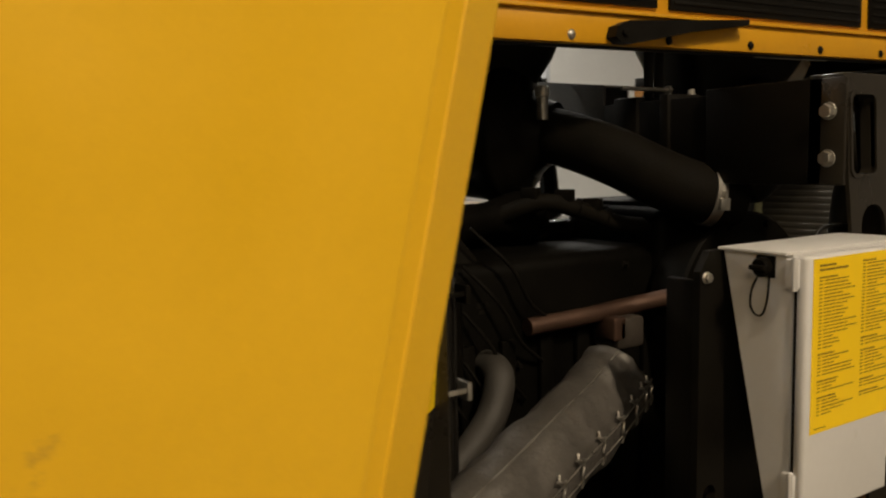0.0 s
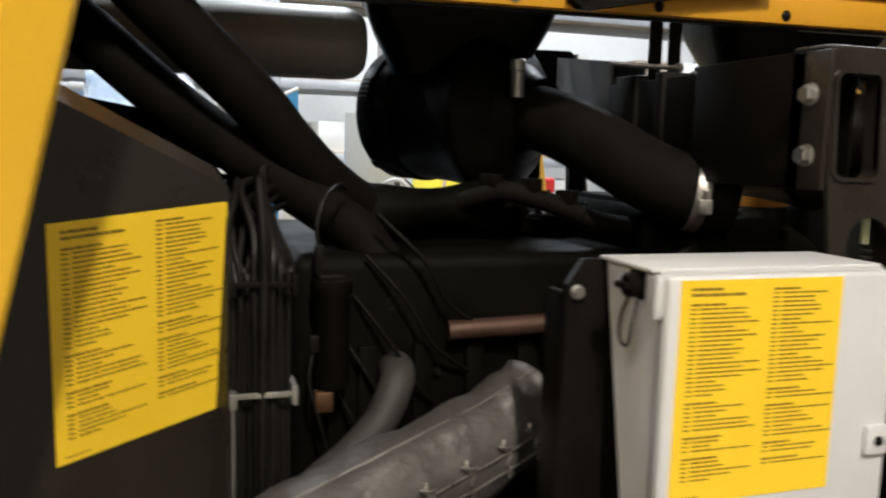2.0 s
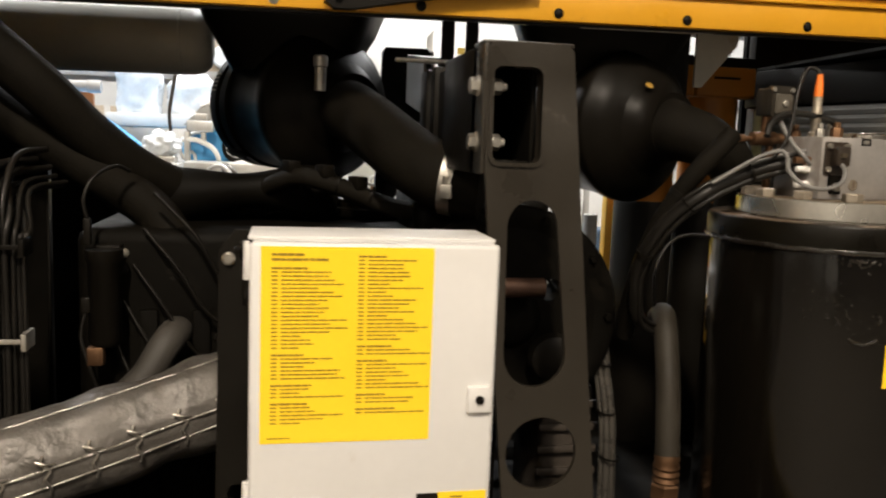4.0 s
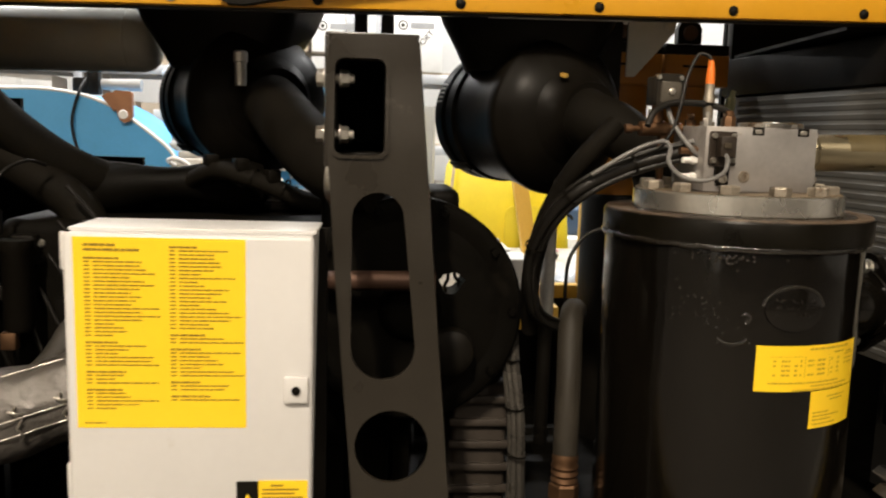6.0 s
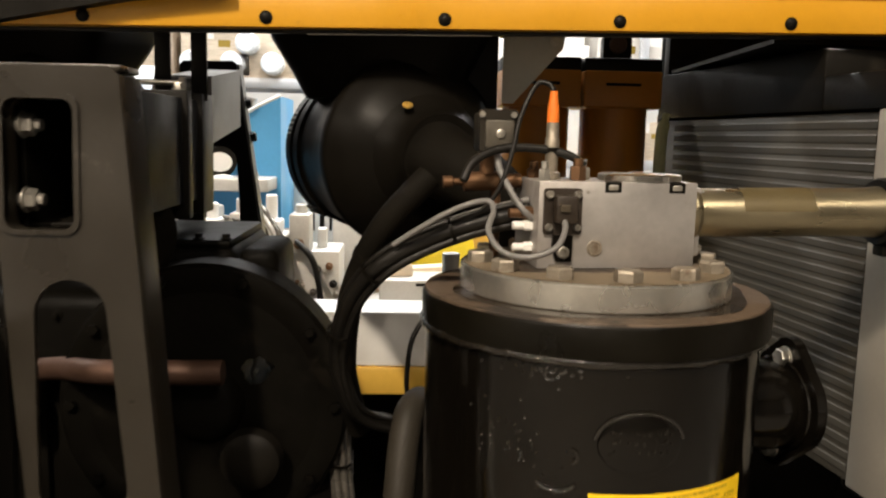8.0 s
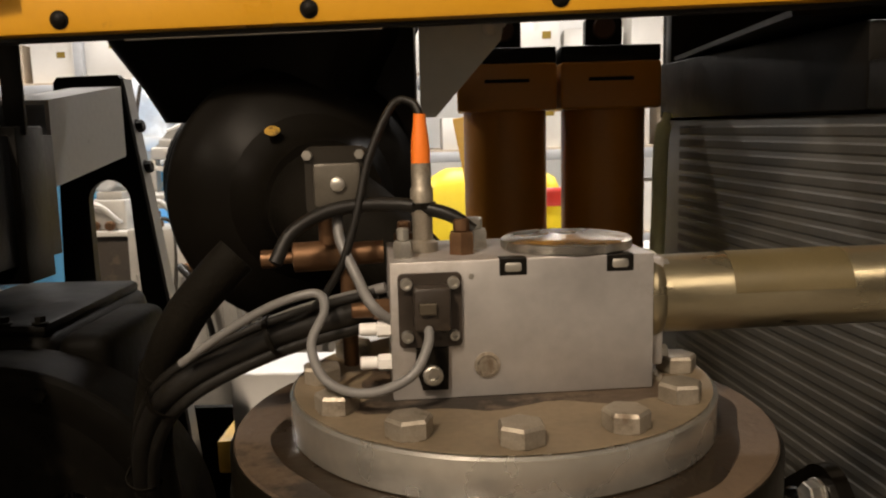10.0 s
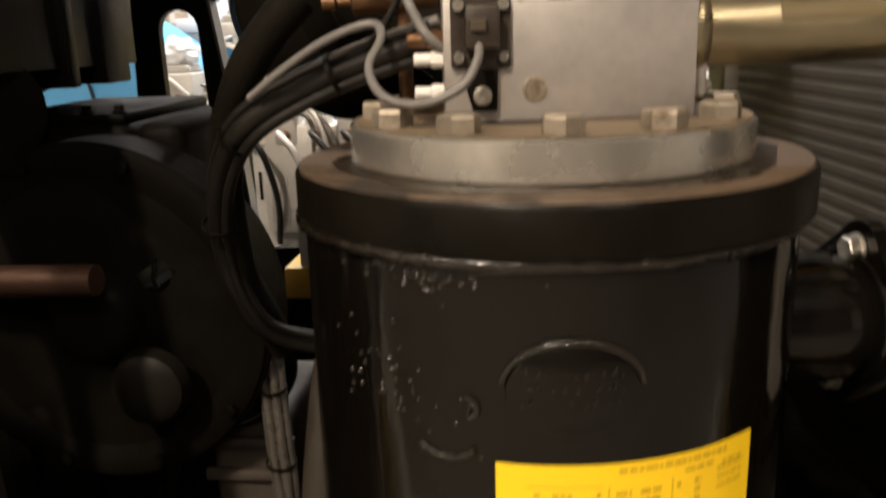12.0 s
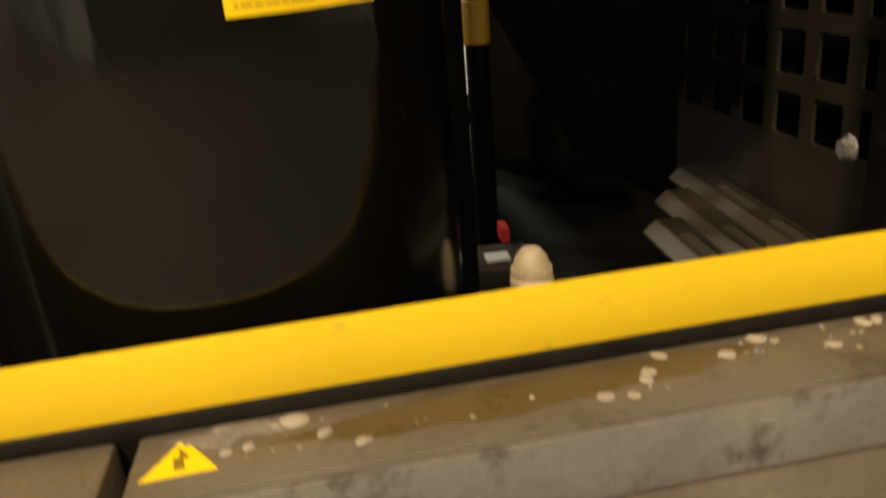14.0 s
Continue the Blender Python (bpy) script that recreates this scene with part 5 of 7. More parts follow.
part("rubber_elbow", sweep([along(TA, TB) @ Vector(p) for p in ((0, 0, 0.298), (0, 0, 0.34), (0.004, 0.01, 0.39), (0.012, 0.05, 0.43), (0.02, 0.10, 0.45), (0.03, 0.2, 0.455))], 0.038, 24, 6), RUBBER, tube, "black rubber elbow", 60)
for s in (-1, 1):
    b = bmesh.new()
    add_hex(b, VM @ pose(0.223, 0.026, 0.059 + 0.036 * s, 0, 90, 0), 0.006, 0.006)
    part("flange_screw", b, ZINC, tube, "", 30)

# ---- cable loop from the valve ----
loom = thing("cable_loom", (2.03, 1.26, 1.2), "loop of black hoses and a grey cable tied together", "cable loom")
LOOP = [(2.236, 1.085, 1.543), (2.165, 1.10, 1.523), (2.105, 1.105, 1.500), (2.052, 1.11, 1.470), (2.015, 1.14, 1.428), (1.993, 1.17, 1.378), (1.982, 1.20, 1.323), (1.988, 1.22, 1.268), (2.012, 1.25, 1.212), (2.083, 1.30, 1.176)]
for dx, dz, rr, mat, lab, cut in ((0, -0.002, 0.0105, RUBBER, "thick black hose", 10), (0.010, -0.012, 0.0058, RUBBER, "thin black hose", 10), (-0.006, 0.010, 0.0042, RUBBER, "thin black hose", 10), (0.002, 0.0135, 0.0045, GREY_CABLE, "grey cable", 3), (0.012, 0.004, 0.0045, RUBBER, "thin black hose", 10)):
    part("hose", sweep([Vector(p) + Vector((dx, -0.3 * abs(dx), dz)) for p in LOOP[:cut]], rr, 12, 6), mat, loom, lab, 60)
for p, q in ((LOOP[1], LOOP[2]), (LOOP[3], LOOP[4]), (LOOP[5], LOOP[6])):
    tie = lathe([(0.017, -0.0022), (0.0185, -0.0022), (0.0185, 0.0022), (0.017, 0.0022)], 18, along(Vector(p) * 0.6 + Vector(q) * 0.4, q))
    part("cable_tie", tie, PLASTIC_BLACK, loom, "black cable tie", 40)
part("branch_cable", sweep([(2.31, 1.34, 1.36), (2.16, 1.36, 1.37), (2.10, 1.35, 1.32), (2.085, 1.33, 1.25), (2.09, 1.33, 1.19)], 0.0042, 8, 6), RUBBER, loom, "thin black branch cable", 60)

# ---- hydraulic hoses between support plate and tank ----
hose = thing("hydraulic_hose", (2.10, 1.3, 0.66), "black hydraulic hose standing on a brass ferrule", "hose", "upright hoses")
part("hose", sweep([(2.118, 1.37, 1.19), (2.104, 1.325, 1.206), (2.090, 1.285, 1.198), (2.082, 1.255, 1.160), (2.076, 1.225, 1.09), (2.070, 1.20, 1.0), (2.068, 1.19, 0.95)], 0.0245, 20, 6), DUSTY_HOSE, hose, "", 60)
part("ferrule", lathe([(0.024, 0.0), (0.027, 0.004), (0.024, 0.012), (0.027, 0.018), (0.024, 0.026), (0.027, 0.032), (0.024, 0.04), (0.026, 0.05), (0.022, 0.06), (0.02, 0.06)], 22, Matrix.Translation((2.068, 1.19, 0.895))), BRASS, hose, "ribbed brass ferrule", 40)
nut = bmesh.new()
add_lathe(nut, [(0, 0), (0.03, 0), (0.03, 0.028), (0.024, 0.034), (0, 0.034)], 6, Matrix.Translation((2.068, 1.19, 0.862)))
add_lathe(nut, disc_profile(0.02, 0.66, 0.865, 0.002), 14, Matrix.Translation((2.068, 1.19, 0)))
part("union_nut", nut, BRASS, hose, "", 30)
conduit = thing("cable_bundle", (2.0, 1.33, 0.66), "upright bundle of dusty grey cables tied together", "cable bundle", "upright hoses")
rc = random.Random(5)
for k in range(7):
    a = 2 * math.pi * k / 6
    ox, oy = (0.0125 * math.cos(a), 0.0105 * math.sin(a)) if k < 6 else (0.0, 0.0)
    part("cable", sweep([(1.962 + ox * 1.5, 1.350 + oy, 1.215 - 0.012 * k), (1.970 + ox * 1.3, 1.345 + oy, 1.165), (1.978 + ox, 1.335 + oy, 1.09), (1.985 + ox, 1.322 + oy, 1.03), (1.993 + ox, 1.312 + oy, 0.93), (1.998 + ox * 1.2, 1.31 + oy, 0.67)], rc.choice((0.0056, 0.0063, 0.0068)), 10, 8), CONDUIT_GREY, conduit, "", 60)
for z, x in ((1.0, 1.987), (0.905, 1.995), (1.10, 1.977)):
    part("cable_tie", lathe([(0.0192, -0.0022), (0.0208, -0.0022), (0.0208, 0.0022), (0.0192, 0.0022)], 20, pose(x, 1.318 + 0.16 * (z - 1.0), z, 6, 4, 0)), PLASTIC_BLACK, conduit, "black cable tie", 40)
for dx, dz in ((-0.012, 0.0), (0.006, 0.018), (-0.020, -0.05)):
    gland = bmesh.new()
    add_lathe(gland, [(0, 0), (0.008, 0), (0.008, 0.014), (0.006, 0.017), (0.006, 0.028), (0, 0.028)], 10, pose(1.955 + dx, 1.335, 1.185 + dz, 20, -25, 0))
    part("cable_gland", gland, ZINC, conduit, "small bright cable gland", 30)

# ---- engine ----
engine = thing("engine", (1.6, 1.7, 0.66), "large black diesel engine with covers and housings", "engine")
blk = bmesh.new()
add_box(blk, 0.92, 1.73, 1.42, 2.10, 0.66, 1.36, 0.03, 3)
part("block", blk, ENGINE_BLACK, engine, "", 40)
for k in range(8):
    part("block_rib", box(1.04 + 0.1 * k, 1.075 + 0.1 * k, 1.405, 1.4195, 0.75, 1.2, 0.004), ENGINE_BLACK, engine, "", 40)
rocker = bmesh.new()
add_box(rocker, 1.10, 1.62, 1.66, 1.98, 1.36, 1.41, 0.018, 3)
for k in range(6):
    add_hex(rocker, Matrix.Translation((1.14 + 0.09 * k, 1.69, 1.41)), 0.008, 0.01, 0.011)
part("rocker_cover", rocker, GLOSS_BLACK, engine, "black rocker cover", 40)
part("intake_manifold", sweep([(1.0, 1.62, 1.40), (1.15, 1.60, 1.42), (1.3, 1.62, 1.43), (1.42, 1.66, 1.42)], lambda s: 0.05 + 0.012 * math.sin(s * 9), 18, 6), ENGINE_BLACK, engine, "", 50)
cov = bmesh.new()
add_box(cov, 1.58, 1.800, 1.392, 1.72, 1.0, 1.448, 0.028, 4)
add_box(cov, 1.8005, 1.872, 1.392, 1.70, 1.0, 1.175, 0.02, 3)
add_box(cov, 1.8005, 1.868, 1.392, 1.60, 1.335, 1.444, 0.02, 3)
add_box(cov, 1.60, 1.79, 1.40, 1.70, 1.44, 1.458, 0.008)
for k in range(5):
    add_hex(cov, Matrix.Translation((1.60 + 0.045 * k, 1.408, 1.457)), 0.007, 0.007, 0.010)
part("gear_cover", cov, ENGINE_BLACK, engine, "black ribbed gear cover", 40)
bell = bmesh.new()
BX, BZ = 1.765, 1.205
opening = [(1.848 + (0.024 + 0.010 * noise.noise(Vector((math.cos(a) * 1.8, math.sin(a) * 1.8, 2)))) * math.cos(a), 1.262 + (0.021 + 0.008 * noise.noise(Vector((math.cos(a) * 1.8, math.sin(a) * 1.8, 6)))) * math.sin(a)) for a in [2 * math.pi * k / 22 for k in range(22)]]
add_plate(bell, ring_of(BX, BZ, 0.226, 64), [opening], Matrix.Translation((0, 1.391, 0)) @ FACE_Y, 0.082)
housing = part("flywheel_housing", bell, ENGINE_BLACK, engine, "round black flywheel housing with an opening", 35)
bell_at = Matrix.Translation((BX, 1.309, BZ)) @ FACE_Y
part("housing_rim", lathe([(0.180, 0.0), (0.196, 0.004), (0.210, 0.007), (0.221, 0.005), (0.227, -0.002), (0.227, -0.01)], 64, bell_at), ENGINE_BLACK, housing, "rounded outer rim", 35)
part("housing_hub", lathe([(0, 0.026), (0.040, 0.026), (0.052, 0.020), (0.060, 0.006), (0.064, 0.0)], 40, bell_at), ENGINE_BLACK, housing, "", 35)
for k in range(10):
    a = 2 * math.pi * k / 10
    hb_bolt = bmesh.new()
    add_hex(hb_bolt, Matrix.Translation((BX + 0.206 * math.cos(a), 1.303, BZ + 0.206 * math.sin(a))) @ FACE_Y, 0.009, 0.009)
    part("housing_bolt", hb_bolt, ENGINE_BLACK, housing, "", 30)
for pts in (((1.835, 1.33, 1.300), (1.842, 1.325, 1.270), (1.836, 1.33, 1.250), (1.846, 1.335, 1.220)), ((1.850, 1.35, 1.300), (1.858, 1.345, 1.268), (1.866, 1.345, 1.255), (1.860, 1.35, 1.220))):
    part("sensor_lead", sweep(pts, 0.0035, 8, 6), RUBBER, housing, "thin black lead crossing the opening", 60)
hub = bmesh.new()
add_lathe(hub, [(0, 0), (0.03, 0), (0.045, 0.01), (0.05, 0.03), (0, 0.03)], 32, Matrix.Translation((1.845, 1.245, 1.13)) @ pose(0, 0, 0, -90, 0, 0))
part("hub_cap", hub, SATIN_BLACK, engine, "", 40)
ribs = bmesh.new()
add_box(ribs, 1.865, 1.985, 1.38, 1.58, 0.66, 1.04, 0.015, 3)
for k in range(6):
    part("level_rib", box(1.858, 1.992, 1.366, 1.3795, 0.74 + 0.05 * k, 0.757 + 0.05 * k, 0.004), CAST, engine, "", 35)
part("ribbed_housing", ribs, CAST, engine, "dirty cast housing with level ribs", 35)
turbo = bmesh.new()
add_lathe(turbo, [(0, 0), (0.05, 0), (0.075, 0.015), (0.085, 0.04), (0.075, 0.065), (0.04, 0.075), (0, 0.075)], 32, Matrix.Translation((1.93, 1.33, 1.10)) @ pose(0, 0, 0, -80, 0, 20))
part("pump_housing", turbo, GLOSS_BLACK, engine, "small glossy pump housing", 40)
ex = bmesh.new()
add_sweep(ex, [(1.20, 1.40, 1.222), (1.34, 1.39, 1.228), (1.47, 1.38, 1.238), (1.54, 1.33, 1.255), (1.60, 1.265, 1.27), (1.66, 1.243, 1.275), (1.81, 1.24, 1.277)], 0.019, 16, 5)
add_box(ex, 1.385, 1.42, 1.34, 1.40, 1.175, 1.225, 0.005)
part("exhaust_pipe", ex, COPPER_DULL, engine, "heat-tinted brown pipe", 50)
st = bmesh.new()
add_box(st, 1.395, 1.475, 1.34, 1.42, 1.155, 1.222, 0.01)
part("pipe_bracket", st, CAST, engine, "", 40)
rb = random.Random(12)
for k in range(12):
    x, z = rb.uniform(0.98, 1.5), rb.uniform(1.0, 1.34)
    hb_bm = bmesh.new()
    add_hex(hb_bm, Matrix.Translation((x, 1.42, z)) @ FACE_Y, rb.uniform(0.004, 0.007), rb.uniform(0.006, 0.012), 0.009)
    part("bolt", hb_bm, ZINC if k % 3 == 0 else SATIN_BLACK, engine, "", 30)
for k in range(5):
    z = 1.05 + 0.07 * k
    part("fuel_line", sweep([(0.99 + 0.02 * k, 1.41, z + 0.1), (1.03 + 0.03 * k, 1.385, z + 0.02), (1.08 + 0.03 * k, 1.385, z - 0.06), (1.1 + 0.05 * k, 1.41, z - 0.12)], 0.004, 8, 5), SATIN_BLACK, engine, "thin dark fuel line", 60)

# small fittings on the engine's side
ff = thing("fuel_filter", (0.985, 1.37, 1.0), "small dark fuel filter with black connectors", "fuel filter")
part("bowl", lathe([(0, 1.14), (0.024, 1.14), (0.03, 1.15), (0.03, 1.30), (0.034, 1.305), (0.034, 1.325), (0, 1.325)], 24, Matrix.Translation((0.985, 1.37, 0))), PLASTIC_BLACK, ff, "", 40)
part("bracket", box(0.96, 1.01, 1.385, 1.425, 1.27, 1.33, 0.003), SATIN_BLACK, ff, "", 40)
part("connector", box(0.953, 0.966, 1.345, 1.36, 1.335, 1.385, 0.003), SATIN_BLACK, ff, "black plastic connector", 40)
part("connector", box(0.945, 0.962, 1.35, 1.364, 1.205, 1.235, 0.003), SATIN_BLACK, ff, "black plastic connector", 40)
part("brass_cock", box(0.955, 0.985, 1.345, 1.37, 1.105, 1.14, 0.003), BRASS, ff, "small brass drain cock", 40)
part("lead", sweep([(0.96, 1.352, 1.38), (0.955, 1.345, 1.42), (0.97, 1.36, 1.46), (1.0, 1.40, 1.48), (1.02, 1.44, 1.47)], 0.0035, 8, 5), RUBBER, ff, "thin lead", 60)
part("lead", sweep([(0.953, 1.357, 1.21), (0.945, 1.35, 1.16), (0.96, 1.35, 1.10), (0.98, 1.37, 1.02), (0.98, 1.40, 0.95)], 0.0035, 8, 5), RUBBER, ff, "thin lead", 60)

# ---- big hoses at the left ----
bay = thing("bay_panel", (0.70, 1.60, 0.66), "black upright sheet panel behind the thin hoses", "panel")
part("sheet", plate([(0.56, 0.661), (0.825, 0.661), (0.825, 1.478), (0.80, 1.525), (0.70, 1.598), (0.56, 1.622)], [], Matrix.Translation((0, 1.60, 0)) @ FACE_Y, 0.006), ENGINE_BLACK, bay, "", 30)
part("side_fold", box(0.8255, 0.8305, 1.594, 1.618, 0.661, 1.475, 0.001), SATIN_BLACK, bay, "folded side edge", 40)
ha = thing("coolant_hose", (0.9, 1.5, 1.3), "thick black coolant hose slanting down to the engine", "hose", "thick coolant hoses")
part("hose", sweep([(0.26, 1.5, 2.0), (0.44, 1.5, 1.855), (0.614, 1.5, 1.712), (0.708, 1.5, 1.630), (0.789, 1.5, 1.567), (0.883, 1.5, 1.505), (0.983, 1.5, 1.438), (1.056, 1.495, 1.385), (1.098, 1.475, 1.32), (1.105, 1.46, 1.25)], 0.043, 22, 6), FABRIC_HOSE, ha, "", 60)
part("hose_clamp", lathe([(0.043, -0.006), (0.0455, -0.006), (0.0455, 0.006), (0.043, 0.006)], 30, Matrix.Translation((1.104, 1.463, 1.275))), SATIN_BLACK, ha, "dark hose clamp", 40)
hb = thing("coolant_hose", (1.1, 1.72, 1.4), "thick black coolant hose bending level into the engine", "hose", "thick coolant hoses")
part("hose", sweep([(0.44, 1.38, 2.02), (0.58, 1.395, 1.882), (0.70, 1.412, 1.770), (0.785, 1.43, 1.690), (0.865, 1.45, 1.616), (0.933, 1.485, 1.541), (1.01, 1.535, 1.472), (1.09, 1.60, 1.427), (1.2, 1.67, 1.405), (1.36, 1.72, 1.402)], 0.047, 22, 6), FABRIC_HOSE, hb, "", 60)
part("hose_clamp", lathe([(0.047, -0.006), (0.0495, -0.006), (0.0495, 0.006), (0.047, 0.006)], 30, along((1.28, 1.700, 1.4025), (1.36, 1.72, 1.402))), SATIN_BLACK, hb, "dark hose clamp", 40)
sil = bmesh.new()
MS = along((0.26, 1.87, 1.755), (1.14, 1.87, 1.768))
add_lathe(sil, [(0, 0), (0.0775, 0), (0.0775, 0.80), (0.0775, 0.838), (0.072, 0.862), (0.058, 0.878), (0.03, 0.884), (0.0, 0.885)], 40, MS)
muffler = thing("silencer_tube", (0.7, 1.9, 1.69), "grey-green painted silencer tube with a rounded end", "silencer")
part("body", sil, GREY_PAINT, muffler, "", 40)
part("seam_band", lathe([(0.0776, 0.806), (0.0786, 0.807), (0.0786, 0.812), (0.0776, 0.813)], 40, MS), GREY_PAINT, muffler, "rolled end seam", 40)

# ---- heat sleeve and grey hose ----
sleeve = thing("heat_sleeve", (1.1, 1.2, 1.0), "quilted grey heat sleeve laced with wire round an exhaust pipe", "heat sleeve")
SL = [(1.325, 1.277, 1.119), (1.29, 1.265, 1.105), (1.20, 1.235, 1.072), (1.06, 1.19, 1.035), (0.93, 1.14, 1.005), (0.80, 1.09, 0.975), (0.6, 1.0, 0.92)]


def sleeve_body():
    bm = bmesh.new()
    line = spline(SL, 8)
    rings = []
    side = None
    for i, p in enumerate(line):
        t = (line[min(i + 1, len(line) - 1)] - line[max(i - 1, 0)]).normalized()
        up = (Vector((0, 0, 1)) - t * t.z).normalized()
        oth = t.cross(up)
        ring = []
        for k in range(28):
            a = 2 * math.pi * k / 28
            near = math.exp(-((a - 5.0) / 0.45) ** 2)
            puff = (0.081 if i > 1 else 0.074 + 0.004 * i) + 0.003 * math.sin(i * 0.8) * math.cos(a) ** 2 - 0.008 * near * abs(math.sin(i * math.pi / 4 + 0.4)) ** 0.5 + 0.006 * noise.noise(p * 14 + Vector((math.cos(a), math.sin(a), 0)) * 1.4) + 0.0025 * noise.noise(p * 45 + Vector((math.cos(a), math.sin(a), 0)) * 4)
            seam = 0.007 * math.exp(-((a - 5.4) / 0.16) ** 2)
            ring.append(bm.verts.new(p + (puff - seam) * (math.cos(a) * up + math.sin(a) * oth)))
        rings.append(ring)
    for lo, hi in zip(rings, rings[1:]):
        for k in range(28):
            bm.faces.new((lo[k], lo[(k + 1) % 28], hi[(k + 1) % 28], hi[k]))
    bm.faces.new(rings[0])
    bm.faces.new(rings[-1])
    return bm, line


sb, SLINE = sleeve_body()
part("quilted_cover", sb, SLEEVE, sleeve, "", 70)
for i in range(4, len(SLINE) - 1, 4):
    lace = bmesh.new()
    p = SLINE[i]
    t = (SLINE[i + 1] - SLINE[i - 1]).normalized()
    up = (Vector((0, 0, 1)) - t * t.z).normalized()
    oth = t.cross(up)
    if oth.y > 0:
        oth = -oth
    knot = [p + 0.083 * (math.cos(a) * up + math.sin(a) * oth) + t * off for a, off in ((1.15, 0.0), (1.3, 0.006), (1.45, -0.005), (1.6, 0.005), (1.8, 0.0), (1.95, 0.004))]
    add_sweep(lace, knot, 0.0024, 6, 4)
    for a, off in ((1.3, 0.003),):
        q = p + 0.082 * (math.cos(a) * up + math.sin(a) * oth)
        add_sweep(lace, [q - t * 0.014 - up * 0.006, q + oth * 0.005, q + t * 0.013 + up * 0.007], 0.0024, 6, 4)
    part("lacing_knot", lace, LACE, sleeve, "bright wire lacing knot", 60)
thread = bmesh.new()
for ang in (0.3, 1.42, 1.78):
    pts = []
    for i in range(2, len(SLINE) - 1, 2):
        t = (SLINE[i + 1] - SLINE[i - 1]).normalized()
        up = (Vector((0, 0, 1)) - t * t.z).normalized()
        oth = t.cross(up)
        if oth.y > 0:
            oth = -oth
        pts.append(SLINE[i] + 0.0815 * (math.cos(ang) * up + math.sin(ang) * oth))
    add_sweep(thread, pts, 0.0017, 6, 3)
part("seam_thread", thread, LACE, sleeve, "pale seam thread", 60)
gh = thing("grey_hose", (1.05, 1.35, 0.9), "bent grey braided hose behind the heat sleeve", "hose")
part("hose", sweep([(1.112, 1.46, 1.150), (1.108, 1.40, 1.156), (1.094, 1.355, 1.140), (1.062, 1.335, 1.085), (1.01, 1.325, 1.035), (0.95, 1.32, 0.99), (0.89, 1.31, 0.93), (0.86, 1.31, 0.75)], 0.030, 20, 6), GREY_HOSE, gh, "", 60)
part("end_cuff", sweep([(1.118, 1.50, 1.142), (1.112, 1.46, 1.150), (1.110, 1.43, 1.154)], 0.0325, 20, 5), RUBBER, gh, "black rubber end cuff", 50)

# ---- covered plate with the second message sheet, at the left ----
P0, P1 = Vector((0.803, 1.085, 0)), Vector((0.562, 0.905, 0))
ux = (P0 - P1).normalized()
nx = Vector((ux.y, -ux.x, 0))
GP = Matrix(((ux.x, 0, nx.x, P1.x), (ux.y, 0, nx.y, P1.y), (0, 1, 0, 0), (0, 0, 0, 1))) @ pose(0, 1.47, 0, 5, 0, 0) @ pose(0, -1.47, 0)
LEN = (P0 - P1).length
guard = thing("guard_cover", (0.7, 0.98, 0.66), "dark guard cover with a sloping top and a yellow message sheet", "guard cover")
gc = bmesh.new()
add_plate(gc, [(-0.12, 0.66), (LEN, 0.66), (LEN, 1.488), (LEN - 0.008, 1.495), (-0.12, 1.665)], [], GP @ Matrix.Translation((0, 0, -0.006)), 0.006)
top = [(LEN, 1.488, 0), (-0.12, 1.665, 0), (-0.12, 1.692, -0.032), (LEN, 1.513, -0.032)]
lo = [gc.verts.new(GP @ Vector(p)) for p in top]
hi = [gc.verts.new(GP @ (Vector(p) + Vector((0, -0.006, -0.006)))) for p in top]
gc.faces.new(lo)
gc.faces.new(hi)
for j in range(4):
    gc.faces.new((lo[j], lo[(j + 1) % 4], hi[(j + 1) % 4], hi[j]))
add_plate(gc, [(-0.12, 0.66), (LEN, 0.66), (LEN, 1.51), (-0.12, 1.688)], [], GP @ Matrix.Translation((0, 0, -0.038)), 0.006)
add_plate(gc, [(-0.035, 0.66), (0.0, 0.66), (0.0, 1.488), (-0.035, 1.508)], [], Matrix.Translation(P0) @ Matrix(((nx.x, 0, ux.x, 0), (nx.y, 0, ux.y, 0), (0, 1, 0, 0), (0, 0, 0, 1))) @ Matrix.Translation((0, 0, -0.004)), 0.004)
part("cover_sheet", gc, DARK_PLATE, guard, "", 30)
MS2 = GP @ Matrix.Translation((LEN - 0.0035, 1.4735, 0.0006)) @ pose(0, 0, 0, 0, 0, 3.6) @ Matrix.Translation((-0.2305, 0, 0))
ms = bmesh.new()
add_plate(ms, [(0, -0.2685), (0.2305, -0.2685), (0.2305, 0), (0, 0)], [], MS2, 0.0008)
sheet2 = part("message_sheet", ms, STICKER, guard, "yellow printed message sheet")
part("printed_text", sticker_lines(0.2305, 0.2685, 3, MS2 @ Matrix.Translation((0, 0, 0.0008))), INK_SOFT, sheet2)

# ---- upright wire bundle ----
bundle = thing("hose_bundle", (0.86, 1.19, 0.66), "upright bundle of thin black hoses held by bright clamps", "hose bundle")
rb2 = random.Random(21)
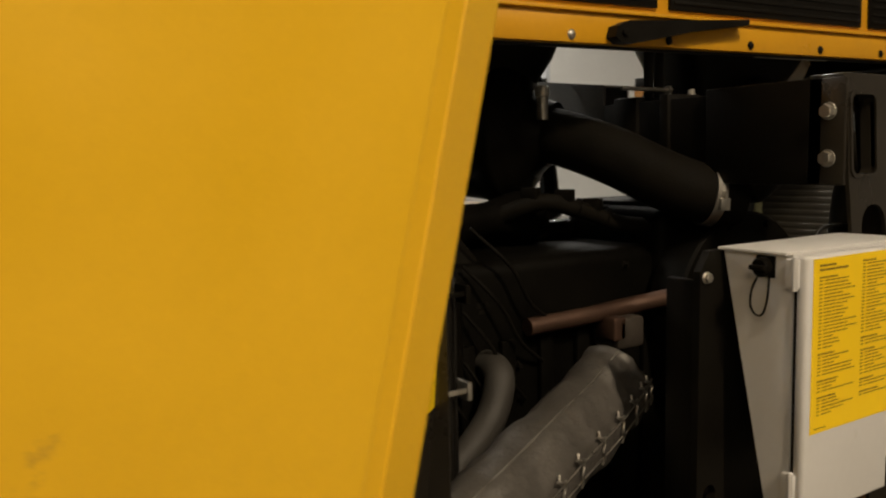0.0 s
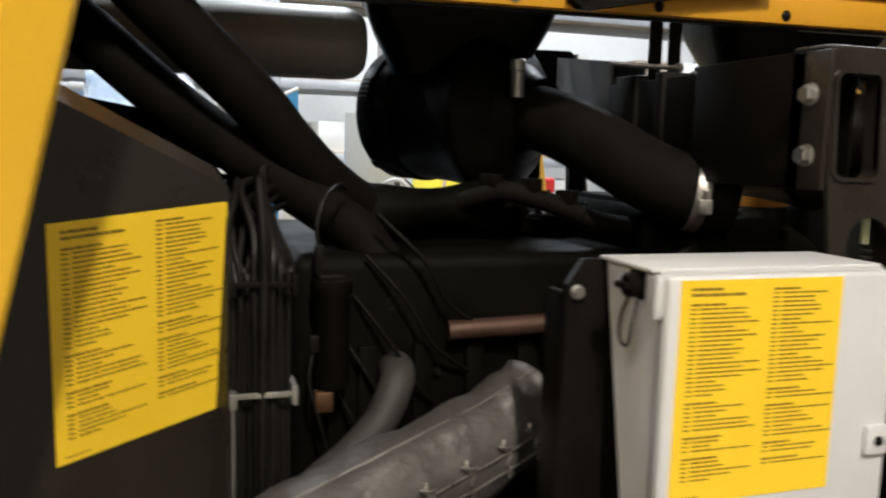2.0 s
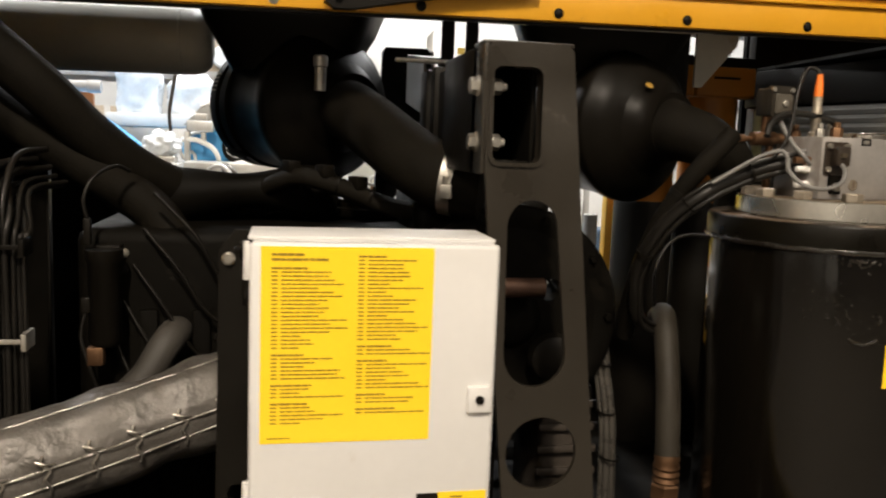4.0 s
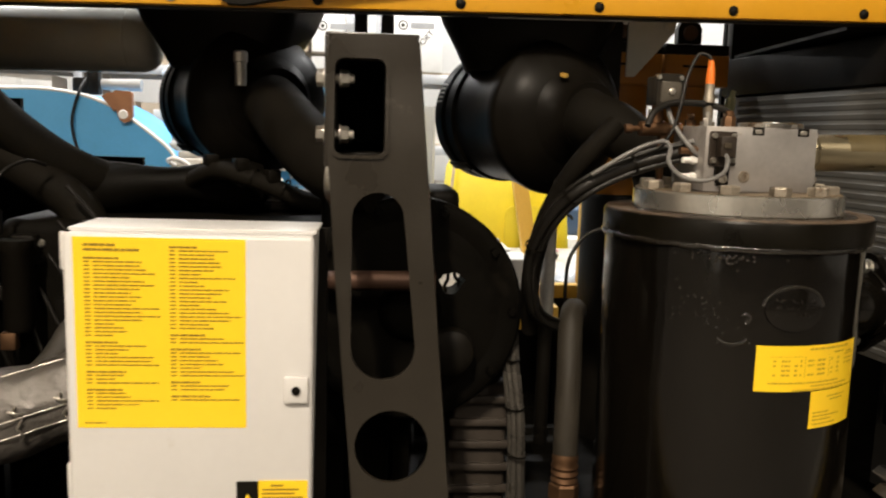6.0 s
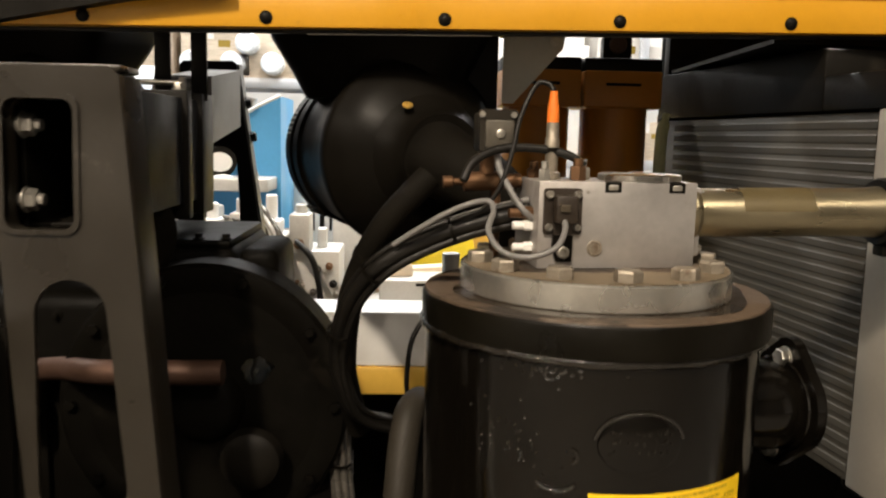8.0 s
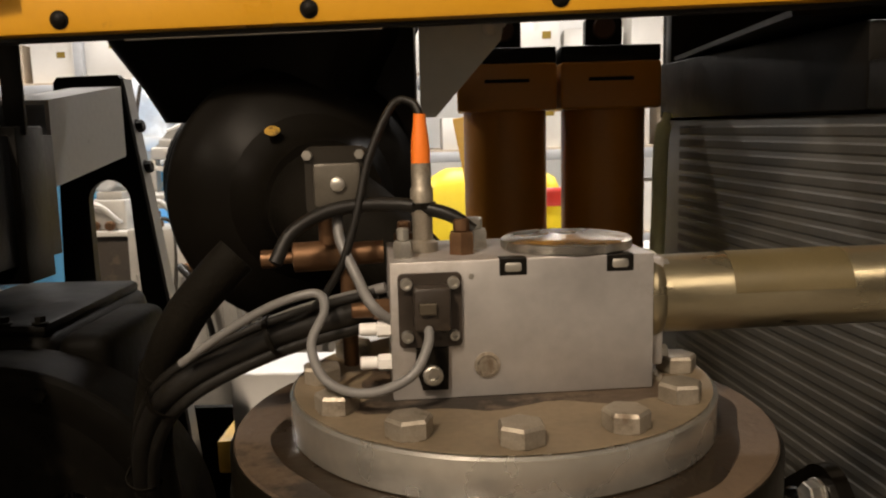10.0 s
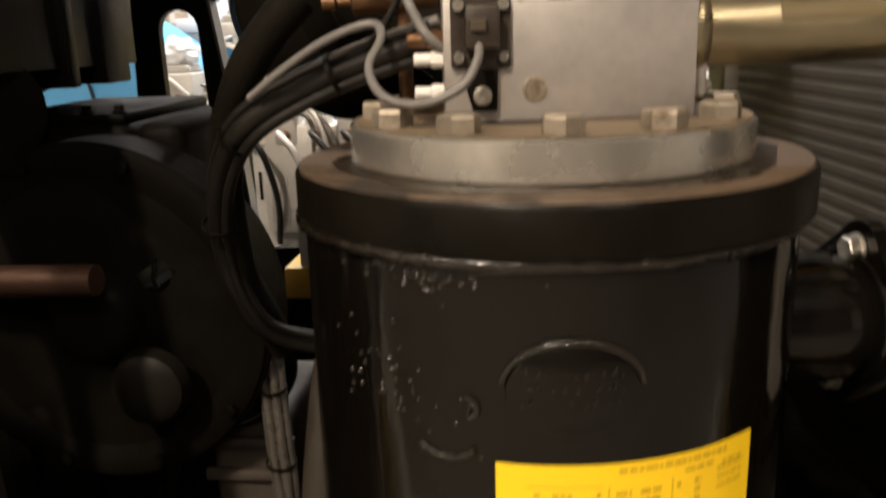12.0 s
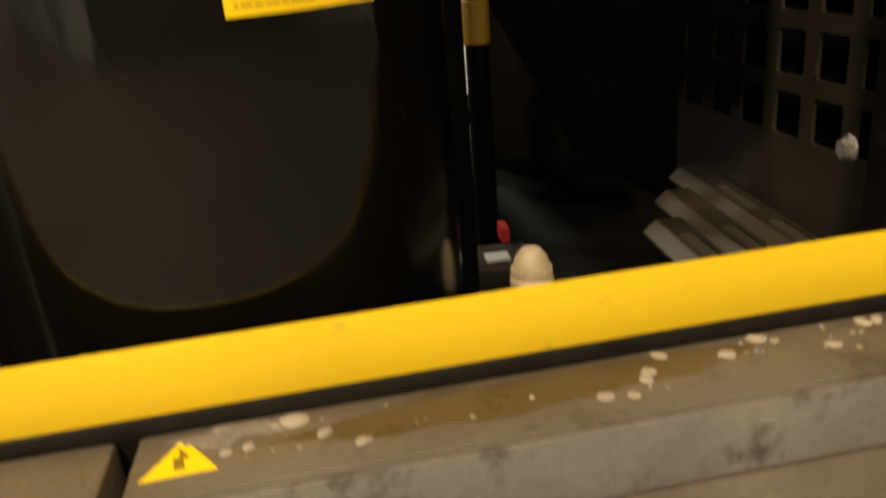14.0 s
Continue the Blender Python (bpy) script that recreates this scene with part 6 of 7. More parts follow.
for k in range(11):
    x = 0.814 + 0.0078 * k
    y = 1.198 + rb2.uniform(-0.012, 0.012)
    top_z = 1.36 + rb2.uniform(0, 0.08)
    part("hose", sweep([(x + rb2.uniform(-0.004, 0.004), y, 0.67), (x + rb2.uniform(-0.002, 0.002), y, 0.95), (x, y, 1.2), (x + rb2.uniform(-0.003, 0.003), y, 1.35), (x + 0.004 * (k - 5) * 0.3, y + 0.02, top_z), (x + 0.02 * rb2.uniform(-1, 1), y + 0.09, top_z + 0.06), (x + 0.02, y + 0.2, top_z + 0.07)], rb2.choice((0.0042, 0.0048, 0.0058)), 9, 5), RUBBER, bundle, "", 60)
part("conduit_spiral", sweep([(0.853, 1.180, 0.9), (0.853, 1.178, 1.2), (0.856, 1.18, 1.38), (0.85, 1.20, 1.50)], 0.0065, 8, 40, 0.0012, 2), RUBBER, bundle, "black spiral-wrapped line", 60)
for z, x0 in ((1.195, 0.806), (1.352, 0.806)):
    cb = bmesh.new()
    add_box(cb, x0, 0.90, 1.172, 1.178, z - 0.004, z + 0.004, 0.001)
    add_box(cb, 0.893, 0.902, 1.168, 1.22, z - 0.016, z + 0.014, 0.002)
    add_box(cb, x0 - 0.004, x0 + 0.012, 1.164, 1.215, z - 0.016, z + 0.007, 0.002)
    part("clamp", cb, ZINC if z < 1.3 else SATIN_BLACK, bundle, "bright clamp bar" if z < 1.3 else "dark clamp bar", 40)
part("bright_rod", lathe(disc_profile(0.0035, 0.66, 1.18, 0.001), 10, Matrix.Translation((0.812, 1.168, 0))), ZINC, bundle, "bright upright rod", 40)

# ---- orange cylinders at the far side ----
for cx, lab in ((2.394, "amber painted hydraulic cylinder with a square head"), (2.588, "amber painted hydraulic cylinder beside a pale strap")):
    ram = thing("hydraulic_cylinder", (cx, 2.08, 0.66), lab, "hydraulic cylinder", "pair of hydraulic cylinders")
    b = bmesh.new()
    add_lathe(b, [(0, 1.40), (0.082, 1.40), (0.082, 1.712), (0, 1.712)], 40, Matrix.Translation((cx, 2.083, 0)))
    # Lower part of the barrel is black in place of the shade on it.
    part("shaded_lower_barrel", lathe([(0, 0.661), (0.086, 0.661), (0.09, 0.67), (0.09, 1.39), (0.086, 1.399), (0, 1.399)], 32, Matrix.Translation((cx, 2.083, 0))), SATIN_BLACK, ram, "lower barrel made black in place of shade", 40)
    part("barrel", b, SHADED_YELLOW, ram, "", 40)
    h = bmesh.new()
    add_box(h, cx - 0.0935, cx + 0.0935, 1.99, 2.176, 1.712, 1.80, 0.006, 3)
    head = part("head", h, SHADED_YELLOW, ram, "square cylinder head", 40)
    part("slot", box(cx - 0.042, cx + 0.042, 1.988, 1.992, 1.764, 1.771, 0.001), SATIN_BLACK, head, "dark engraved slot")
    part("black_cap", box(cx - 0.0925, cx + 0.0925, 1.994, 2.172, 1.80, 1.829, 0.003), SATIN_BLACK, ram, "black cap plate", 40)
    e = bmesh.new()
    add_plate(e, [(-0.035, 0), (0.035, 0), (0.035, 0.05), (0.02, 0.075), (-0.02, 0.075), (-0.035, 0.05)], [], Matrix.Translation((cx - 0.004, 2.08, 1.829)) @ FACE_Y, 0.03)
    eye = part("eye_lug", e, SATIN_BLACK, ram, "", 40)
    part("pin", lathe(disc_profile(0.022, 0, 0.008, 0.003), 24, Matrix.Translation((cx - 0.004, 2.05, 1.866)) @ FACE_Y), COPPER_DULL, eye, "dull brown pin end", 40)
strap = bmesh.new()
for off in (0.0,):
    add_sweep(strap, [(2.683, 1.95, 1.70), (2.672, 1.945, 1.66), (2.668, 1.94, 1.60), (2.664, 1.93, 1.50), (2.66, 1.93, 1.40), (2.66, 1.93, 1.30)], lambda s: 0.014 if s > 0.08 else 0.008, 10, 5)
lone("lifting_strap", strap, STRAP, "pale green webbing strap hanging beside the cylinders", "strap", smooth=60)

gus = bmesh.new()
add_plate(gus, [(0.0, 0.0), (0.0, 0.13), (0.115, 0.13), (0.11, 0.10), (0.02, 0.0)], [], Matrix.Translation((2.250, 1.55, 1.698)) @ pose(0, 0, 0, 0, 0, 6) @ FACE_Y, 0.006)
add_box(gus, 2.25, 2.37, 1.545, 1.60, 1.822, 1.829, 0.002)
add_box(gus, 2.25, 2.37, 1.59, 1.62, 1.822, 2.09, 0.002)
gusset = lone("hood_gusset", gus, GREY_PAINT, "light grey triangular gusset under the hood", "gusset", smooth=30)
gb = bmesh.new()
add_hex(gb, Matrix.Translation((2.345, 1.55, 1.812)) @ FACE_Y, 0.007, 0.006, 0.01)
part("bolt", gb, ZINC, gusset, "", 30)

# ---- cooler at the right ----
cooler = thing("oil_cooler", (2.9, 1.5, 0.66), "grey aluminium oil cooler with a louvred side and pale end", "cooler")
C0, C1 = Vector((2.808, 1.182, 0)), Vector((2.706, 2.06, 0))
cu = (C1 - C0).normalized()
CM = Matrix(((cu.x, cu.y, 0, C0.x), (cu.y, -cu.x, 0, C0.y), (0, 0, 1, 0), (0, 0, 0, 1)))
core = bmesh.new()
add_box(core, 0.02, 0.90, 0.006, 0.12, 1.093, 1.688, 0.003, m=CM)
part("core", core, COOLER, cooler, "", 40)
for k in range(26):
    z = 1.105 + 0.0222 * k
    lv = bmesh.new()
    add_plate(lv, [(0.0, 0.0), (0.0013, 0.003), (0.0013, 0.013), (0.0, 0.016)], [], CM @ Matrix.Translation((0.10, 0.006, z)) @ Matrix(((0, 0, 1, 0), (-1, 0, 0, 0), (0, 1, 0, 0), (0, 0, 0, 1))), 0.72)
    part("louvre", lv, COOLER, cooler, "")
part("end_cap", box(-0.006, 0.09, -0.003, 0.100, 1.090, 1.692, 0.004, m=CM), COOLER_PALE, cooler, "pale grey smooth end cap", 40)
shroud = bmesh.new()
add_box(shroud, 2.715, 3.55, 2.06, 2.1, 1.69, 2.09, 0.004)
shr = thing("cooler_shroud", (2.8, 1.8, 1.69), "black sheet shroud above the oil cooler", "shroud")
part("back_sheet", shroud, SATIN_BLACK, shr, "", 30)
part("tall_cover", box(0.23, 0.90, -0.005, 0.14, 1.692, 1.796, 0.004, m=CM), SATIN_BLACK, shr, "", 30)
part("low_cover", box(0.0, 0.2295, -0.005, 0.14, 1.692, 1.75, 0.004, m=CM), SATIN_BLACK, shr, "", 30)
hv = bmesh.new()
vs = [(2.70, 1.44, 1.805), (3.55, 1.44, 1.805), (3.55, 2.05, 1.80), (2.72, 2.05, 1.80)]
lo = [hv.verts.new(v) for v in vs]
hi = [hv.verts.new((v[0], v[1] + 0.004, v[2] + 0.008)) for v in vs]
hv.faces.new(lo)
hv.faces.new(hi)
for j in range(4):
    hv.faces.new((lo[j], lo[(j + 1) % 4], hi[(j + 1) % 4], hi[j]))
lone("deflector_sheet", hv, SATIN_BLACK, "sloping black deflector sheet under the hood", "deflector")

# perforated guard and slotted rails, low at the right
perf = bmesh.new()
PM = Matrix(((0.13, 0, -0.99, 2.985), (-0.99, 0, -0.13, 1.62), (0, 1, 0, 0), (0, 0, 0, 1)))
holes = [rounded(0.014 + 0.0775 * i, 0.068 + 0.0775 * i, 0.862 + 0.08 * j, 0.920 + 0.08 * j, 0.005, 2) for i in range(7) for j in range(6)]
add_plate(perf, [(0.0, 0.70), (0.565, 0.70), (0.565, 1.42), (0.0, 1.42)], holes, PM, 0.006)
mesh_guard = thing("perforated_guard", (2.95, 1.3, 0.66), "dark perforated guard plate with square holes", "guard")
part("perforated_sheet", perf, DARK_PLATE, mesh_guard, "", 30)
post = bmesh.new()
add_box(post, 2.935, 3.0, 0.955, 1.055, 0.66, 1.7, 0.004)
part("post", post, SATIN_BLACK, mesh_guard, "dark upright post", 40)
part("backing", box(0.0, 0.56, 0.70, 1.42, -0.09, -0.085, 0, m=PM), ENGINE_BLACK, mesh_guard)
gbolt = bmesh.new()
add_hex(gbolt, Matrix.Translation((2.925, 1.064, 0.925)) @ pose(0, 0, 0, 0, -90, 0), 0.010, 0.008, 0.013)
part("bolt", gbolt, ZINC, mesh_guard, "bright hexagon bolt", 30)
# Far ends stop in steps where the rails go dark.
for k, (x, w, y0, y1) in enumerate(((2.960, 0.034, 1.00, 1.56), (2.899, 0.034, 1.00, 1.46), (2.842, 0.034, 1.00, 1.35))):
    rl = thing("slotted_rail", (x, 1.3, 0.66), "dull galvanised channel rail with oblong slots beside the cooler", "rail", "slotted rails")
    level = 0.766 - 0.002 * k
    flat = pose(x, 0, level)
    spans = [(y0 + 0.02 + 0.158 * i, y0 + 0.142 + 0.158 * i) for i in range(int((y1 - y0) / 0.158))]
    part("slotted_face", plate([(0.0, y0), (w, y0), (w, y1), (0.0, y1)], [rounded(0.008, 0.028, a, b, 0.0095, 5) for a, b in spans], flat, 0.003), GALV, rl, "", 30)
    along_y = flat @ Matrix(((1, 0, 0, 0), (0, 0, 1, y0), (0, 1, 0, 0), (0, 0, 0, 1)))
    # Side gets the paler zinc to read as lit from the left.
    part("sloping_side", plate([(-0.001, 0.003), (-0.0175, -0.012), (-0.0175, -0.015), (-0.001, 0.0)], [], along_y, y1 - y0), GALV_PALE, rl, "plain sloping side of the rail, coloured paler as if lit")
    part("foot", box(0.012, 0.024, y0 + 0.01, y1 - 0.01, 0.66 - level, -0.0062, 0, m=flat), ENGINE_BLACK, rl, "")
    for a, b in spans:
        part("slot_floor", plate(rounded(0.0092, 0.0268, a + 0.0012, b - 0.0012, 0.0085, 5), [], flat @ pose(0, 0, -0.006), 0.0065), GALV_PALE, rl, "paler floor of a slot")

# breather plug, hose end and a small red-tagged block
PLUG_SIZE = Matrix.Diagonal((0.82, 0.82, 1, 1))
plugt = thing("breather_plug", (2.619, 1.097, 0.66), "beige ribbed breather plug on a short pipe", "breather plug")
part("pipe", lathe(disc_profile(0.017, 0.66, 0.800, 0.002), 18, Matrix.Translation((2.619, 1.11, 0))), CAST, plugt, "", 40)
cap, teeth = bmesh.new(), bmesh.new()
add_lathe(cap, [(0, 0.808), (0.026, 0.808), (0.0275, 0.812), (0.0275, 0.822), (0.024, 0.826), (0.024, 0.834), (0.020, 0.846), (0.012, 0.854), (0, 0.856)], 30, Matrix.Translation((2.619, 1.11, -0.012)) @ PLUG_SIZE)
for k in range(24):
    a = 2 * math.pi * k / 24
    add_box(teeth, -0.0012, 0.0012, 0.0235, 0.0262, 0.8265, 0.835, 0.0004, m=Matrix.Translation((2.619, 1.11, -0.012)) @ PLUG_SIZE @ pose(0, 0, 0, 0, 0, math.degrees(a)))
cap_ob = part("cap", cap, PLUG, plugt, "beige ribbed cap", 35)
tagged(part("grip_ribs", teeth, PLUG, cap_ob), kind="stuff")
tagb = thing("drain_block", (2.64, 1.45, 0.66), "small dark drain block with a red and white tag", "drain block")
part("block", box(2.60, 2.69, 1.40, 1.50, 0.66, 0.70, 0.006), CAST, tagb, "", 40)
part("red_tag", box(2.655, 2.668, 1.49, 1.53, 0.70, 0.725, 0.003), RED, tagb, "red tag")
part("white_tag", box(2.62, 2.655, 1.42, 1.45, 0.70, 0.706, 0.002), WHITE_PLASTIC, tagb, "white tag")
ypipe = thing("yellow_pipe", (2.74, 1.75, 0.66), "yellow upright pipe behind the tank, made black where shaded", "pipe")
# Upper pipe is black where the yellow pipe runs into shade.
part("upper_pipe", lathe(disc_profile(0.02, 1.051, 1.30, 0.002), 20, Matrix.Translation((2.652, 1.60, 0))), SATIN_BLACK, ypipe, "upper length made black in place of shade", 40)
part("band", lathe(disc_profile(0.022, 0.985, 1.05, 0.002), 20, Matrix.Translation((2.652, 1.60, 0))), OCHRE, ypipe, "", 40)
part("lower_pipe", lathe(disc_profile(0.018, 0.66, 0.985, 0.002), 20, Matrix.Translation((2.652, 1.60, 0))), SATIN_BLACK, ypipe, "", 40)
duct = lathe(disc_profile(0.05, 0.661, 1.30, 0.01), 30, Matrix.Translation((2.545, 1.33, 0)))
fh = thing("oil_filter_housing", (2.545, 1.33, 0.66), "tall black filter housing in the shade behind the tank", "filter housing")
part("body", duct, SATIN_BLACK, fh, "", 40)
part("band", lathe([(0.0502, 0.93), (0.053, 0.931), (0.053, 0.945), (0.0502, 0.946)], 30, Matrix.Translation((2.545, 1.33, 0))), SATIN_BLACK, fh, "dark clamp band", 40)
fp = thing("frame_rail", (2.30, 2.2, 0.66), "ochre frame rails on black feet at the far side", "frame rail")
part("post_foot", box(2.27, 2.325, 2.257, 2.298, 0.66, 1.0448, 0.006), SATIN_BLACK, fp, "black foot", 40)
part("level_rail", box(1.95, 2.62, 2.255, 2.30, 1.045, 1.09, 0.006), OCHRE, fp, "level ochre rail", 40)
part("upright_post", box(2.346, 2.388, 2.257, 2.297, 1.0904, 1.40, 0.006), OCHRE, fp, "upright ochre post", 40)
part("near_rail", box(1.80, 2.23, 2.0, 2.17, 1.0, 1.07, 0.006), OCHRE, fp, "level ochre rail under a white block", 40)
part("rail_foot", box(1.82, 1.86, 2.05, 2.12, 0.66, 1.0, 0.004), SATIN_BLACK, fp, "", 40)
lone("foam_block", box(1.835, 2.145, 2.005, 2.16, 1.0702, 1.208, 0.006, 3), WHITE_PLASTIC, "white foam block lying on the ochre rail", "foam block", smooth=40)
pale = thing("pale_standpipe", (2.17, 1.98, 0.66), "pale upright standpipe in the engine bay", "pipe")
part("pipe", lathe(disc_profile(0.021, 1.041, 1.36, 0.002), 18, Matrix.Translation((2.188, 1.985, 0))), PALE_METAL, pale, "", 40)
# Same pale pipe further down, coloured black to stand for shade.
part("lower_pipe", lathe(disc_profile(0.0205, 0.661, 1.04, 0.002), 18, Matrix.Translation((2.188, 1.985, 0))), SATIN_BLACK, pale, "lower length made black in place of shade", 40)

ochre = thing("ochre_bracket", (0.85, 2.11, 0.66), "ochre painted bracket on a black post behind the engine", "bracket")
part("plate", box(0.812, 0.893, 2.10, 2.115, 0.917, 0.985, 0.006), OCHRE, ochre, "", 40)
part("post", box(0.835, 0.87, 2.1, 2.114, 0.66, 0.9168, 0.004), SATIN_BLACK, ochre, "black post", 40)

# wiring along the engine's top
har = thing("wiring_harness", (1.35, 1.55, 1.42), "black corrugated wiring harness lying along the engine's top", "wiring harness")
part("conduit", sweep([(1.27, 1.60, 1.43), (1.31, 1.56, 1.452), (1.36, 1.525, 1.464), (1.45, 1.50, 1.44), (1.53, 1.48, 1.41), (1.60, 1.44, 1.40)], 0.019, 12, 14, 0.002, 2), FABRIC_HOSE, har, "", 60)
for hx, hy, hz in ((1.33, 1.545, 1.474), (1.40, 1.512, 1.468), (1.47, 1.495, 1.446)):
    part("plug", box(-0.014, 0.014, -0.02, 0.02, -0.003, 0.024, 0.003, m=pose(hx, hy, hz, 0, 0, 25)), PLASTIC_BLACK, har, "black connector plug", 40)
    part("tie", lathe([(0.0208, -0.002), (0.0224, -0.002), (0.0224, 0.002), (0.0208, 0.002)], 14, along((hx + 0.03, hy - 0.008, hz - 0.018), (hx + 0.06, hy - 0.016, hz - 0.026))), PLASTIC_BLACK, har, "", 40)

# ---- things behind, in the hall ----
rh = random.Random(33)


def pallet_rack(x0, x1, y, label):
    rack = thing("pallet_rack", ((x0 + x1) / 2, y, 0), label, "rack", "racks along the wall")
    xs = [x0, (x0 + x1) / 2, x1]
    for x in xs:
        for dy in (0, 0.9):
            up = bmesh.new()
            add_box(up, x - 0.045, x + 0.045, y + dy - 0.035, y + dy + 0.035, 0, 4.2, 0.006)
            for k in range(52):
                add_box(up, x - 0.008, x + 0.008, y + dy - 0.037, y + dy - 0.034, 0.12 + 0.078 * k, 0.155 + 0.078 * k)
            part("upright", up, RACK_STEEL, rack, "", 40)
    for z in (0.5, 1.35, 2.1, 3.0):
        for dy in (0, 0.9):
            part("beam", box(x0 + 0.05, x1 - 0.05, y + dy - 0.025, y + dy + 0.025, z, z + 0.1, 0.006), RACK_STEEL, rack, "", 40)
        part("shelf_board", box(x0 + 0.05, x1 - 0.05, y - 0.02, y + 0.92, z + 0.1, z + 0.12, 0.002), WOOD, rack)
    return rack


pallet_rack(-4.2, 1.4, 8.6, "galvanised pallet rack loaded with cartons and rolls")
pallet_rack(1.7, 7.3, 8.6, "galvanised pallet rack loaded with white cartons")


def carton(x, y, z, w, d, h, mat, label):
    c = thing("carton", (x, y, z), label, "carton", "cartons on the racks")
    turn = pose(x, y, z, 0, 0, rh.uniform(-4, 4))
    part("box", box(-w / 2, w / 2, -d / 2, d / 2, 0, h, 0.006, 2, turn), mat, c, "", 40)
    part("tape", box(-0.03, 0.03, -d / 2 - 0.002, d / 2 + 0.002, h * 0.7, h + 0.002, 0, 2, turn), CARDBOARD, c)
    part("print", box(w * 0.12, w * 0.32, -d / 2 - 0.003, -d / 2, h * 0.55, h * 0.68, 0, 2, turn), INK_SOFT, c, "small dark print")


for z in (0.62, 1.47, 2.22, 3.12):
    x = -4.0
    while x < 7.0:
        w = rh.uniform(0.35, 0.75)
        if abs(x + w / 2 - 1.55) > w / 2 + 0.18 and rh.random() < 0.86 and not (z == 2.22 and x + w > 0.95 and x < 2.45):
            carton(x + w / 2, 9.0 + rh.uniform(-0.08, 0.05), z, w, rh.uniform(0.5, 0.75), rh.uniform(0.28, 0.6), CARDBOARD if rh.random() < 0.75 else WOOD, "white carton standing on a rack shelf" if rh.random() < 2 else "")
        x += w + rh.uniform(0.04, 0.12)
for k, (x, z) in enumerate(((-0.3, 2.22), (0.1, 2.22), (0.5, 2.22), (0.25, 2.42))):
    roll = lathe(disc_profile(0.11, 0, 1.0, 0.02), 24, along((x + 0.2, 8.42, z + 0.115), (x + 0.2, 9.4, z + 0.115)))
    lone("film_roll", roll, FILM, "roll of white wrapping film lying on a rack", "roll", "film rolls", smooth=40)


def blue_machine(name_label, outline, y, depth, edge_from):
    xs = [p[0] for p in outline]
    m = thing("blue_machine", ((min(xs) + max(xs)) / 2, y + depth / 2, 0), name_label, "machine", "blue machines in the hall")
    hull = bmesh.new()
    add_plate(hull, outline, [], Matrix.Translation((0, y + depth, 0)) @ FACE_Y, depth, 0.012)
    part("body", hull, BLUE, m, "sky-blue curved sheet body", 40)
    part("edge_tube", sweep([(px, y + 0.004, pz + 0.004) for px, pz in outline[edge_from:]], 0.011, 8, 5), WHITE_PLASTIC, m, "thin white edge", 60)
    part("base", box(min(xs) + 0.08, max(xs) - 0.08, y + 0.06, y + depth - 0.06, 0.0, 0.36, 0.02), SATIN_BLACK, m, "", 40)
    return m


# rounded machine end with a clevis, cylinder and cable
M1 = 4.64
bm1 = blue_machine("sky-blue rounded machine body with a white edge and a rust-brown clevis", [(-1.6, 0.35), (0.54, 0.35), (0.56, 1.30), (0.476, 1.425), (0.38, 1.51), (0.277, 1.586), (0.19, 1.645), (0.104, 1.688), (0.0, 1.722), (-0.121, 1.744), (-0.25, 1.753), (-0.40, 1.752), (-1.6, 1.72)], M1, 0.7, 2)
cv = bmesh.new()
add_plate(cv, [(0.195, 1.640), (0.215, 1.590), (0.240, 1.575), (0.268, 1.585), (0.285, 1.615), (0.285, 1.745), (0.272, 1.755), (0.190, 1.760), (0.180, 1.745)], [], Matrix.Translation((0, M1 - 0.012, 0)) @ FACE_Y, 0.035, 0.004)
add_plate(cv, [(0.11, 1.72), (0.178, 1.640), (0.188, 1.655), (0.178, 1.745), (0.14, 1.745)], [], Matrix.Translation((0, M1 + 0.03, 0)) @ FACE_Y, 0.06, 0.004)
part("clevis", cv, RUSTY, bm1, "rust-brown clevis", 40)
part("pin", lathe(disc_profile(0.027, 0, 0.012, 0.004), 20, pose(0.235, M1 - 0.046, 1.622) @ FACE_Y), WHITE_PLASTIC, bm1, "pale pin", 40)
part("ram_barrel", lathe([(0, 0), (0.034, 0), (0.036, 0.004), (0.036, 0.07), (0.031, 0.074), (0.031, 0.24), (0.026, 0.245), (0, 0.245)], 20, pose(0.285, M1 + 0.16, 1.800) @ pose(0, 0, 0, 0, -90, 0)), GREY_SHEET, bm1, "grey ram barrel", 40)
jb = bmesh.new()
add_box(jb, -0.10, -0.005, M1 + 0.10, M1 + 0.19, 1.742, 1.835, 0.014, 3)
add_box(jb, -0.01, 0.055, M1 + 0.09, M1 + 0.17, 1.735, 1.90, 0.012, 3)
part("joint_box", jb, SATIN_BLACK, bm1, "dark joint box", 40)
part("cable", sweep([(0.0, M1 + 0.06, 1.83), (-0.012, M1 - 0.02, 1.755), (-0.045, M1 - 0.022, 1.66), (-0.062, M1 - 0.02, 1.565), (-0.045, M1 - 0.02, 1.45), (0.0, M1 - 0.02, 1.35), (0.03, M1 - 0.018, 1.20)], 0.0085, 8, 6), RUBBER, bm1, "black drooping cable", 60)

# second machine end with a work lamp under a folded grey cover
M2 = 4.60
bm2 = blue_machine("sky-blue machine nose with a round work lamp and a grey cover", [(1.38, 0.35), (1.38, 1.84), (1.28, 1.79), (1.10, 1.69), (0.98, 1.635), (0.91, 1.575), (0.80, 1.545), (0.74, 1.49), (0.76, 1.41), (0.83, 1.36), (0.83, 0.35)], M2, 0.5, 1)
lamp_at = pose(1.066, M2 - 0.03, 1.487)
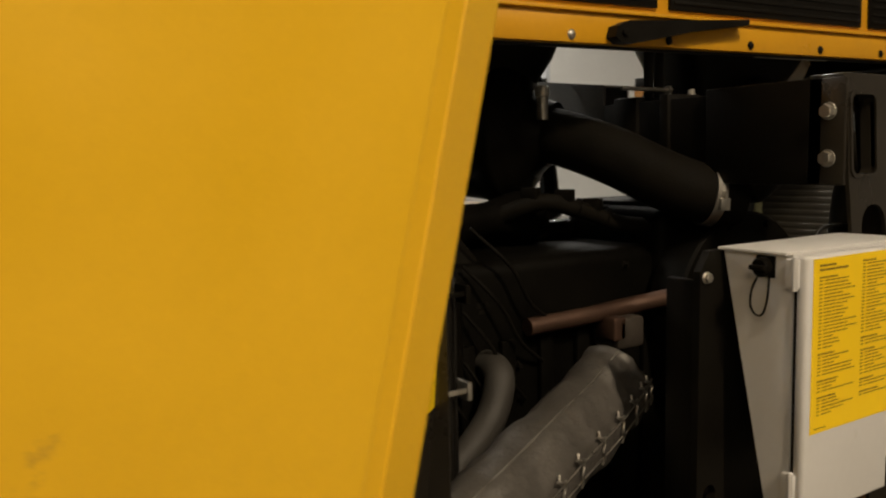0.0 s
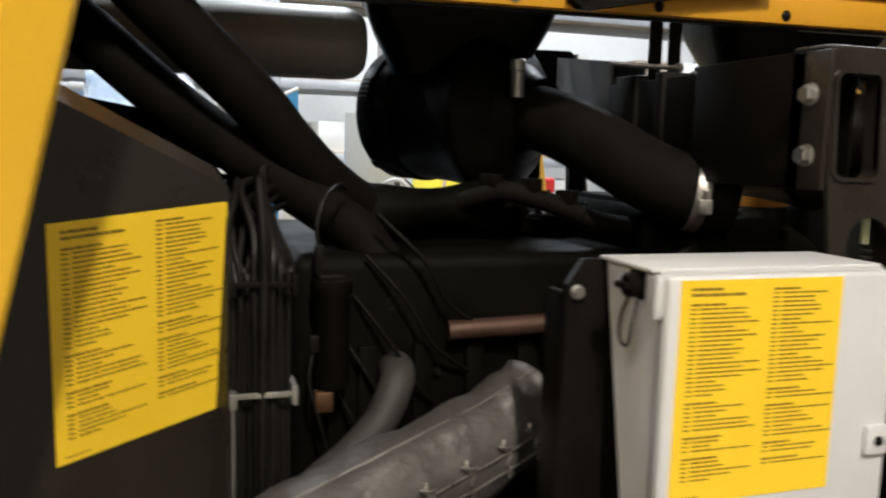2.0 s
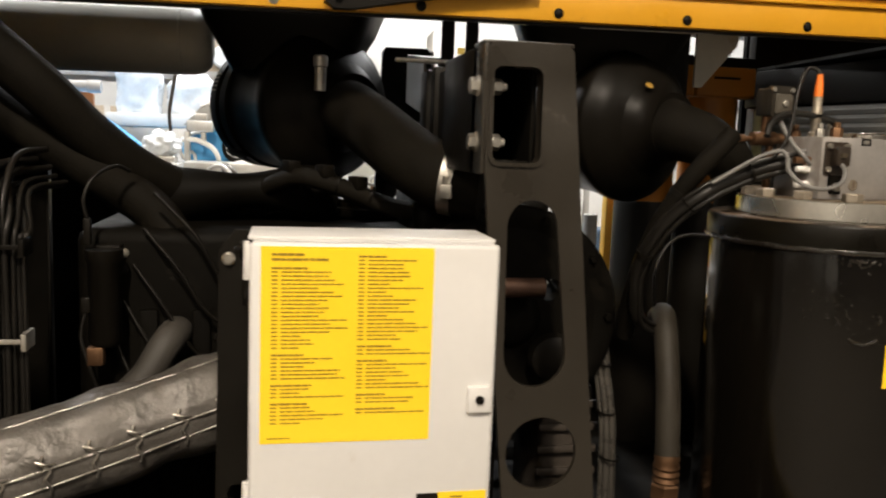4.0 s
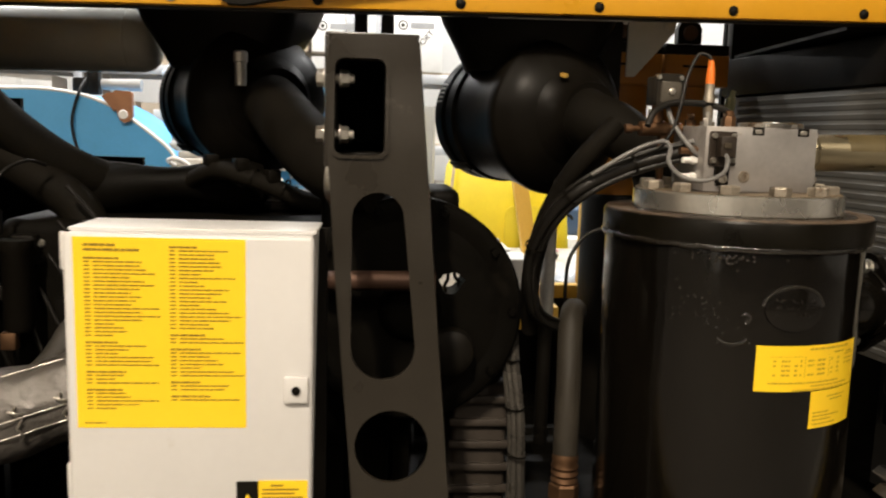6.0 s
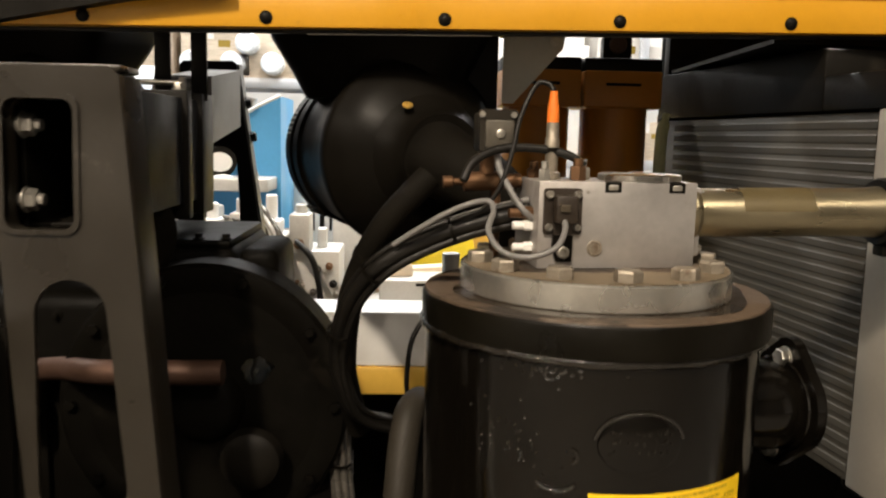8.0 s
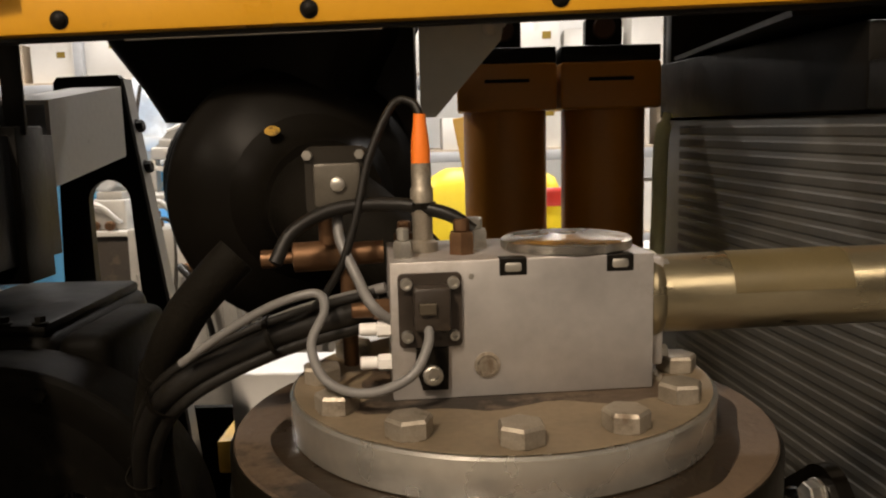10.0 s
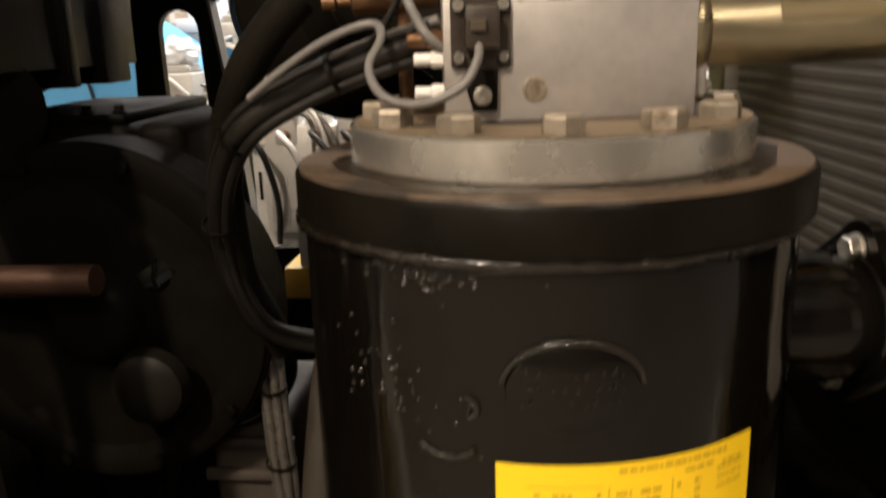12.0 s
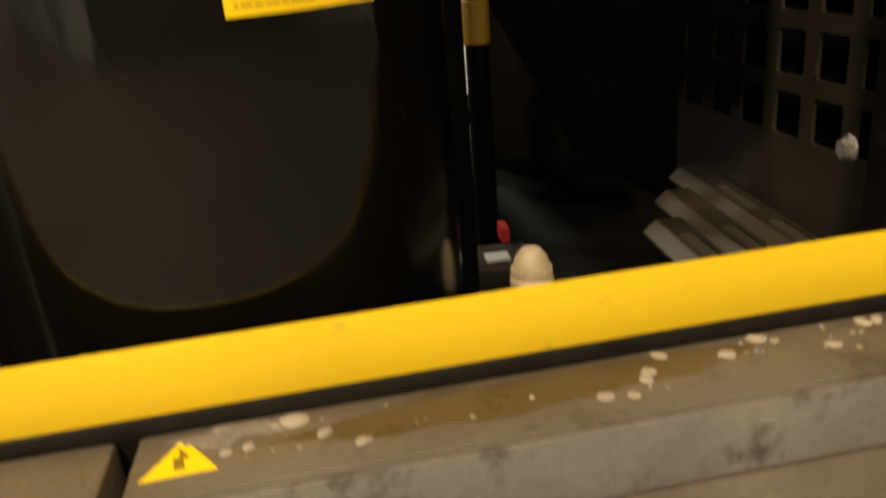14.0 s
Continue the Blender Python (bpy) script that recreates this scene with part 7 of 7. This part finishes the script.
lampo = part("work_lamp", lathe([(0, -0.02), (0.060, -0.02), (0.086, 0.015), (0.092, 0.055), (0.084, 0.062), (0, 0.055)], 30, lamp_at @ FACE_Y), SATIN_BLACK, bm2, "black round work lamp", 40)
part("lens", lathe([(0, 0.074), (0.04, 0.071), (0.068, 0.063), (0.070, 0.056), (0, 0.056)], 30, lamp_at @ pose(0, 0, -0.008) @ FACE_Y @ Matrix.Diagonal((1, 0.76, 1, 1))), WHITE_PLASTIC, lampo, "white lamp lens", 40)
cover = bmesh.new()
add_plate(cover, [(0.77, 1.600), (0.80, 1.585), (0.98, 1.655), (1.10, 1.712), (1.24, 1.782), (1.26, 1.82), (1.20, 1.835), (1.02, 1.765), (0.86, 1.70)], [], Matrix.Translation((0, M2 - 0.02, 0)) @ FACE_Y, 0.07, 0.006)
part("folded_cover", cover, GREY_SHEET, bm2, "folded light grey cover", 30)
part("cover_lip", sweep([(0.86, M2 - 0.092, 1.704), (1.02, M2 - 0.092, 1.768), (1.20, M2 - 0.092, 1.838)], 0.008, 8, 4), WHITE_PLASTIC, bm2, "white lip", 50)
vb = bmesh.new()
add_box(vb, 0.79, 0.93, M2 - 0.15, M2 - 0.04, 1.565, 1.625, 0.010, 3)
add_box(vb, 0.83, 0.90, M2 - 0.14, M2 - 0.05, 1.625, 1.665, 0.008, 3)
add_box(vb, 0.775, 0.805, M2 - 0.13, M2 - 0.06, 1.40, 1.57, 0.006, 2)
add_box(vb, 0.865, 0.89, M2 - 0.12, M2 - 0.06, 1.49, 1.57, 0.004, 2)
part("valve_block", vb, PALE_METAL, bm2, "pale valve block on brackets", 40)
part("rod", sweep([(0.735, M2 - 0.07, 1.93), (0.715, M2 - 0.09, 1.80), (0.695, M2 - 0.09, 1.66), (0.70, M2 - 0.07, 1.55)], 0.010, 8, 5), CAST, bm2, "thin dark rod", 60)
part("hose", sweep([(0.77, M2 - 0.10, 1.515), (0.82, M2 - 0.13, 1.522), (0.87, M2 - 0.13, 1.510), (0.925, M2 - 0.12, 1.478), (0.955, M2 - 0.10, 1.43), (0.96, M2 - 0.08, 1.37)], 0.014, 10, 6), WHITE_PLASTIC, bm2, "bent white hose", 60)
part("hose", sweep([(1.02, M2 - 0.12, 1.36), (1.06, M2 - 0.16, 1.395), (1.13, M2 - 0.17, 1.40), (1.19, M2 - 0.15, 1.36), (1.21, M2 - 0.12, 1.29)], 0.015, 10, 6), WHITE_PLASTIC, bm2, "bent white hose", 60)
part("wire", sweep([(1.10, M2 - 0.02, 1.70), (1.16, M2 - 0.03, 1.60), (1.22, M2 - 0.03, 1.50), (1.27, M2 - 0.05, 1.40)], 0.004, 6, 5), PALE_METAL, bm2, "thin wire", 60)
part("ledge", box(0.79, 1.36, M2 - 0.30, M2 - 0.001, 1.335, 1.405, 0.010, 3), PALE_METAL, bm2, "pale ledge under the lamp", 40)

# small manifold on a stand, with brass knobs and crumpled film
mf = thing("valve_manifold", (0.70, 4.2, 0), "pale valve manifold with brass knobs over a white shelf", "valve manifold")
mb = bmesh.new()
add_box(mb, 0.615, 0.79, 4.10, 4.30, 1.262, 1.40, 0.010, 3)
add_box(mb, 0.65, 0.77, 4.12, 4.28, 1.40, 1.435, 0.008, 3)
part("block", mb, PALE_METAL, mf, "pale block", 40)
part("shelf", box(0.595, 0.81, 4.05, 4.32, 1.238, 1.2615, 0.004), WHITE_PLASTIC, mf, "white shelf", 40)
part("cabinet_body", box(0.62, 0.79, 4.10, 4.30, 0.05, 1.2375, 0.008), CAST, mf, "dull dark lower body", 40)
part("foot", box(0.60, 0.81, 4.08, 4.32, 0.0, 0.0495, 0.006), SATIN_BLACK, mf, "", 40)
for kx in (0.655, 0.725):
    part("knob", lathe([(0, 0), (0.014, 0), (0.014, 0.018), (0.022, 0.022), (0.022, 0.040), (0.016, 0.046), (0, 0.046)], 16, pose(kx, 4.10, 1.285) @ FACE_Y), BRASS, mf, "brass knob", 40)
part("hose", sweep([(0.64, 4.10, 1.36), (0.62, 4.04, 1.385), (0.66, 4.00, 1.40), (0.72, 4.01, 1.375), (0.76, 4.05, 1.32), (0.765, 4.09, 1.30)], 0.011, 9, 6), WHITE_PLASTIC, mf, "bent white hose", 60)
crumple = bmesh.new()
bmesh.ops.create_icosphere(crumple, subdivisions=4, radius=1.0)
for v in crumple.verts:
    q = v.co.copy()
    k = 1.0 + 0.28 * noise.noise(q * 2.3) + 0.16 * noise.noise(q * 6.0)
    v.co = Vector((0.695 + 0.095 * k * q.x, 4.20 + 0.085 * k * q.y, 1.4355 + max(0.0, 0.048 + 0.075 * k * q.z)))
lone("crumpled_film", crumple, FILM, "crumpled clear film lying on the valve manifold", "film", smooth=70)

# pale cabinet between the machines, with film-wrapped goods on it
pc = thing("pale_cabinet", (0.58, 5.6, 0), "tall pale grey cabinet with a white top edge", "cabinet")
part("body", box(0.20, 0.90, 5.45, 5.95, 0.0, 1.59, 0.008), PALE_METAL, pc, "", 40)
part("top_edge", box(0.18, 0.92, 5.43, 5.97, 1.5905, 1.675, 0.006), WHITE_PLASTIC, pc, "white top edge", 40)
for gx0, gx1, gy, g0, g1, lab in ((0.20, 0.52, 5.65, 1.6752, 2.06, "pack wrapped in crinkled clear film on the cabinet"), (0.50, 0.90, 5.72, 1.6752, 1.96, "low pack wrapped in white film on the cabinet")):
    pack = bmesh.new()
    n_u, n_v = 26, 12
    rows_ = []
    for j in range(n_v + 1):
        v = j / n_v
        ring = []
        for i in range(n_u):
            a = 2 * math.pi * i / n_u
            r = 1.0 / max(abs(math.cos(a)), abs(math.sin(a))) ** 0.75
            shrink = 1.0 - 0.45 * max(0.0, v - 0.7) / 0.3
            p = Vector(((gx0 + gx1) / 2 + (gx1 - gx0) / 2 * 0.92 * r / 1.1 * math.cos(a) * shrink, gy + 0.16 * r * math.sin(a) * shrink, g0 + (g1 - g0) * v))
            wob = 0.03 * noise.noise(p * 9) + 0.014 * noise.noise(p * 26)
            ring.append(pack.verts.new(p + Vector((math.cos(a), math.sin(a), 0)) * wob if j else p))
        rows_.append(ring)
    for lo, hi in zip(rows_, rows_[1:]):
        for i in range(n_u):
            pack.faces.new((lo[i], lo[(i + 1) % n_u], hi[(i + 1) % n_u], hi[i]))
    pack.faces.new(rows_[0])
    pack.faces.new(rows_[-1])
    lone("wrapped_pack", pack, FILM, lab, "wrapped pack", "film-wrapped packs", smooth=70)

# pale equipment in front of the blue machines, seen past the filters
for x, y, h, lab in ((1.40, 3.75, 1.20, "pale grey hydraulic unit with fittings and hoses"), (1.85, 4.4, 1.25, "pale grey control unit on a stand"), (1.00, 4.08, 1.28, "pale grey hydraulic unit on a stand")):
    unit = thing("hydraulic_unit", (x, y, 0), lab, "hydraulic unit", "hydraulic units")
    b = bmesh.new()
    add_box(b, x - 0.16, x + 0.16, y - 0.12, y + 0.12, h - 0.45, h, 0.015)
    part("case", b, PALE_METAL, unit, "", 40)
    for k in range(8):
        part("fin", box(x - 0.14 + 0.035 * k, x - 0.125 + 0.035 * k, y - 0.128, y - 0.1202, h - 0.4, h - 0.2, 0.002), PALE_METAL, unit, "")
    s = bmesh.new()
    add_box(s, x - 0.04, x + 0.04, y - 0.04, y + 0.04, 0.03, h - 0.44, 0.006)
    add_box(s, x - 0.2, x + 0.2, y - 0.16, y + 0.16, 0.0, 0.04, 0.006)
    part("stand", s, SATIN_BLACK, unit, "", 40)
    for k in range(3):
        f = bmesh.new()
        add_lathe(f, [(0, 0), (0.024, 0), (0.024, 0.03), (0.014, 0.034), (0.014, 0.07), (0, 0.07)], 10, Matrix.Translation((x - 0.12 + 0.08 * k, y - 0.05, h)))
        part("fitting", f, BRASS if k % 2 else ZINC, unit, "", 30)
        part("hose", sweep([(x - 0.12 + 0.08 * k, y - 0.05, h + 0.06), (x - 0.12 + 0.07 * k, y - 0.09, h + 0.07 + 0.025 * ((k * 7) % 3)), (x - 0.02 + 0.05 * k, y - 0.16, h + 0.05 + 0.03 * ((k * 5) % 3)), (x + 0.08 + 0.05 * k, y - 0.19, h - 0.06 * k), (x + 0.05 + 0.06 * k, y - 0.18, h - 0.4)], 0.009 + 0.003 * (k % 3), 8, 6), PALE_METAL if k % 2 else CONDUIT_GREY, unit, "dull pale hose", 60)

tub = thing("yellow_container", (2.45, 4.6, 0.0), "large smooth yellow plastic container on a pale base", "container")
tb2 = bmesh.new()
rings = []
for z, w, d in ((0.62, 0.37, 0.28), (0.66, 0.39, 0.3), (1.36, 0.34, 0.27), (1.43, 0.31, 0.24), (1.47, 0.24, 0.19)):
    rings.append([tb2.verts.new((2.47 + px, 4.7 + py, z)) for px, py in rounded(-w, w, -d, d, 0.07, 4)])
n = len(rings[0])
for lo, hi in zip(rings, rings[1:]):
    for k in range(n):
        tb2.faces.new((lo[k], lo[(k + 1) % n], hi[(k + 1) % n], hi[k]))
tb2.faces.new(rings[0])
tb2.faces.new(rings[-1])
part("shell", tb2, YELLOW_TUB, tub, "", 40)
part("pressed_panel", plate(rounded(2.44, 2.74, 0.86, 1.16, 0.05, 5), [], Matrix.Translation((0, 4.410, 0)) @ FACE_Y, 0.016), YELLOW_TUB, tub, "raised panel", 40)
part("red_part", box(2.70, 2.82, 4.33, 4.384, 1.30, 1.39, 0.02, 3), RED, tub, "red moulded part", 40)
part("base", box(2.1, 2.84, 4.42, 4.98, 0.0, 0.62, 0.01), PALE_METAL, tub, "pale base", 40)
side = thing("pale_housing", (1.72, 5.2, 0), "pale grey slatted machine housing", "housing")
part("panel", box(1.35, 2.05, 5.1, 5.3, 0.0, 1.34, 0.01), PALE_METAL, side, "", 40)
for k in range(9):
    part("slot", box(1.42 + 0.06 * k, 1.45 + 0.06 * k, 5.092, 5.1005, 1.05, 1.22, 0.002), SATIN_BLACK, side, "dark slot")
gp = thing("metal_partition", (1.9, 5.0, 0), "plain light grey sheet-metal partition standing behind the bench", "partition")
part("sheet", box(1.72, 2.06, 4.98, 5.02, 0.0, 1.74, 0.004), GREY_SHEET, gp, "", 40)
part("edge_fold", box(2.045, 2.06, 4.95, 4.9798, 0.0, 1.74, 0.002), GREY_SHEET, gp, "folded edge", 40)
for px, tilt_y in ((2.00, 5), (2.10, -9)):
    lone("timber_lath", box(-0.008, 0.008, -0.006, 0.006, 0, 1.70, 0.002, 2, pose(px, 4.25, 0.0, 0, tilt_y, 0)), WOOD_PALE, "thin pale timber lath leaning in the hall", "lath", "timber laths", smooth=40)
plank = thing("ochre_beam", (2.55, 3.6, 0), "ochre painted beam leaning in the hall", "beam")
part("beam", box(-0.035, 0.035, -0.03, 0.03, 0, 1.75, 0.005, m=pose(2.62, 3.62, 0.0, 0, -10, 0)), OCHRE, plank, "", 40)
case = thing("tool_case", (3.1, 6.1, 0), "navy tool case on a pale bench", "tool case")
part("case", box(2.9, 3.35, 5.9, 6.25, 0.82, 1.02, 0.02), NAVY, case, "", 40)
part("handle", sweep([(3.05, 5.88, 0.95), (3.08, 5.85, 0.98), (3.17, 5.85, 0.98), (3.2, 5.88, 0.95)], 0.012, 8, 5), SATIN_BLACK, case, "", 60)
part("bench", box(2.4, 3.9, 5.7, 6.5, 0.0, 0.82, 0.01), WHITE_PLASTIC, case, "white bench", 40)
# louvres and small fittings on the valve stand's face
rv = random.Random(58)


def stand_clutter(stand):
    for k in range(9):
        part("louvre_slot", box(1.20 + 0.028 * k, 1.212 + 0.028 * k, 3.694, 3.6995, 0.88, 1.00, 0), SATIN_BLACK, stand, "dark louvre slot")
    for k in range(16):
        x, z = 1.50 + 0.018 * k, rv.uniform(0.86, 1.09)
        r = rv.uniform(0.010, 0.020)
        part("fitting", lathe([(0, 0), (r, 0), (r, 0.02), (0.7 * r, 0.024), (0.7 * r, 0.05), (0, 0.05)], 10, pose(x, 3.70, z) @ FACE_Y), rv.choice((BRASS, CAST, ZINC, PALE_METAL, SATIN_BLACK)), stand, "small pipe fitting", 40)
    for k in range(7):
        x, w, h = 1.19 + 0.083 * k, rv.uniform(0.018, 0.034), rv.uniform(0.04, 0.13)
        part("terminal", box(x - w, x + w, 3.80, 3.88, 1.1205, 1.1205 + h, 0.004), rv.choice((PALE_METAL, GREY_SHEET, CAST, WHITE_PLASTIC)), stand, "small terminal block", 40)


bench = thing("work_bench", (2.6, 3.6, 0), "pale grey work bench with an ochre edge, covered in small parts", "bench")
part("top", box(1.86, 3.3, 3.0, 4.25, 0.90, 0.94, 0.006), PALE_METAL, bench, "pale grey bench top", 40)
part("edge", box(1.86, 3.3, 2.975, 2.9995, 0.86, 0.945, 0.004), OCHRE, bench, "ochre edge strip", 40)
for lx in (1.92, 3.22):
    for ly in (3.06, 4.18):
        part("leg", box(lx - 0.03, lx + 0.03, ly - 0.03, ly + 0.03, 0, 0.90, 0.004), SATIN_BLACK, bench, "", 40)
for k, (tx, ty, tz, tl, turn) in enumerate(((1.98, 3.47, 1.0525, 0.24, 14), (2.05, 3.75, 0.9405, 0.50, 8), (2.10, 3.78, 0.9910, 0.46, 24))):
    lone("timber_offcut", box(-tl / 2, tl / 2, -0.05, 0.05, 0, 0.05, 0.004, 2, pose(tx, ty, tz, 0, 0, turn)), WOOD_PALE, "pale planed timber offcut lying on the bench", "timber", "timber offcuts", smooth=40)
gcase = thing("grey_case", (2.14, 3.4, 0.9405), "pale grey sheet-metal case with a dark slot handle on the bench", "case")
part("body", box(1.97, 2.31, 3.36, 3.60, 0.9405, 1.052, 0.008, 3), PALE_METAL, gcase, "", 40)
part("slot_handle", box(2.12, 2.215, 3.3565, 3.3605, 1.026, 1.038, 0.004), SATIN_BLACK, gcase, "dark slot handle", 40)
rt = thing("toy_car", (2.545, 3.79, 0.94), "red toy car with white mudguards on the bench", "toy car")
TM = pose(2.545, 3.79, 0.9405, 0, 0, 8)
car = bmesh.new()
add_box(car, -0.075, 0.020, -0.026, 0.026, 0.020, 0.050, 0.010, 3, m=TM)
add_box(car, -0.030, 0.030, -0.028, 0.028, 0.028, 0.082, 0.012, 3, m=TM)
add_box(car, 0.028, 0.080, -0.026, 0.026, 0.022, 0.055, 0.012, 3, m=TM)
part("body", car, RED, rt, "rounded red body", 40)
part("windscreen", box(-0.024, 0.024, -0.0292, -0.0283, 0.058, 0.076, 0.002, m=TM), SATIN_BLACK, rt, "dark side window")
for cx in (-0.045, 0.050):
    for side_y, sgn in ((-0.030, 1), (0.036, 1)):
        wheel = part("wheel", lathe(disc_profile(0.021, -0.003, 0.006, 0.002), 22, TM @ pose(cx, side_y, 0.0212) @ FACE_Y), RUBBER, rt, "black tyre", 40)
        part("rim", lathe(disc_profile(0.010, 0.0062, 0.0075, 0.0005), 16, TM @ pose(cx, side_y, 0.0212) @ FACE_Y), WHITE_PLASTIC, wheel, "white rim", 40)
    guard_bm = bmesh.new()
    add_sweep(guard_bm, [TM @ Vector((cx + 0.027 * math.cos(radians(a)), -0.031, 0.0215 + 0.027 * math.sin(radians(a)))) for a in (0, 30, 60, 90, 120, 150, 180)], 0.0045, 8, 3)
    part("mudguard", guard_bm, WHITE_PLASTIC, rt, "white mudguard", 50)
lone("blue_case", box(2.98, 3.3, 4.0, 4.2, 0.9405, 1.11, 0.02, 3), NAVY, "small navy tool case on the bench", "tool case", smooth=40)
pouch = lathe([(0, 0), (0.07, 0.0), (0.085, 0.02), (0.06, 0.05), (0.02, 0.065), (0, 0.066)], 18, Matrix.Translation((2.56, 3.1, 0.9402)) @ Matrix.Diagonal((1.2, 0.8, 1, 1)), 0.6)
lone("film_pouch", pouch, FILM, "crumpled clear film pouch lying on the bench", "pouch", smooth=60)
# valve stand behind the engine
vs_ = thing("valve_stand", (1.42, 3.6, 0), "pale hydraulic valve stand with brass unions and hoses", "hydraulic unit")
part("cabinet_body", box(1.17, 1.78, 3.7, 4.0, 0.0, 1.12, 0.012), PALE_METAL, vs_, "", 40)
part("seam", box(1.47, 1.478, 3.692, 3.6995, 0.1, 1.1, 0), SATIN_BLACK, vs_)
for k in range(4):
    x = 1.22 + 0.13 * k
    vb = bmesh.new()
    add_box(vb, x - 0.045, x + 0.045, 3.62, 3.76, 1.121, 1.26 + 0.03 * (k % 2), 0.01)
    add_lathe(vb, disc_profile(0.026, 1.25, 1.33 + 0.02 * (k % 3), 0.006), 14, Matrix.Translation((x, 3.69, 0)))
    part("valve_body", vb, PALE_METAL if k % 2 else WHITE_PLASTIC, vs_, "", 40)
    part("brass_union", lathe([(0, 0), (0.022, 0), (0.022, 0.03), (0.013, 0.035), (0.013, 0.06), (0, 0.06)], 8, Matrix.Translation((x, 3.62, 1.16)) @ FACE_Y), BRASS, vs_, "brass union", 30)
    part("hose", sweep([(x, 3.60, 1.16), (x + 0.01, 3.5, 1.18), (x + 0.08, 3.47, 1.10), (x + 0.10, 3.55, 0.9), (x + 0.06, 3.66, 0.7)], 0.013, 8, 6), PALE_METAL if k == 1 else RUBBER, vs_, "bent hose", 60)
stand_clutter(vs_)


def printed_carton(x0, x1, z1, mark_x, mark_z):
    c = thing("carton", ((x0 + x1) / 2, 8.85, 2.22), "large white export carton with a round printed mark", "carton", "cartons on the racks")
    part("box", box(x0, x1, 8.56, 9.15, 2.2205, z1, 0.006), WHITE_PLASTIC, c, "", 40)
    part("flap_seam", box(x0 + 0.01, x1 - 0.01, 8.6, 9.1, z1 + 0.0002, z1 + 0.004, 0), WHITE_PLASTIC, c)
    mark = bmesh.new()
    add_plate(mark, ring_of(mark_x, mark_z, 0.05, 28), [ring_of(mark_x, mark_z, 0.037, 28)], Matrix.Translation((0, 8.559, 0)) @ FACE_Y, 0.001)
    add_plate(mark, ring_of(mark_x, mark_z, 0.02, 18), [], Matrix.Translation((0, 8.559, 0)) @ FACE_Y, 0.001)
    part("round_mark", mark, INK, c, "dark round printed mark")
    part("print_bar", box(mark_x + 0.08, mark_x + 0.33, 8.5575, 8.559, mark_z - 0.03, mark_z + 0.03, 0), INK_GREY, c, "grey printed bar")
    return c


crate = printed_carton(1.74, 2.36, 2.80, 1.94, 2.70)
word = bpy.data.curves.new("printed_word", "FONT")
word.body, word.size, word.extrude = "EXPORT", 0.09, 0.0005
word.align_x = "CENTER"
word.materials.append(INK)
word_ob = new("printed_word", word)
word_ob.parent = crate
word_ob.matrix_parent_inverse = base_of(crate).inverted()
word_ob.matrix_basis = Matrix.Translation((2.16, 8.5585, 2.50)) @ FACE_Y @ pose(0, 0, 0, 0, 0, 48)
printed_carton(0.99, 1.33, 2.78, 1.10, 2.66)
